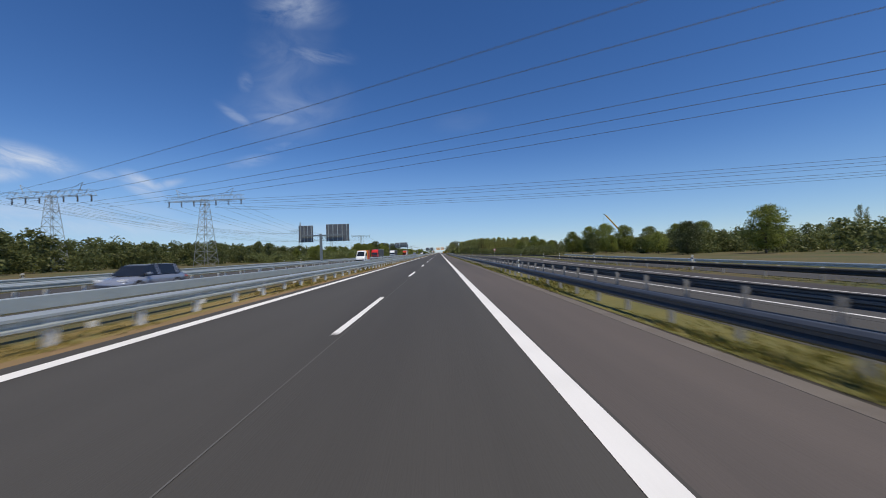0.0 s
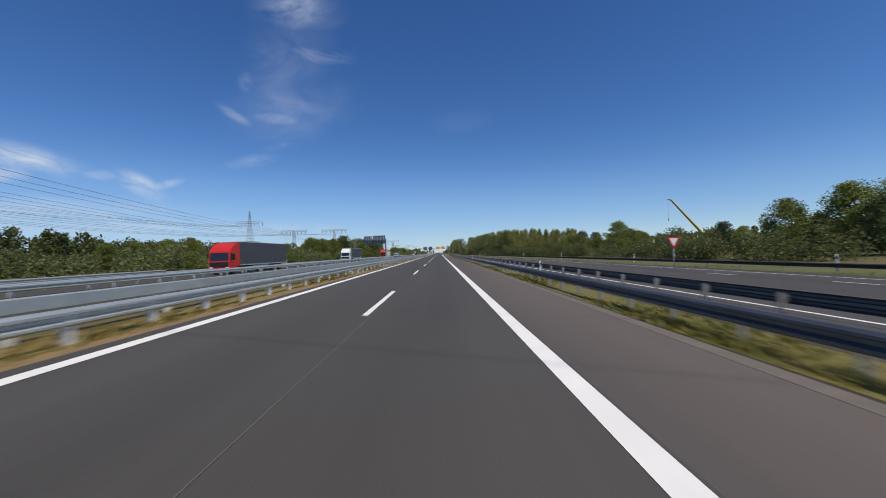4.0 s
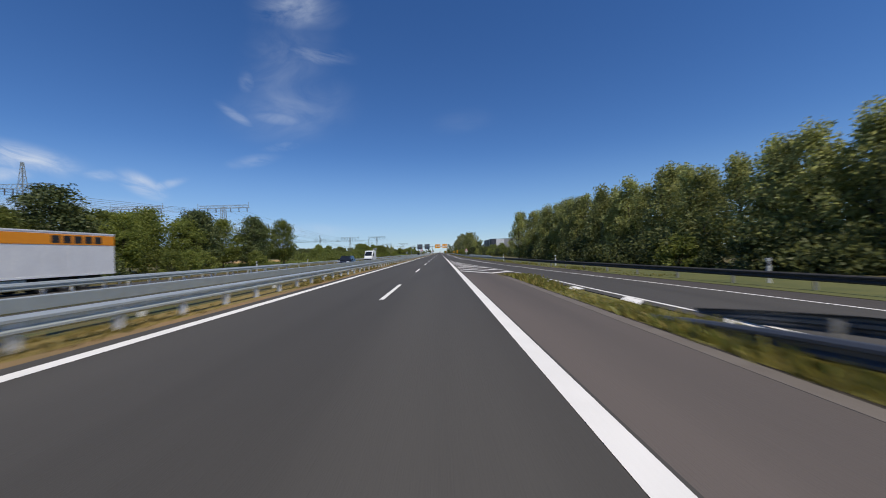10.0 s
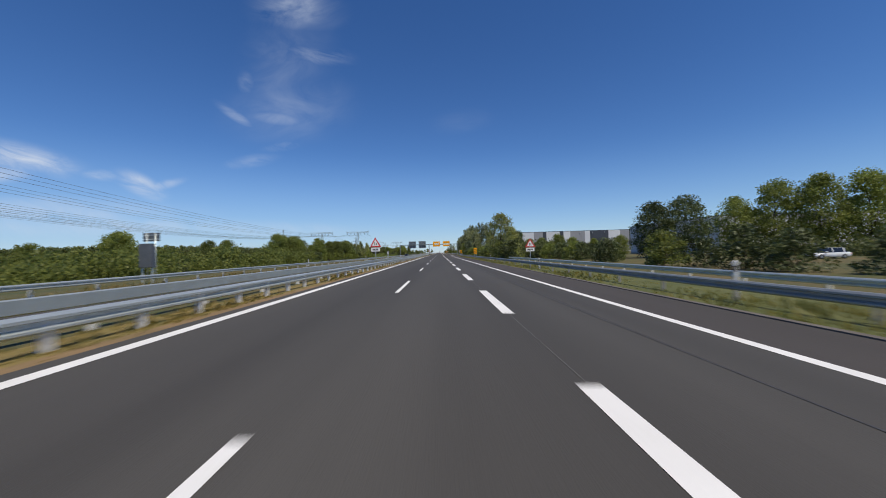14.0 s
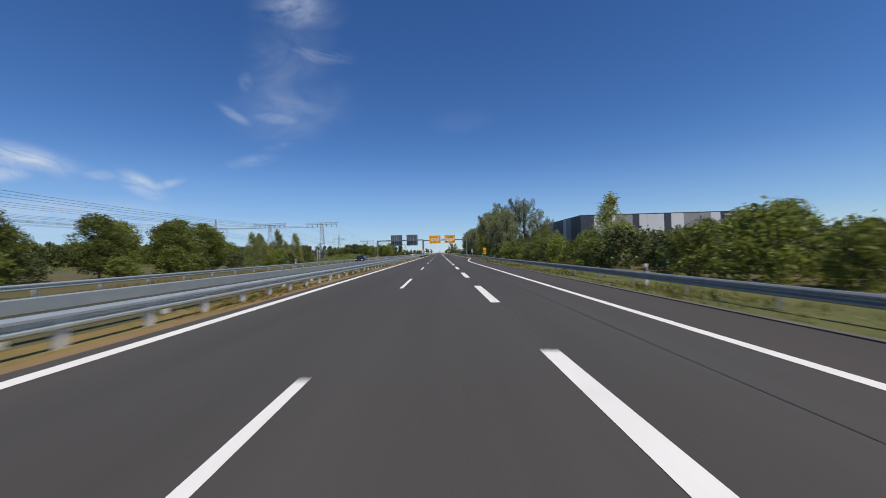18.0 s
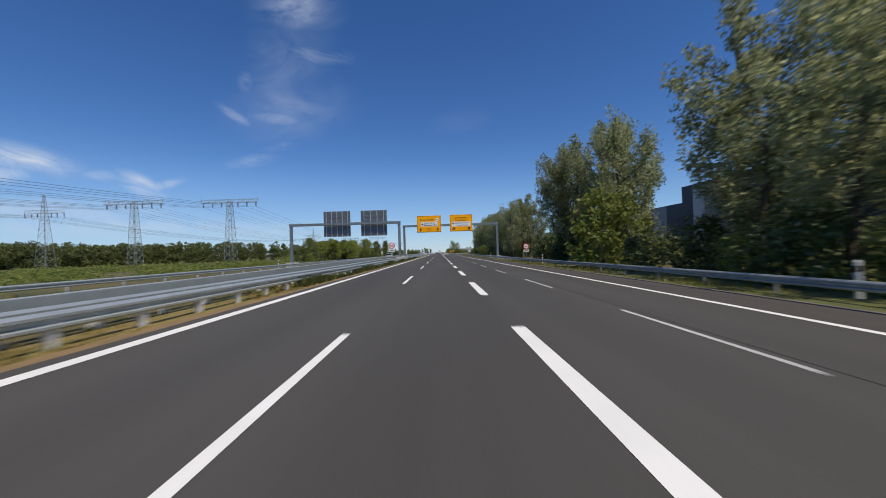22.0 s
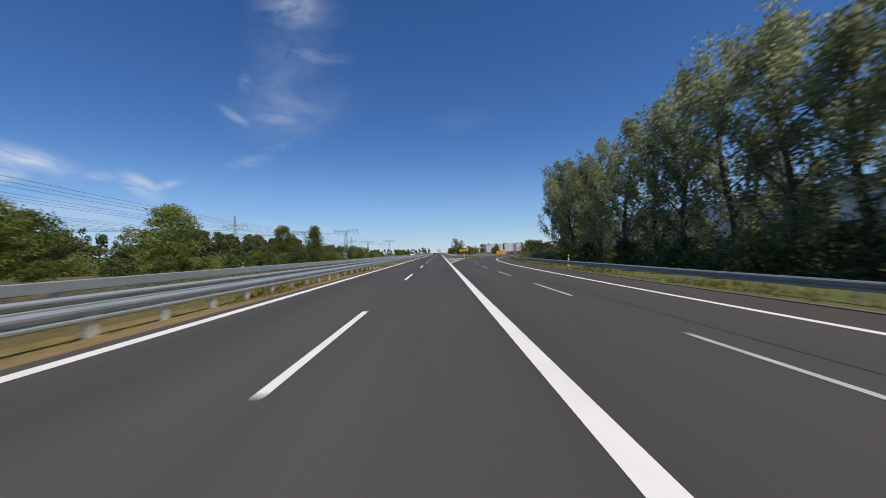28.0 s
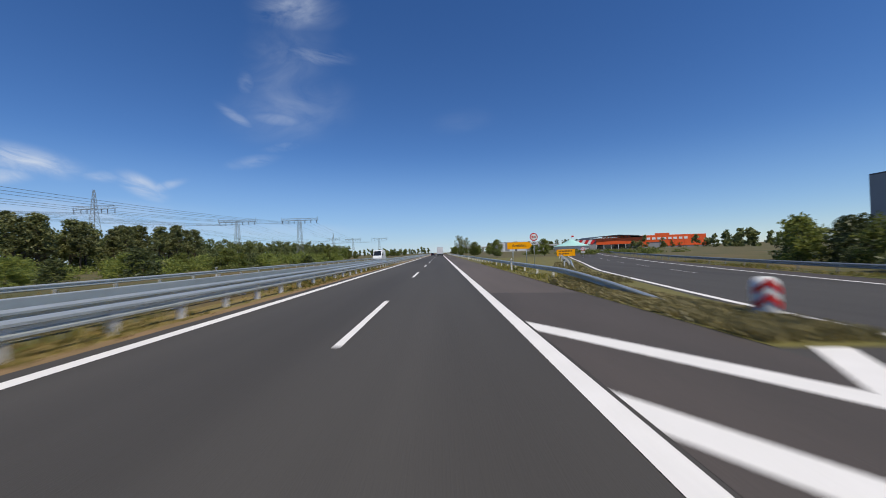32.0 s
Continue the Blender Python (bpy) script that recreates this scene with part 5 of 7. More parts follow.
def make_poplar(seed, h, w, label):
    """Upright poplar: steep limbs from a tall trunk, leaf sprays along each limb, open gaps between them."""
    rng = np.random.default_rng(seed)
    t = thing("poplar", label, "tree", group="poplar row")
    cs, rs = [], []
    bm = bmesh.new()
    tr = h * 0.014 + 0.06
    bend = [(0.35 * math.sin(k * 0.9 + seed), 0.35 * math.cos(k * 1.1 + seed)) for k in range(7)]
    bend[0] = (0, 0)
    for k in range(6):
        tube(bm, (*bend[k], -0.4 + (h * 0.94 + 0.4) * k / 6), (*bend[k + 1], -0.4 + (h * 0.94 + 0.4) * (k + 1) / 6), tr * (1 - 0.15 * k), tr * (1 - 0.15 * (k + 1)), 7, False)
    limbs = 17
    for k in range(limbs):
        u = 0.08 + 0.72 * (k + rng.uniform(0, 0.8)) / limbs
        z0 = h * u
        a = k * 2.4 + rng.uniform(-0.5, 0.5)
        reach = w / 2 * (0.72 + 0.5 * math.sin(math.pi * min(1.0, u * 1.15))) * rng.uniform(0.75, 1.12)
        rise = h * rng.uniform(0.15, 0.27) * (1.25 - 0.6 * u)
        p0 = np.array((bend[int(u * 6)][0], bend[int(u * 6)][1], z0))
        p1 = p0 + np.array((math.cos(a) * reach * 0.62, math.sin(a) * reach * 0.62, rise * 0.45))
        p2 = p0 + np.array((math.cos(a) * reach, math.sin(a) * reach, min(rise, h - z0)))
        tube(bm, p0, p1, tr * 0.36 * (1 - 0.6 * u), tr * 0.2 * (1 - 0.6 * u), 5, False)
        tube(bm, p1, p2, tr * 0.2 * (1 - 0.6 * u), 0.015, 5, False)
        for j in range(7):
            s = 0.3 + 0.75 * j / 6
            p = (p0 + (p1 - p0) * min(1, s / 0.55)) if s < 0.55 else p1 + (p2 - p1) * (s - 0.55) / 0.45
            cs.append(p + rng.normal(0, 0.28, 3))
            rs.append(rng.uniform(0.42, 0.85))
    for j in range(10):
        cs.append(np.array((bend[6][0] + rng.normal(0, 0.45), bend[6][1] + rng.normal(0, 0.45), h * rng.uniform(0.78, 1.0))))
        rs.append(rng.uniform(0.35, 0.65))
    v, f = leaves(rng, np.array(cs), np.array(rs), 70, 0.135, 1.35)
    knit(bm)
    part("trunk", bm, M["bark"], t, smooth=True)
    crown = new("crown", crown_mesh("crown", v, f, M["poplar"]))
    crown.parent = t
    return t


def make_tree(seed, kind, h, w, z0, material, clumps, per, leaf, label, group, name="tree"):
    """One tree: tapered trunk with limbs, and a crown of many leaf sprays with gaps."""
    rng = np.random.default_rng(seed)
    t = thing(name, label, "shrub" if name == "shrub" else "tree", group=group)
    cs, rs = [], []
    lean = rng.normal(0, 0.025, 2) * h
    for k in range(clumps):
        u = (k + rng.uniform(0.1, 0.9)) / clumps
        r = envelope(kind, h, w, z0, u)
        a = rng.uniform(0, math.tau)
        q = r * math.sqrt(rng.uniform(0.1, 1.0)) * rng.uniform(0.7, 1.12)
        z = z0 + (h - z0) * u
        cs.append((math.cos(a) * q + lean[0] * u, math.sin(a) * q + lean[1] * u, z))
        rs.append(w * rng.uniform(0.10, 0.19) if kind != "poplar" else w * rng.uniform(0.12, 0.22))
    cs, rs = np.array(cs), np.array(rs)
    v, f = leaves(rng, cs, rs, per, leaf, 1.0 if kind == "poplar" else 0.7)
    bm = bmesh.new()
    top = h * (0.9 if kind != "bush" else 0.6)
    tr = h * 0.016 + 0.05
    if kind == "bush":
        tr *= 0.6
    base = Vector((0, 0, -0.4))
    for k in range(5):
        a, b = k / 5, (k + 1) / 5
        pa = Vector((lean[0] * a + 0.12 * math.sin(a * 7 + seed), lean[1] * a + 0.12 * math.cos(a * 6 + seed), base.z + (top - base.z) * a))
        pb = Vector((lean[0] * b + 0.12 * math.sin(b * 7 + seed), lean[1] * b + 0.12 * math.cos(b * 6 + seed), base.z + (top - base.z) * b))
        tube(bm, pa, pb, tr * (1 - 0.85 * a), tr * (1 - 0.85 * b), 7, False)
    for c in cs[:: max(1, clumps // 22)]:
        z = max(0.15 * h, c[2] - rng.uniform(0.5, 1.2) * math.hypot(c[0], c[1]) - 0.3)
        s = min(1, z / top)
        tube(bm, (lean[0] * s, lean[1] * s, z), tuple(c), tr * 0.42 * (1 - 0.6 * s), tr * 0.08, 5, False)
    knit(bm)
    part("trunk", bm, M["bark"], t, smooth=True)
    crown = new("crown", crown_mesh("crown", v, f, M[material]))
    crown.parent = t
    return t


def knit(bm):
    """Joins limbs to the trunk with a small gusset each, so that the wood is one body."""
    bm.verts.ensure_lookup_table()
    seen, groups = set(), []
    for v in bm.verts:
        if v in seen:
            continue
        stack, g = [v], []
        seen.add(v)
        while stack:
            a = stack.pop()
            g.append(a)
            for e in a.link_edges:
                b = e.other_vert(a)
                if b not in seen:
                    seen.add(b)
                    stack.append(b)
        groups.append(g)
    done = list(groups[0])
    for g in groups[1:]:
        pts = np.array([v.co for v in done])
        best = min(((np.linalg.norm(pts - np.array(v.co), axis=1), v) for v in g), key=lambda s: s[0].min())
        other = done[int(best[0].argmin())]
        mate = best[1].link_edges[0].other_vert(best[1])
        bm.faces.new((best[1], mate, other))
        done += g


POPLARS = [make_poplar(10 + k, 15.5, 5.4, "tall grey-green poplar with a ragged open crown") for k in range(5)]
BROADS = [make_tree(20 + k, "round", 10.5, 8.0, 1.6, "leafy", 160, 72, 0.165, "broad green deciduous tree with a full crown", "roadside trees", "broadleaf_tree") for k in range(3)]
DARKS = [make_tree(30 + k, "round", 12.5, 10.5 if k == 0 else 9.0, 1.0, "dark_leafy", 170, 62, 0.20, "dark green dense tree with a rounded crown", "roadside trees", "dark_tree") for k in range(2)]
ASPENS = [make_tree(40 + k, "poplar", 11.0, 5.0, 1.2, "aspen", 90, 66, 0.145, "slender olive-green aspen in a dense belt", "tree belt", "aspen") for k in range(3)]
BUSHES = [make_tree(50 + k, "bush", 4.2, 5.2, 0.2, ("leafy", "dark_leafy", "bright")[k], 56, 40, 0.17, ("green leafy roadside shrub in grass", "dark green shrub beside the road", "bright yellow-green shrub beside the road")[k], "shrubs", "shrub") for k in range(3)]
PINES = [make_tree(60 + k, "pine", 13.0, 5.6, 5.5, "needle", 55, 40, 0.26, "scots pine with a bare trunk and dark crown", "pines", "pine_tree") for k in range(2)]
CONES = [make_tree(70, "cone", 9.5, 8.6, 0.4, "leafy", 130, 60, 0.18, "cone-shaped green tree beside the road", "roadside trees", "cone_tree"),
         make_tree(71, "round", 7.5, 5.5, 1.2, "bright", 70, 36, 0.20, "light green young tree beside the road", "roadside trees", "young_tree")]
FULL = make_tree(80, "round", 12.6, 8.2, 0.8, "aspen", 170, 60, 0.19, "tall full-crowned green tree beside the guard rail", "roadside trees", "broadleaf_tree")
PLANTED = set()


def plant(stock, x, y, size=1.0, wide=None, sink=0.1, turn=None):
    """Sets one tree of a stock; the first time the pattern itself is placed."""
    wide = wide or size
    a = random.uniform(0, 360) if turn is None else turn
    m = pose(x, y, road_z(x) - 0.08 - sink, 0, 0, a) @ Matrix.Diagonal((wide, wide, size, 1))
    if stock.name not in PLANTED:
        PLANTED.add(stock.name)
        stock.matrix_basis = m
        return stock
    return copy_thing(stock, m @ Matrix.Diagonal([1 / k for k in stock.scale] + [1]))


def any_of(stocks):
    return stocks[random.randrange(len(stocks))]


def row(stocks, y0, y1, gap, x0, x1, s0, s1, wide=1.0):
    y = y0
    while y < y1:
        s = random.uniform(s0, s1)
        plant(any_of(stocks), random.uniform(x0, x1), y, s, s * wide * random.uniform(0.9, 1.15))
        y += gap * random.uniform(0.75, 1.3)


def belt(stocks, p, q, gap, spread, s0, s1, wide=1.0):
    """Trees along a slanting line from p to q."""
    p, q = Vector(p), Vector(q)
    n = int((q - p).length / gap)
    for k in range(n):
        c = p.lerp(q, (k + random.uniform(0.1, 0.9)) / n)
        s = random.uniform(s0, s1)
        plant(any_of(stocks), c.x + random.uniform(0, spread), c.y, s, s * wide * random.uniform(0.9, 1.15))


# right side, first stretch: trees well beyond the slip road
row(BROADS + DARKS[1:], 96, 215, 7.0, 66, 90, 0.45, 0.72)
plant(BROADS[0], 60, 225, 1.0, 0.95)
plant(BROADS[1], 66, 229, 0.8, 0.9)
plant(BROADS[2], 72, 233, 0.7, 0.9)
plant(BROADS[0], 77, 84, 1.02, 1.05)
row(BROADS, 235, 285, 7.0, 58, 80, 0.6, 0.85)
plant(DARKS[0], 78, 302, 0.9, 0.85)
plant(DARKS[1], 87, 306, 0.85, 0.95)
plant(DARKS[1], 96, 303, 0.75, 0.95)
row(POPLARS, 66, 100, 8, 96, 120, 0.62, 0.8, 0.6)
for x, y, z in ((64, 171, 0.95), (70, 166, 1.12), (76, 163, 1.2), (83, 160, 1.1), (91, 156, 1.0), (99, 150, 1.05), (107, 146, 1.1)):
    plant(any_of(BROADS), x, y, z, z)
# dense belt: a front across the meadow, then a long side that closes in on the road
belt(ASPENS, (33, 288), (72, 299), 2.8, 1.0, 1.0, 1.16)
belt(ASPENS, (36, 292), (76, 305), 3.2, 2.0, 1.02, 1.18)
belt(ASPENS, (33, 291), (26.5, 357), 2.7, 2.0, 0.98, 1.14)
belt(ASPENS, (38, 296), (30, 360), 3.6, 4.0, 1.02, 1.2)
belt(BUSHES[:2], (31, 287), (56, 292), 4.5, 1.0, 0.5, 0.75)
belt(BUSHES[:2], (30.5, 290), (23.5, 356), 4.6, 1.5, 0.5, 0.85)
plant(ASPENS[1], 25.5, 357, 1.05)
plant(ASPENS[0], 27.5, 361, 1.1)
plant(ASPENS[0], 22.6, 361, 1.06)
plant(ASPENS[2], 24.5, 364, 1.1)
# behind the warning sign: a dark dome and a row of tall trees before a hall
plant(DARKS[0], 53.0, 447, 0.98, 0.98)
plant(DARKS[1], 46.0, 446, 0.9, 0.95)
for x, y, z in ((68, 452, 1.2), (74, 449, 1.45), (80, 445, 1.5), (87, 442, 1.5), (94, 440, 1.45), (101, 437, 1.35)):
    plant(any_of(BROADS), x, y, z, z * 0.85)
row(BUSHES[:2], 372, 470, 5.0, 28, 36, 0.6, 1.0)
row(BROADS, 455, 520, 8, 34, 46, 0.45, 0.7)
plant(FULL, 19.0, 475, 1.0)
plant(ASPENS[1], 21.5, 468.5, 0.76, 0.95)
plant(DARKS[1], 23.5, 473, 0.6, 0.55)
plant(BUSHES[0], 18.5, 471, 1.1)
plant(ASPENS[2], 22.6, 521, 0.78, 0.95)
plant(ASPENS[0], 22, 554, 0.6, 0.7)
row(BUSHES, 462, 580, 4.6, 18.5, 24, 0.7, 1.1)
row(BUSHES[:2], 464, 590, 6.0, 24, 32, 0.7, 1.15)
row(BROADS, 518, 590, 11, 27, 36, 0.5, 0.66)
# poplars
row(POPLARS, 584, 604, 4.0, 20.5, 24, 0.86, 1.0, 1.15)
row(BUSHES[:2], 574, 616, 4.4, 17.5, 21, 0.6, 1.0)
plant(BUSHES[2], 19.2, 620, 1.85, 1.6)
for x, y, z in ((23.9, 608, 1.22), (27.4, 606.5, 1.3), (31.8, 605, 1.36), (36, 604, 1.05), (39.5, 603, 0.8)):
    plant(any_of(POPLARS), x, y, z, z * 1.05)
for x, y, z in ((24.2, 627, 1.22), (27.5, 631, 1.15), (25.2, 634.5, 1.3), (29.5, 636, 1.35)):
    plant(any_of(POPLARS), x, y, z, z)
row(POPLARS, 641, 651, 3.2, 23.2, 25, 1.2, 1.34, 1.0)
row(BUSHES[:2], 640, 668, 2.8, 23.5, 28, 0.9, 1.3)
row(BROADS, 650, 672, 5.0, 29, 37, 0.5, 0.7)
for x, y, z in ((21.8, 683, 0.98), (26, 688, 1.12), (29, 692.5, 1.2), (32.5, 697, 1.1)):
    plant(any_of(POPLARS), x, y, z, z * 1.15)
row(POPLARS, 696, 735, 5.2, 25.0, 28, 0.98, 1.14, 1.0)
row(POPLARS, 735, 816, 4.6, 25.0, 28.5, 1.08, 1.32, 1.0)
row(ASPENS, 700, 812, 14.0, 30, 34, 0.6, 0.8)
row(BUSHES[:2], 692, 812, 8.0, 22.5, 27, 0.5, 0.9)
row(BUSHES[:2], 712, 735, 9.0, 30, 40, 0.6, 0.9)
plant(BUSHES[0], 19.4, 733, 1.05)
# in front of the last hall and beyond the exit
row(BUSHES, 815, 905, 6, 46, 62, 0.65, 1.0)
row(BROADS, 835, 915, 7.0, 62, 75, 0.38, 0.5)
for x, y, z in ((27.2, 817, 1.3), (31.5, 821, 1.25), (33.5, 817, 1.2)):
    plant(any_of(POPLARS), x, y, z, z * 0.95)
for k in range(18):
    y = 842 + 2.9 * k
    plant(any_of(BUSHES[:2] + DARKS[1:]) if k % 2 else any_of(BUSHES[:2]), at_y(OUTER, y) + random.uniform(9, 17), y, random.uniform(0.36, 0.46) if k % 2 else random.uniform(0.9, 1.3))
row(BROADS, 960, 1300, 18, 12, 40, 0.45, 0.6)
plant(POPLARS[1], 30, 1400, 1.75, 2.0)
plant(POPLARS[2], 41, 1402, 1.5, 1.8)
plant(POPLARS[3], 35, 1398, 1.35, 2.0)
# left side: shrubs behind the outer rail, then trees that come close
row(BUSHES[:2], 165, 312, 6.0, -46, -36, 0.5, 0.9)
row(BROADS, 180, 312, 7.0, -72, -56, 0.5, 0.8)
row(BROADS + DARKS[1:], 308, 345, 4.0, -56, -46, 0.92, 1.1, 1.0)
row(BROADS, 284, 346, 5.0, -66, -56, 0.92, 1.1, 1.05)
row(BUSHES[:2], 305, 352, 4.5, -46, -37, 0.6, 0.95)
plant(DARKS[1], -43, 354, 0.95, 0.95)
plant(BROADS[0], -40, 364, 1.12, 0.95)
plant(BROADS[1], -48, 350, 1.05, 1.1)
plant(BROADS[2], -44.5, 360, 1.0, 1.1)
row(BUSHES, 372, 430, 9, -48, -32, 0.22, 0.36)
plant(CONES[1], -54, 436, 1.0)
row(BUSHES[:2], 425, 478, 5, -48, -33, 0.45, 0.8)
row(BROADS + CONES[1:], 418, 470, 8.0, -58, -46, 0.45, 0.7)
row(BUSHES, 470, 560, 5.5, -44, -31, 0.6, 1.0)
row(BROADS, 470, 530, 4.5, -48, -38, 0.62, 0.82)
row(BROADS, 530, 548, 3.6, -46, -40, 0.74, 0.84)
row(ASPENS + CONES[1:], 525, 590, 6.0, -48, -36, 0.5, 0.75)
for x, y, z in ((-42, 577, 0.85), (-40, 584, 0.8), (-44, 571, 0.75)):
    plant(any_of(ASPENS), x, y, z, z)
row(BUSHES[:2], 556, 600, 6, -46, -32, 0.5, 0.85)
plant(ASPENS[1], -38.5, 702, 0.62, 0.75)
row(BUSHES[:2], 692, 714, 4.5, -46, -36, 0.6, 0.85)
plant(CONES[1], -42, 719, 1.0)
row(CONES[1:], 714, 745, 4.0, -38, -31.5, 0.95, 1.1)
row(BROADS, 726, 790, 6.0, -50, -40, 0.72, 0.9)
row(BUSHES[:2], 705, 850, 6.5, -46, -33, 0.6, 1.0)
plant(BROADS[0], -42, 802, 1.05, 1.15)
plant(BROADS[1], -37, 733, 0.78, 0.8)
plant(BROADS[2], -44, 851, 1.08, 0.85)
plant(CONES[0], -39.5, 865, 1.25, 1.15)
row(BUSHES[:2], 815, 960, 6.5, -52, -32, 0.55, 0.95)
row(PINES, 876, 990, 2.4, -102, -88, 0.92, 1.12, 1.15)
row(BROADS, 1000, 1300, 20, -50, -34, 0.4, 0.6)


# woods on the horizon
def far_woods(name, label, spots, seed, leaf=0.9, per=26, h=(9, 15), clumps=7, fat=1.0, material="far"):
    rng = np.random.default_rng(seed)
    cs, rs = [], []
    for x, y in spots:
        hh, w = rng.uniform(*h), rng.uniform(4.5, 8.0)
        for k in range(clumps):
            u = rng.uniform(0.12, 1.0)
            a, q = rng.uniform(0, math.tau), w / 2 * math.sin(math.pi * (0.2 + 0.72 * u)) * rng.uniform(0.3, 1)
            cs.append((x + math.cos(a) * q, y + math.sin(a) * q, road_z(x) + hh * u - 0.8))
            rs.append(w * rng.uniform(0.18, 0.3) * fat)
    v, f = leaves(rng, np.array(cs), np.array(rs), per, leaf, 0.8)
    tagged(new(name, crown_mesh(name, v, f, M[material])), label, "woods", kind="stuff")


rw = random.Random(5)


def scatter(n, x0, x1, y0, y1):
    return [(rw.uniform(x0, x1), rw.uniform(y0, y1)) for _ in range(n)]


WOOD_EDGE = along([(-60, -335), (560, -335), (640, -262), (690, -205), (820, -215), (860, -152), (890, -102), (1000, -94), (1100, -84), (1300, -90), (1900, -160)])
far_woods("woods", "dark green woods along the left horizon", [(at_y(WOOD_EDGE, y) - rw.uniform(0, 45), y) for y in np.arange(150, 690, 0.95)], 1, 0.85, 24, (12, 15.5), 11, 1.25)
far_woods("woods", "dark pine wood that comes nearer beyond the meadow", [(at_y(WOOD_EDGE, y) - rw.uniform(0, 40), y) for y in np.arange(690, 880, 0.42)], 6, 0.55, 30, (12, 15.5), 10, 1.1)
far_woods("woods", "dark pine wood close to the road", [(at_y(WOOD_EDGE, y) - rw.uniform(4, 40), y) for y in np.arange(880, 1240, 0.9)], 15, 0.40, 46, (9.5, 13.5), 11, 1.0)
far_woods("woods", "woods across the end of the road", [(-700 + 7 * k + rw.uniform(-3, 3), 1750 + abs(-700 + 7 * k) * 0.15 + rw.uniform(0, 60)) for k in range(205) if abs(-700 + 7 * k) > 24], 2, 1.5, 22, (12, 18), 10, 1.3)
far_woods("woods", "low woods behind the halls", scatter(80, 150, 210, -20, 590) + scatter(70, 180, 260, 950, 1560), 3, 1.0, 24, (7, 13), 10, 1.2)
far_woods("woods", "dense wood behind the pylons", scatter(210, -140, -88, -40, 335), 4, 0.42, 46, (8.0, 11), 12, 1.1)
far_woods("woods", "tall wood behind the wood edge", scatter(120, -190, -140, 60, 345), 16, 0.6, 30, (11, 14), 11, 1.1)
far_woods("shrubbery", "dense shrubs between the road and the wood", scatter(190, -88, -40, 165, 320), 17, 0.26, 56, (2.6, 5.5), 10, 0.95)
far_woods("shrubbery", "green scrub on the meadow below the pylons", scatter(260, -120, -34, 592, 705), 5, 0.17, 70, (0.7, 1.9), 8, 0.9, "leafy")
far_woods("shrubbery", "dense green scrub before the pine wood", scatter(260, -98, -40, 800, 1010), 18, 0.22, 66, (1.8, 4.2), 10, 0.95, "leafy")
far_woods("woods", "shrubby trees behind the slip road on the right", scatter(210, 80, 140, 60, 300), 7, 0.36, 50, (5.0, 8.5), 12, 1.2)
far_woods("woods", "shrubs in front of the halls", scatter(110, 30, 46, 470, 592), 8, 0.27, 70, (3.5, 6))
far_woods("shrubbery", "green shrubs below the tall trees before the hall", scatter(60, 58, 108, 424, 446), 19, 0.3, 50, (1.6, 3.4), 10, 1.0)
far_woods("woods", "dark trees beside the exit road", scatter(50, 88, 125, 895, 930), 9, 0.42, 60, (5, 9))
BELT_FOOT = along([(-60, 48), (150, 48), (230, 44), (285, 34), (290, 31), (357, 25), (400, 25)])
hedge_spots = []
for k in range(150):
    yy = rw.uniform(150, 362)
    hedge_spots.append((max(at_y(OUTER, yy) + 5.5, at_y(BELT_FOOT, yy) - 1.5) + rw.uniform(0, 5.0), yy))
far_woods("shrubbery", "dense dark green shrubs behind the guard rail of the slip road", hedge_spots, 10, 0.19, 62, (2.6, 5.2), 10, 0.9)
hedge_spots = []
for k in range(110):
    yy = rw.uniform(560, 660) if k < 50 else rw.uniform(696, 812)
    hedge_spots.append((rw.uniform(24.5, 31), yy))
far_woods("shrubbery", "shaded undergrowth between the poplars", hedge_spots, 11, 0.2, 60, (2.2, 5.0), 10, 0.9)
far_woods("shrubbery", "low green shrubs beside the opposite road", scatter(95, -48, -33, 402, 472) + scatter(60, -62, -48, 416, 472), 12, 0.24, 52, (2.0, 4.4), 10, 1.0, "leafy")
far_woods("woods", "dark woods behind the building store", scatter(130, 90, 440, 1505, 1600), 13, 1.0, 24, (15, 20), 10, 1.2)
far_woods("shrubbery", "brownish olive scrub on the bank before the long warehouse", [(at_y(OUTER, y) + rw.uniform(8, 21), y) for y in np.arange(811, 856, 0.45)], 20, 0.13, 80, (1.2, 2.5), 9, 1.0, "weed_dry")
far_woods("shrubbery", "low green scrub before the grain field", scatter(130, -66, -36, 352, 402), 21, 0.13, 70, (0.5, 1.1), 8, 0.8, "leafy")
far_woods("woods", "continuous dark wood behind the wood edge", [(at_y(WOOD_EDGE, y) - rw.uniform(40, 110), y) for y in np.arange(150, 900, 1.1)], 22, 1.5, 20, (12, 15), 12, 1.7)
far_woods("shrubbery", "green shrubs on the meadow before the building store", scatter(40, 42, 92, 965, 1050), 14, 0.24, 50, (0.9, 2.2), 9, 0.9, "leafy")

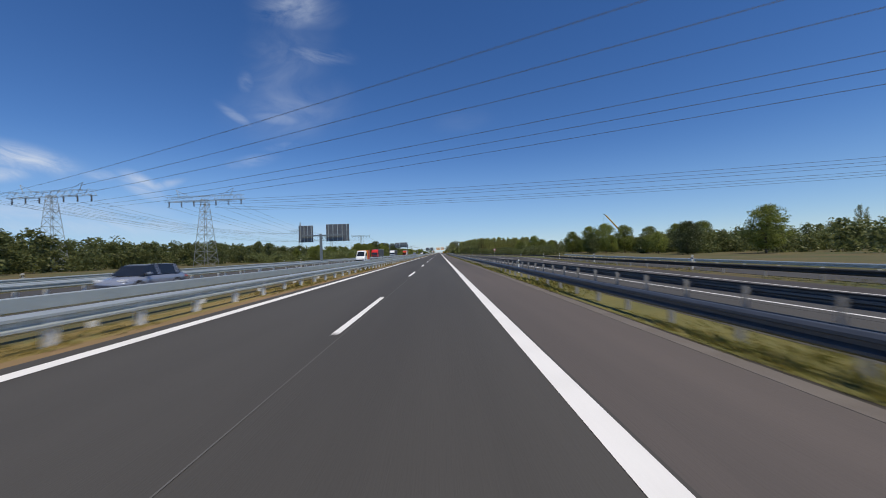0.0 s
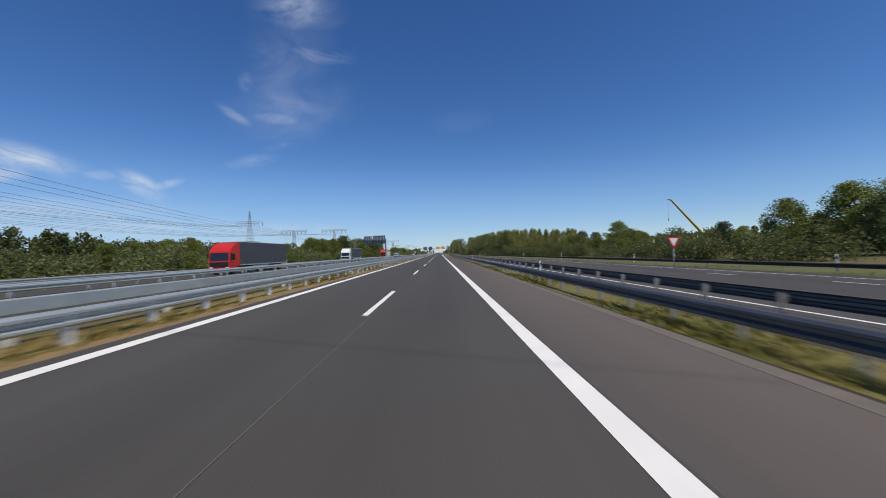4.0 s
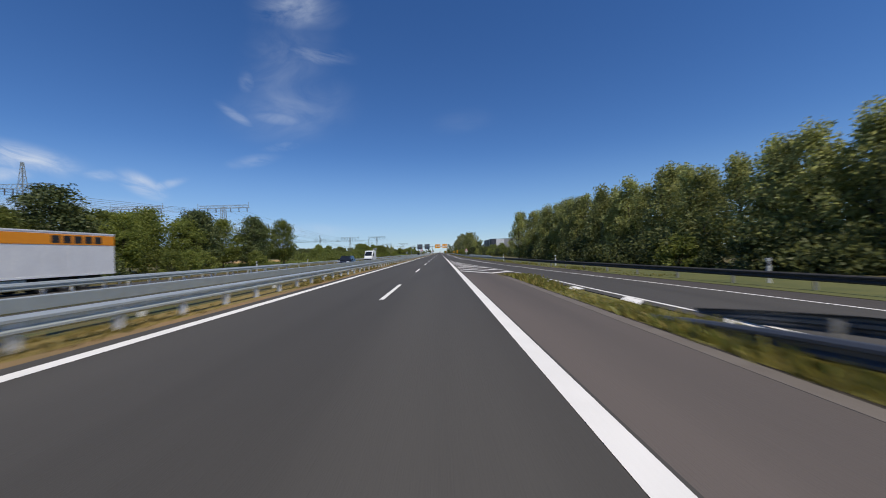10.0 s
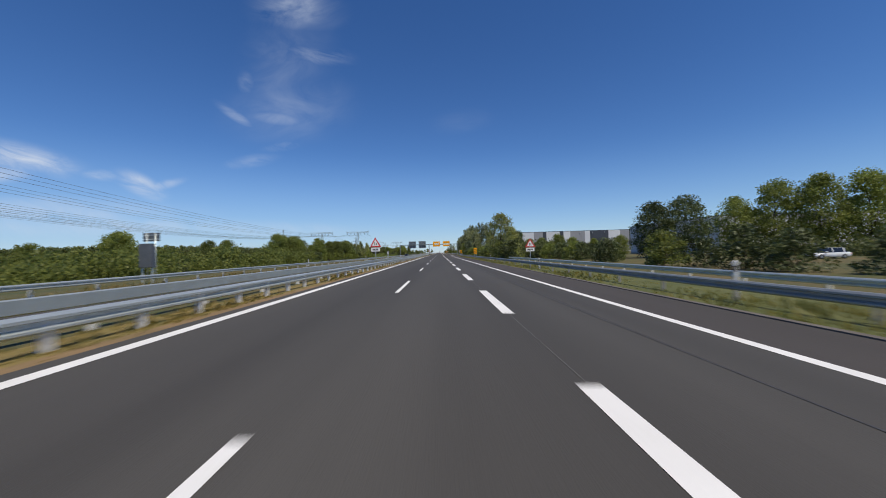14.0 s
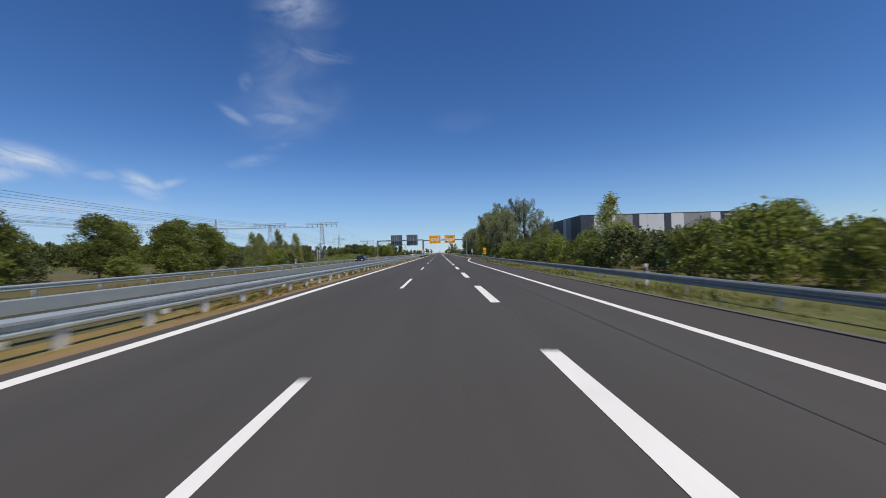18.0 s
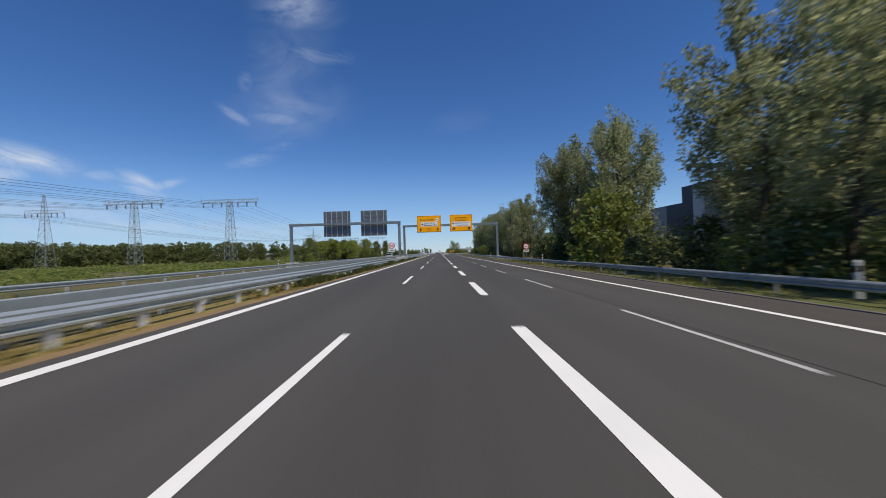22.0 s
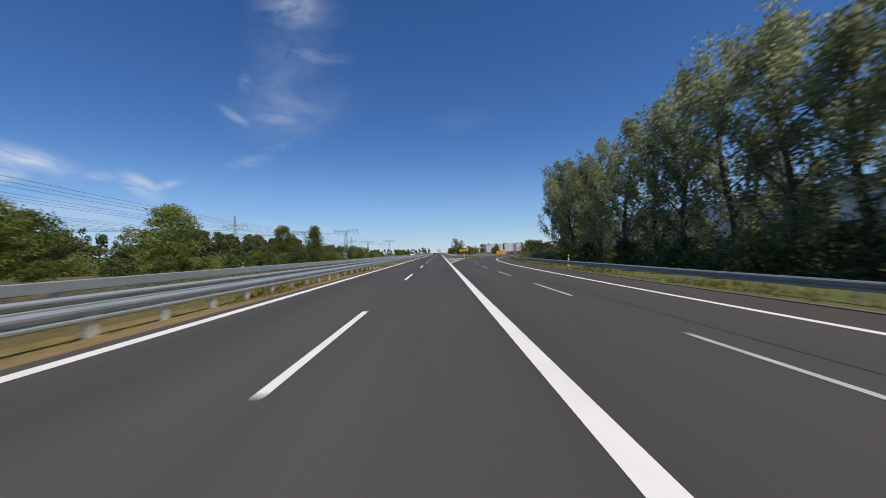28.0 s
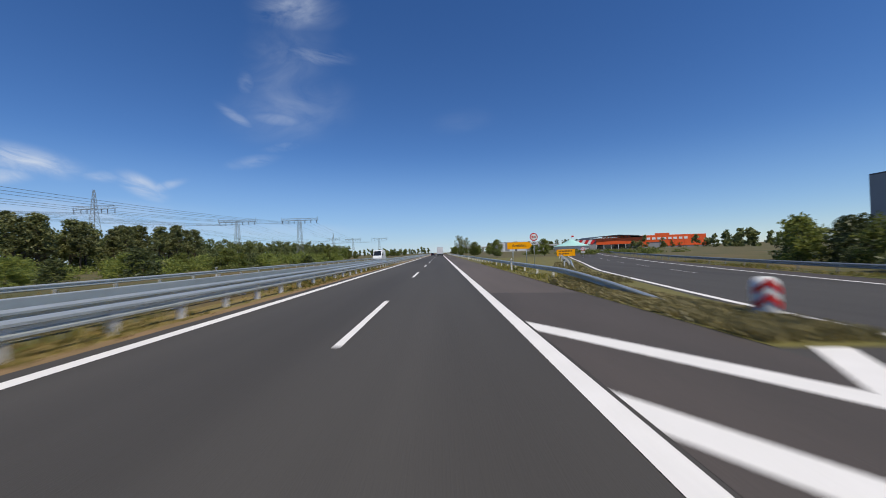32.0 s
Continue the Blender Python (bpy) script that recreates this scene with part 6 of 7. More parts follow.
# ---------------------------------------------------------------- halls beyond the trees
def hall(label, x0, x1, y0, y1, h, front, side, z=-0.9, step=5.6):
    """A flat-roofed hall with upright cladding panels in several greys; front and side give the order of the shades."""
    b = thing("warehouse", label, "building", ((x0 + x1) / 2, (y0 + y1) / 2, z))
    ox, oy = (x0 + x1) / 2, (y0 + y1) / 2
    bm = bmesh.new()
    box(bm, x0 - ox + 0.12, x1 - ox - 0.12, y0 - oy + 0.12, y1 - oy - 0.12, 0, h - 0.05)
    part("core", bm, M["clad_mid"], b)

    def run(order, length):
        pos, k = 0.0, 0
        while pos < length - 0.2:
            shade, w = order[k % len(order)]
            w = min(w, length - pos)
            yield pos, w, shade
            pos, k = pos + w, k + 1
    for pos, w, shade in run(front, x1 - x0):
        a = x0 - ox + pos
        n = max(1, int(w / 2.2))
        bar_row("panel", [(a + w * j / n + 0.015, a + w * (j + 1) / n - 0.015, y0 - oy, y0 - oy + 0.1, 0, h) for j in range(n)], M[shade], b)
    for pos, w, shade in run(side, y1 - y0):
        a = y0 - oy + pos + 0.11
        n = max(1, int(w / 2.2))
        bar_row("panel", [(x0 - ox, x0 - ox + 0.1, a + w * j / n + 0.015, a + w * (j + 1) / n - 0.015, 0, h) for j in range(n)], M[shade], b)
    bm = bmesh.new()
    box(bm, x0 - ox - 0.05, x1 - ox + 0.05, y0 - oy - 0.05, y1 - oy + 0.05, h, h + 0.22, 0.02)
    part("roof", bm, M["clad_dark"], b)
    bm = bmesh.new()
    box(bm, x0 - ox - 0.08, x1 - ox + 0.05, y0 - oy - 0.08, y0 - oy - 0.01, 0, 0.7)
    box(bm, x0 - ox - 0.08, x0 - ox - 0.01, y0 - oy, y1 - oy, 0, 0.7)
    part("plinth", bm, M["concrete"], b)
    for k in range(3):
        xx = x0 - ox + (x1 - x0) * (0.52 + 0.1 * k)
        bm = bmesh.new()
        box(bm, xx, xx + 0.5, y0 - oy - 0.55, y0 - oy - 0.1, h - 1.1, h - 0.85, 0.03)
        tube(bm, (xx + 0.25, y0 - oy - 0.3, h - 1.1), (xx + 0.25, y0 - oy - 0.02, h - 1.5), 0.05, n=6)
        part("floodlight", bm, M["clad_light"], b)
    return b


L_, G_, D_ = "clad_light", "clad_mid", "clad_dark"
hall("large flat-roofed warehouse with white, grey and dark cladding stripes", 48.5, 125, 597, 652, 13.2,
     ((D_, 4.4), (L_, 7.2), (G_, 5.6), (D_, 2.2), (L_, 8.2), (D_, 2.4), (L_, 4.2), (G_, 9.0), (L_, 3.2), (D_, 7)), ((D_, 9), (G_, 5), (L_, 3), (D_, 12), (G_, 6)))
hall("dark-clad warehouse behind the poplars", 61, 125, 655, 707, 12.4, ((D_, 20), (L_, 9)), ((D_, 22), (G_, 6), (D_, 30)))
hall("long warehouse with grey and dark cladding", 74, 150, 752, 908, 13.0,
     ((L_, 7), (G_, 9), (L_, 5), (D_, 5), (L_, 8)), ((L_, 16), (D_, 6), (L_, 18), (D_, 7), (L_, 20), (G_, 5), (D_, 7), (L_, 24), (D_, 4), (L_, 9.6), (D_, 3.5), (L_, 6.7), (D_, 5.3), (L_, 8.7), (D_, 9.3), (G_, 6)))
hall("low white hall among trees", 72, 115, 462, 505, 9.6, ((L_, 20), (G_, 8)), ((L_, 30), (G_, 9)))
hall("distant pale hall beyond the fields", 92, 171, 1447, 1490, 15, ((L_, 16), (G_, 7), (L_, 9), (D_, 3)), ((L_, 20), (G_, 9)))

# garden and building store with an orange front
store = thing("store_building", "building store with an orange front, glass gable and pitched roof", "building", (204, 1230, -0.9))
store.scale = (1.65, 1.5, 1.42)
bm = bmesh.new()
box(bm, -28, 46, 0, 50, 0, 8.2)
part("core", bm, M["clad_mid"], store)
for k in range(9):
    bm = bmesh.new()
    a = 4 + 4.65 * k
    box(bm, a + 0.03, a + 4.62, -0.25, -0.02, 1.2 + (3.0 if k in (1, 2) else 0), 9.3 + (1.4 if k in (2, 3) else 0), 0.03)
    part("orange_panel", bm, M["orange"], store, "bright orange wall panel")
bm = bmesh.new()
prism(bm, [(-26, 8.3), (-22, 9.6), (-10, 10.5), (2, 9.6), (6, 8.3), (2, 9.2), (-10, 10.0), (-22, 9.2)], -2, 30)
part("roof", bm, M["clad_dark"], store)
bm = bmesh.new()
box(bm, -24, 4, -0.3, -0.05, 0.3, 3.4)
part("glass_front", bm, M["glass"], store)
for k in range(7):
    bm = bmesh.new()
    box(bm, -24 + 4.6 * k, -23.7 + 4.6 * k, -0.42, -0.28, 0.3, 3.4)
    part("mullion", bm, M["clad_light"], store)
for k in range(6):
    bm = bmesh.new()
    box(bm, -24 + 4.66 * k + 0.03, -24 + 4.66 * (k + 1) - 0.03, -0.34, -0.06, 3.5, 8.2, 0.03)
    part("orange_panel", bm, M["orange"], store, "bright orange wall panel")
bar_row("logo_bar", [(-20 + 2.3 * k, -18.6 + 2.3 * k, -0.7, -0.45, 8.4, 9.5) for k in range(8)], M["orange"], store)
bar_row("logo_bar", [(8 + 3.4 * k, 10.2 + 3.4 * k, -0.45, -0.28, 6.0, 7.6) for k in range(8)], M["white"], store)
for k in range(6):
    bm = bmesh.new()
    prism(bm, [(-39 + 2 * k, 4.0), (-37.2 + 2 * k, 4.0), (-35.4 + 2 * k, 7.2), (-37.2 + 2 * k, 7.2)], -3.2, -2.9)
    part("awning_stripe", bm, M["red"] if k % 2 else M["white"], store, "slanting red and white stripe")

tent = thing("tent", "mint-green and white big tent with a pointed top and a flag", "tent", (126, 1194, -0.9))
tent.scale = (1.3, 1.3, 1.3)
bm = bmesh.new()
n = 16
for k in range(n):
    a, b = k * math.tau / n, (k + 1) * math.tau / n
    rim = [(13 * math.cos(t), 13 * math.sin(t), 3.4) for t in (a, b)]
    mid = [(6 * math.cos(t), 6 * math.sin(t), 5.6) for t in (a, b)]
    top = (0, 0, 8.6)
    vs = [bm.verts.new(p) for p in (*rim, *mid[::-1])]
    bm.faces.new(vs)
    bm.faces.new([bm.verts.new(p) for p in (*mid, top)])
part("canopy", bm, M["mint"], tent)
bm = bmesh.new()
tube(bm, (0, 0, 0), (0, 0, 3.6), 11.5, 12.6, 16, False)
part("side_wall", bm, M["white"], tent)
bm = bmesh.new()
tube(bm, (0, 0, 8.5), (0, 0, 11), 0.08, n=6)
part("flagpole", bm, M["zinc"], tent)
bm = bmesh.new()
box(bm, 0.08, 1.8, -0.02, 0.02, 9.9, 11)
part("flag", bm, M["red"], tent)

# a bridge far ahead beside the road
br = thing("bridge", "distant pale road bridge across the exit", "bridge", (150, 1500, -0.8))
bm = bmesh.new()
box(bm, -110, 110, -5, 5, 8.0, 9.4, 0.05)
part("deck", bm, M["concrete"], br)
bm = bmesh.new()
box(bm, -110, 110, -5.2, -5.0, 9.4, 10.4)
part("parapet", bm, M["clad_light"], br)
for k in range(8):
    bm = bmesh.new()
    box(bm, -100 + 28 * k, -98.4 + 28 * k, -3, 3, 0, 8.0)
    part("pier", bm, M["concrete"], br)

# crane jib and wind turbines on the horizon
cr = thing("mobile_crane", "yellow telescopic crane jib above the trees", "crane", (200, 372, -0.8))
bm = bmesh.new()
tube(bm, (0, 0, 3), (-29, 0, 35.5), 1.0, 0.55, 6)
part("jib", bm, M["crane"], cr)
bm = bmesh.new()
box(bm, -6, 6, -1.4, 1.4, 0.6, 3.2, 0.1)
part("carrier", bm, M["crane"], cr)
bm = bmesh.new()
tube(bm, (-29, 0, 35.5), (-31.5, 0, 36.2), 0.35, 0.2, 5)
part("jib_head", bm, M["black"], cr)
bm = bmesh.new()
tube(bm, (-31.2, 0, 36), (-31.2, 0, 22), 0.06, n=5)
part("hoist_rope", bm, M["cable"], cr)
bm = bmesh.new()
box(bm, -31.6, -30.8, -0.3, 0.3, 20.6, 22.1, 0.1)
part("hook_block", bm, M["crane"], cr)


def turbine(x, y, a):
    w = thing("wind_turbine", "distant white wind turbine with three blades", "wind turbine", (x, y, -0.6), "wind turbines")
    bm = bmesh.new()
    tube(bm, (0, 0, 0), (0, 0, 95), 2.2, 1.2, 10)
    part("tower", bm, M["clad_light"], w)
    for k in range(3):
        t = a + k * math.tau / 3
        bm = bmesh.new()
        tube(bm, (0, -3, 95), (38 * math.cos(t), -3, 95 + 38 * math.sin(t)), 1.3, 0.25, 6)
        part("blade", bm, M["clad_light"], w)


for x, y, a in ((-1900, 3150, 0.3), (-1780, 3050, 1.1), (-2100, 3000, 0.8), (-1500, 3350, 0.1)):
    turbine(x, y, a)

# ---------------------------------------------------------------- vehicles
def wheel(parent, x, y, r, w, sign):
    bm = bmesh.new()
    tube(bm, (x - w / 2, y, r), (x + w / 2, y, r), r, n=20)
    tyre = part("wheel", bm, M["rubber"], parent, smooth=False)
    bm = bmesh.new()
    tube(bm, (x + sign * (w / 2 - 0.01), y, r), (x + sign * (w / 2 + 0.012), y, r), r * 0.64, r * 0.55, 16)
    part("rim", bm, M["rim"], tyre)


def shell(bm, stations, half, tuck=0.0):
    """A body skinned over cross sections: each station is y, z low, z high, and a width share."""
    rings = []
    for y, z0, z1, k in stations:
        w = half * k
        pts = [(-w * 0.9, z0), (-w, z0 + 0.12), (-w, z0 + (z1 - z0) * 0.62), (-w * (0.96 - tuck), z1 - 0.08), (-w * (0.82 - tuck), z1),
               (w * (0.82 - tuck), z1), (w * (0.96 - tuck), z1 - 0.08), (w, z0 + (z1 - z0) * 0.62), (w, z0 + 0.12), (w * 0.9, z0)]
        rings.append([bm.verts.new((x, y, z)) for x, z in pts])
    n = len(rings[0])
    for a, b in zip(rings[:-1], rings[1:]):
        for k in range(n):
            bm.faces.new((a[k], a[(k + 1) % n], b[(k + 1) % n], b[k]))
    bm.faces.new(rings[0])
    bm.faces.new(rings[-1][::-1])


def cabin(bm, outline, half, lean):
    """A greenhouse: side outline in y and z, narrower towards the roof."""
    top = max(z for _, z in outline)
    low = min(z for _, z in outline)
    rows = []
    for s in (-1, 1):
        rows.append([bm.verts.new((s * (half - lean * (z - low) / (top - low)), y, z)) for y, z in outline])
    a, b = rows
    bm.faces.new(a[::-1])
    bm.faces.new(b)
    for k in range(len(a)):
        bm.faces.new((a[k], a[(k + 1) % len(a)], b[(k + 1) % len(b)], b[k]))


def car(label, x, y, lacquer, turn=180, length=4.4, height=1.45, kind="car"):
    """A passenger car that points along +y before it is turned."""
    c = thing(kind, label, kind, (x, y, road_z(x)), "vehicles")
    c.rotation_euler.z = radians(turn)
    L, H, half = length / 2, height, 0.9
    belt = H * (0.68 if H > 1.6 else 0.62)
    bm = bmesh.new()
    shell(bm, [(-L, 0.42, belt * 0.86, 0.86), (-L + 0.12, 0.28, belt * 0.98, 0.95), (-L * 0.5, 0.2, belt, 1), (L * 0.3, 0.2, belt, 1),
               (L * 0.55, 0.2, belt * 0.92, 0.99), (L - 0.25, 0.26, belt * 0.78, 0.93), (L, 0.36, belt * 0.64, 0.82)], half)
    part("body", bm, M[lacquer], c, smooth=True)
    tall = H > 1.6
    back = -L + (0.12 if tall else 0.5)
    roof = [(back, belt - 0.02), (back + 0.25, H - 0.06), (back + 0.6, H), (L * 0.12, H), (L * 0.28, H - 0.06), (L * (0.66 if tall else 0.55), belt - 0.04)]
    bm = bmesh.new()
    cabin(bm, roof, half - 0.03, 0.22)
    top = part("cabin", bm, M["glass"], c, "dark glass cabin")
    bm = bmesh.new()
    box(bm, -half + 0.26, half - 0.26, back + 0.35, L * 0.2, H - 0.035, H + 0.015, 0.01)
    part("roof", bm, M[lacquer], c)
    for s in (-1, 1):
        for yy in ((back + 0.3, back + 0.42), (-0.05, 0.03)):
            bm = bmesh.new()
            xa, xb = s * (half - 0.02), s * (half - 0.24)
            v = [bm.verts.new(p) for p in ((xa, yy[0], belt - 0.02), (xa, yy[1] + 0.03, belt - 0.02), (xb + s * 0.012, yy[1], H - 0.02), (xb + s * 0.012, yy[0], H - 0.02))]
            bm.faces.new(v)
            part("pillar", bm, M[lacquer], top)
        for yy in (-L * 0.6, L * 0.62):
            wheel(c, s * (half - 0.1), yy, 0.32, 0.21, s)
        bm = bmesh.new()
        box(bm, *sorted((s * 0.45, s * 0.80)), L - 0.22, L - 0.06, belt * 0.66, belt * 0.80, 0.02)
        part("headlight", bm, M["lamp_glass"], c)
        bm = bmesh.new()
        box(bm, *sorted((s * 0.55, s * 0.84)), -L - 0.01, -L + 0.1, belt * 0.66, belt * 0.84, 0.02)
        part("tail_light", bm, M["red"], c)
        bm = bmesh.new()
        box(bm, *sorted((s * 0.9, s * 1.08)), L * 0.34, L * 0.42, belt, belt + 0.14, 0.02)
        part("mirror", bm, M[lacquer], c)
    return c


def van(label, x, y, lacquer, turn=180, length=5.9, height=2.55):
    c = thing("van", label, "van", (x, y, road_z(x)), "vehicles")
    c.rotation_euler.z = radians(turn)
    L, H, half = length / 2, height, 1.0
    bm = bmesh.new()
    shell(bm, [(-L, 0.42, H - 0.05, 0.95), (-L + 0.1, 0.3, H, 1), (L * 0.15, 0.3, H, 1), (L * 0.38, 0.3, H - 0.12, 0.99), (L * 0.72, 0.3, 1.34, 0.97),
               (L - 0.15, 0.32, 1.05, 0.92), (L, 0.4, 0.85, 0.84)], half, 0.03)
    part("body", bm, M[lacquer], c, smooth=False)
    bm = bmesh.new()
    v = [bm.verts.new(p) for p in ((-0.82, L * 0.74, 1.36), (0.82, L * 0.74, 1.36), (0.72, L * 0.43, H - 0.25), (-0.72, L * 0.43, H - 0.25))]
    bm.faces.new(v)
    part("windscreen", bm, M["glass"], c)
    for s in (-1, 1):
        bm = bmesh.new()
        v = [bm.verts.new(p) for p in ((s * 1.008, L * 0.10, 1.32), (s * 1.004, L * 0.60, 1.32), (s * 0.995, L * 0.38, 2.05), (s * 1.004, L * 0.10, 2.1))]
        bm.faces.new(v)
        part("side_window", bm, M["glass"], c)
        for yy in (-L * 0.55, L * 0.66):
            wheel(c, s * 0.88, yy, 0.35, 0.22, s)
        bm = bmesh.new()
        box(bm, *sorted((s * 0.5, s * 0.86)), L - 0.2, L - 0.02, 0.74, 0.96, 0.02)
        part("headlight", bm, M["lamp_glass"], c)
        bm = bmesh.new()
        box(bm, *sorted((s * 1.0, s * 1.22)), L * 0.55, L * 0.62, 1.35, 1.7, 0.02)
        part("mirror", bm, M["black"], c)
    bm = bmesh.new()
    box(bm, -0.88, 0.88, L - 0.05, L + 0.06, 0.35, 0.62, 0.03)
    part("bumper", bm, M["black"], c)
    return c


def lorry(label, x, y, cab_paint, tarp, turn=180, stripe=False, front_at=True):
    """Tractor with a long curtain-sided trailer; y is the cab's front."""
    c = thing("lorry", label, "lorry", (x, y, road_z(x)), "vehicles")
    c.rotation_euler.z = radians(turn)
    bm = bmesh.new()
    side_prism(bm, [(-2.3, 0.95), (0.0, 0.55), (0.03, 1.5), (-0.12, 2.75), (-0.55, 3.3), (-1.6, 3.85), (-2.3, 3.85)], -1.24, 1.24)
    bmesh.ops.bevel(bm, geom=list(bm.edges), offset=0.06, segments=2, affect="EDGES")
    cab = part("cab", bm, M[cab_paint], c)
    bm = bmesh.new()
    v = [bm.verts.new(p) for p in ((-1.12, 0.045, 1.72), (1.12, 0.045, 1.72), (1.08, -0.085, 2.62), (-1.08, -0.085, 2.62))]
    bm.faces.new(v)
    part("windscreen", bm, M["glass"], cab)
    for s in (-1, 1):
        bm = bmesh.new()
        v = [bm.verts.new(p) for p in ((s * 1.247, -0.25, 1.75), (s * 1.247, -1.15, 1.75), (s * 1.247, -1.15, 2.5), (s * 1.247, -0.32, 2.5))]
        bm.faces.new(v)
        part("side_window", bm, M["glass"], cab)
        bm = bmesh.new()
        box(bm, *sorted((s * 1.27, s * 1.5)), -0.25, -0.1, 1.9, 2.6, 0.03)
        part("mirror", bm, M["black"], cab)
        bm = bmesh.new()
        box(bm, *sorted((s * 0.75, s * 1.15)), 0.0, 0.07, 0.72, 0.92, 0.02)
        part("headlight", bm, M["lamp_glass"], cab)
        for yy in (-1.1, -4.6, -11.2, -12.5, -13.8):
            wheel(c, s * 1.05, yy, 0.5, 0.32, s)
        bm = bmesh.new()
        box(bm, *sorted((s * 1.1, s * 1.22)), -10.2, -5.6, 0.45, 0.95, 0.02)
        part("side_guard", bm, M["zinc"], c)
    bm = bmesh.new()
    box(bm, -1.1, 1.1, 0.02, 0.09, 0.98, 1.5, 0.02)
    part("grille", bm, M["black"], cab)
    bm = bmesh.new()
    box(bm, -1.15, 1.15, -0.1, 0.1, 0.38, 0.7, 0.05)
    part("bumper", bm, M[cab_paint], cab)
    bm = bmesh.new()
    box(bm, -1.27, 1.27, -16.3, -2.75, 1.12, 4.0, 0.03)
    body = part("trailer_box", bm, M[tarp], c)
    bm = bmesh.new()
    for z0, z1 in ((1.0, 1.14), (3.93, 4.03)):
        box(bm, -1.29, 1.29, -16.32, -2.73, z0, z1, 0.01)
    part("edge_rail", bm, M["zinc"] if not stripe else M["lacquer_white"], body)
    for k in range(9):
        for s in (-1, 1):
            bm = bmesh.new()
            box(bm, *sorted((s * 1.272, s * 1.285)), -16.0 + 1.6 * k, -15.95 + 1.6 * k, 1.15, 3.9)
            part("curtain_strap", bm, M[tarp], body)
    if stripe:
        for s in (-1, 1):
            bm = bmesh.new()
            box(bm, *sorted((s * 1.276, s * 1.290)), -16.25, -2.8, 3.15, 3.85)
            part("stripe", bm, M["stripe"], body, "orange stripe")
            bar_row("logo_bar", [(*sorted((s * 1.292, s * 1.298)), -15.2 + 0.75 * k, -14.65 + 0.75 * k, 3.25, 3.75) for k in range(5)], M["black"], body)
        bm = bmesh.new()
        box(bm, -1.2, 1.2, -0.02, 0.06, 2.72, 3.0, 0.02)
        part("sun_visor", bm, M["stripe"], cab)
    bm = bmesh.new()
    box(bm, -0.5, 0.5, -16.0, -2.0, 0.75, 1.1)
    part("chassis", bm, M["black"], c)
    return c


car("blue-grey estate car on the opposite carriageway", -15.0, 21.5, "lacquer_blue", length=4.7)
delivery = van("white panel van with a yellow and red load box", -15.0, 82, "lacquer_white")
lorry("red lorry with a dark trailer on the far slip road", -24.3, 150, "lacquer_red", "tarp")
lorry("white lorry with a dark grey curtain trailer", -25.3, 212.5, "lacquer_white", "tarp")
van("silver-blue van passing below the gantry", -14.8, 249.5, "lacquer_blue", length=5.0, height=2.0)
lorry("red lorry with a white trailer and an orange stripe", -24.3, 277.0, "lacquer_red", "tarp_white", stripe=True)
for name_, y0_, y1_, paint_ in (("yellow_band", -0.75, -0.05, "stripe"), ("red_box", -2.97, -0.75, "lacquer_red")):
    bm = bmesh.new()
    box(bm, -1.03, 1.03, y0_, y1_, 0.62, 2.6, 0.02)
    part(name_, bm, M[paint_], delivery, "bright load box")
car("dark blue car on the opposite carriageway", -11.4, 318, "lacquer_dark")
van("white high-roofed van on the opposite carriageway", -15.0, 354.6, "lacquer_white", height=2.6)
car("dark blue car passing on the opposite carriageway", -15.0, 555, "lacquer_dark")
car("white minivan passing on the opposite carriageway", -15.0, 706, "lacquer_white", height=1.75, length=4.9)
car("silver car parked on a yard behind the trees", 54.5, 420, "lacquer_white", turn=80)
car("white car parked in the yard of the long warehouse", 45.5, 705, "lacquer_white", turn=75)
car("dark car parked in the yard of the long warehouse", 49.0, 705.5, "lacquer_dark", turn=80)
car("blue-grey car parked in the yard of the long warehouse", 50.5, 702.0, "lacquer_blue", turn=78)
car("dark car on the carriageway far ahead", -1.9, 1036, "lacquer_dark", turn=0)
van("white panel van passing on the opposite carriageway", -11.4, 927, "lacquer_white")
lorry("white box lorry far ahead on the carriageway", 1.8, 1026, "lacquer_white", "tarp_white", turn=0)

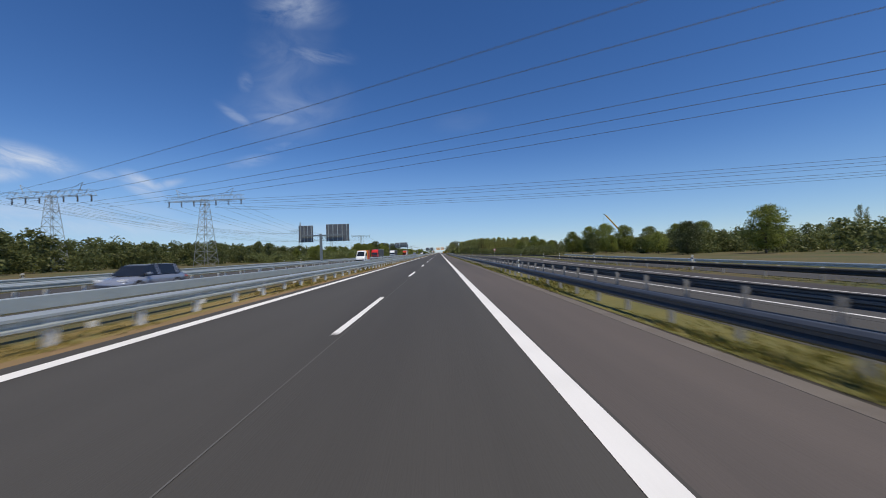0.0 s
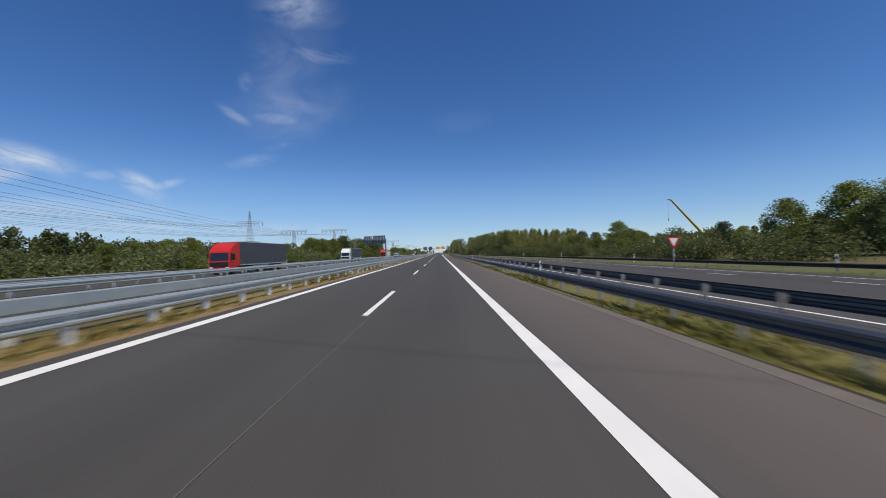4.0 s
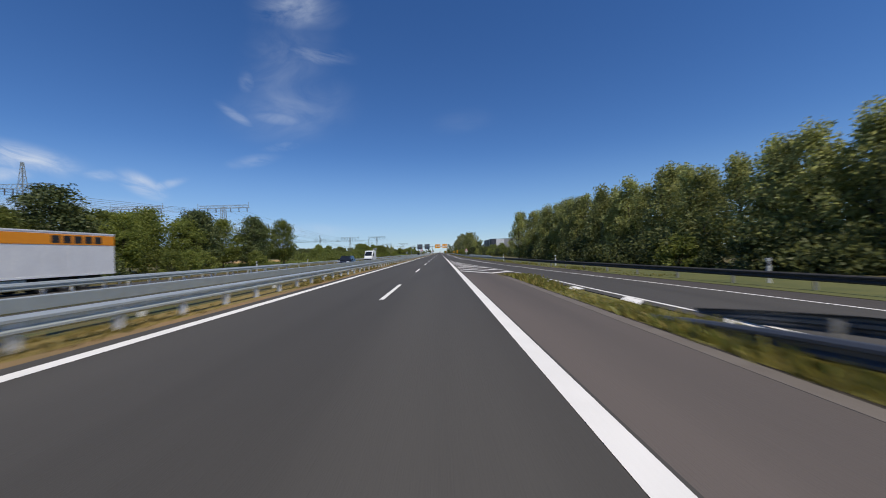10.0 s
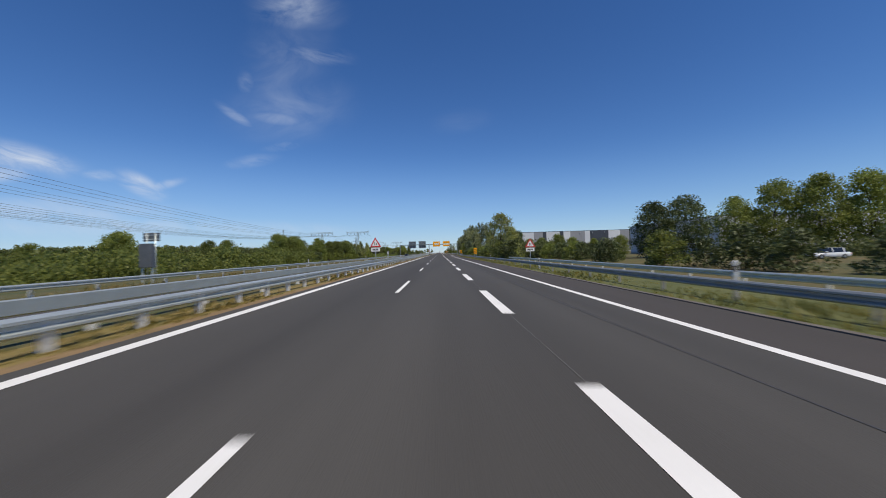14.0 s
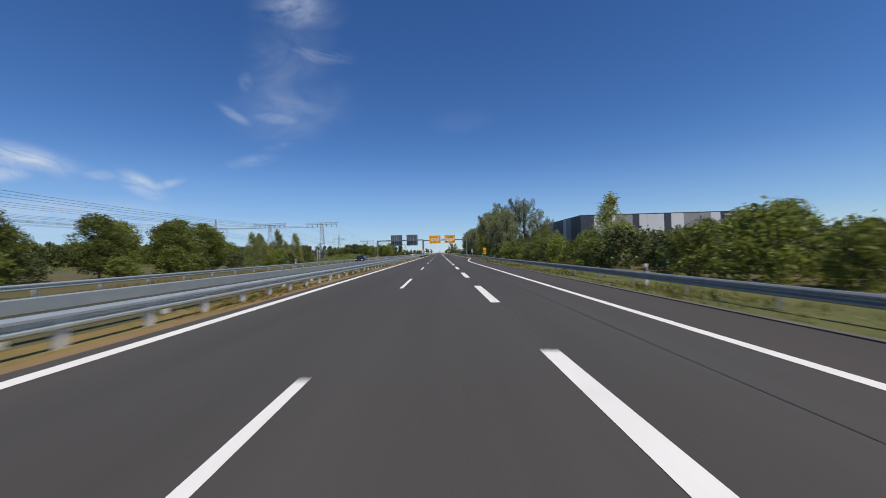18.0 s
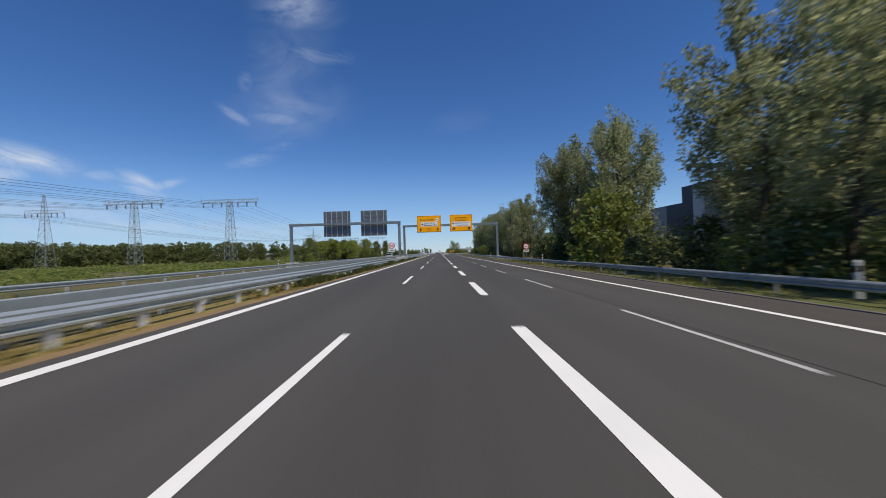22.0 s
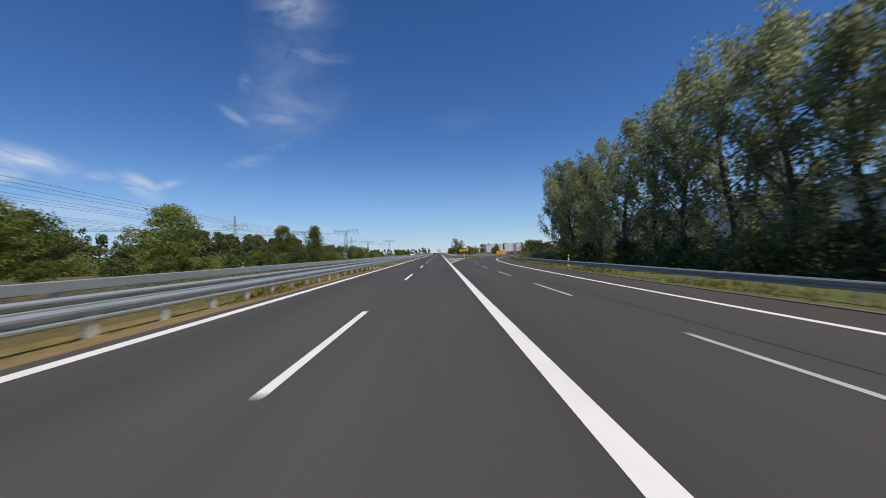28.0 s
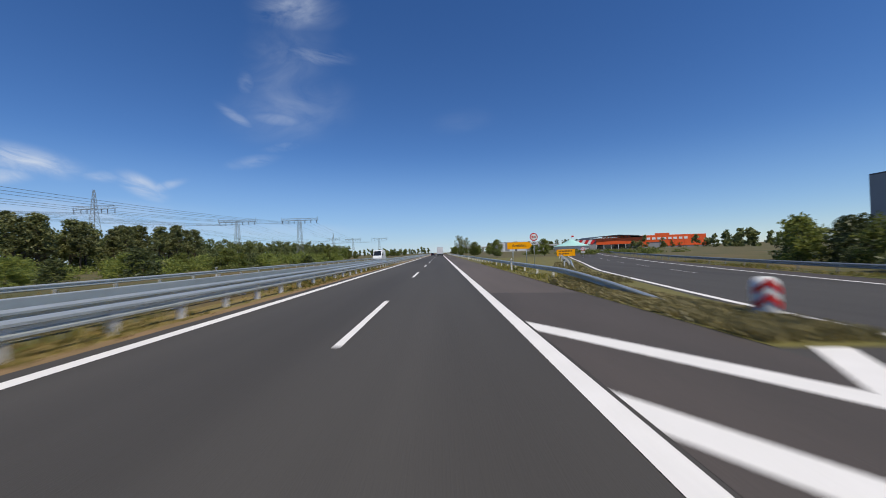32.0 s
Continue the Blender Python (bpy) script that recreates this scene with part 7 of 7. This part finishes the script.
# ---------------------------------------------------------------- grass on the verges
def grass(label, bands, count, material, seed, hmin, hmax, rise=None):
    rng = np.random.default_rng(seed)
    k = rng.integers(0, len(bands), count)
    t = rng.uniform(0, 1, count)
    y = np.array([bands[i][0] for i in k]) + t * np.array([bands[i][1] - bands[i][0] for i in k])
    s = rng.uniform(0, 1, count)
    x = np.array([bands[i][2](yy) for i, yy in zip(k, y)]) + s * np.array([bands[i][3] for i in k])
    z = np.interp(x, PROFILE_X, PROFILE_Z) - 0.09
    if rise:
        z = z + 0.09 + np.array([rise(a, b) for a, b in zip(x, y)])
    h, a = rng.uniform(hmin, hmax, count) * (0.7 + 0.3 * np.sin(y * 0.4)), rng.uniform(0, math.tau, count)
    w = rng.uniform(0.03, 0.07, count)
    bx, by = rng.normal(0, 0.09, count), rng.normal(0, 0.09, count)
    p = np.stack((x, y, z), 1)
    d = np.stack((np.cos(a) * w, np.sin(a) * w, 0 * w), 1)
    tip = np.stack((bx, by, h), 1)
    v = np.stack((p - d, p + d, p + d * 0.35 + tip, p - d * 0.35 + tip), 1).reshape(-1, 3)
    ob = new("grass", crown_mesh("grass", v, np.arange(4 * count).reshape(-1, 4), M[material]))
    tagged(ob, label, "grass", kind="stuff")


def edge(line, off):
    return lambda y: at_y(line, y) + off


FLAT = along([(-60, 0), (1900, 0)])
grass("dry straw-coloured grass on the median", [(-55, 900, edge(FLAT, -5.9), 1.5)], 80000, "blade", 1, 0.06, 0.20)
grass("short green grass between the dry tufts on the median", [(-55, 900, edge(FLAT, -5.8), 1.15)], 10000, "green_blade", 7, 0.06, 0.2)
grass("sparse green grass on the median", [(520, 900, edge(FLAT, -7.5), 2.9)], 15000, "green_blade", 2, 0.08, 0.34)
grass("green and yellow grass under the guard rails", [(-55, 282, edge(FLAT, 6.8), 1.9), (-55, 282, edge(FLAT, 6.8), 1.9), (-55, 282, edge(FLAT, 6.8), 1.9), (-55, 270, edge(OUTER, 2.7), 5)], 80000, "green_blade", 3, 0.05, 0.2)
grass("green grass strip outside the merging lane", [(290, 900, edge(OUTER, 2.8), 3.2)], 34000, "green_blade", 4, 0.08, 0.38)
grass("green grass on the exit nose", [(858, 900, edge(FLAT, 7.65), 2.6), (262, 293, edge(FLAT, 6.85), 1.2)], 8000, "green_blade", 5, 0.1, 0.45)
grass("dry grass outside the opposite road", [(-55, 900, edge(COLL_OUT, -3.5), 2.8)], 18000, "blade", 6, 0.1, 0.4)
grass("rank olive grass on the exit nose", [(853.6, 868, edge(FLAT, 7.65), 2.3), (853.6, 866, edge(FLAT, 7.65), 2.3), (866, 900, edge(EXIT, -4.2), 3.2)], 16000, "weed_olive", 8, 0.08, 0.30, mound)
grass("taller yellow grass at the feet of the guard rail", [(-55, 280, edge(FLAT, 6.95), 0.5)], 30000, "green_blade", 9, 0.10, 0.26)
grass("tufts of dry and green grass at the feet of the median rail", [(-55, 900, edge(FLAT, -5.1), 0.5)], 26000, "blade", 10, 0.06, 0.2)
grass("dark green weeds under the median rail near the gantries", [(600, 684, edge(FLAT, -5.1), 0.55)], 12000, "weed", 11, 0.2, 0.6)
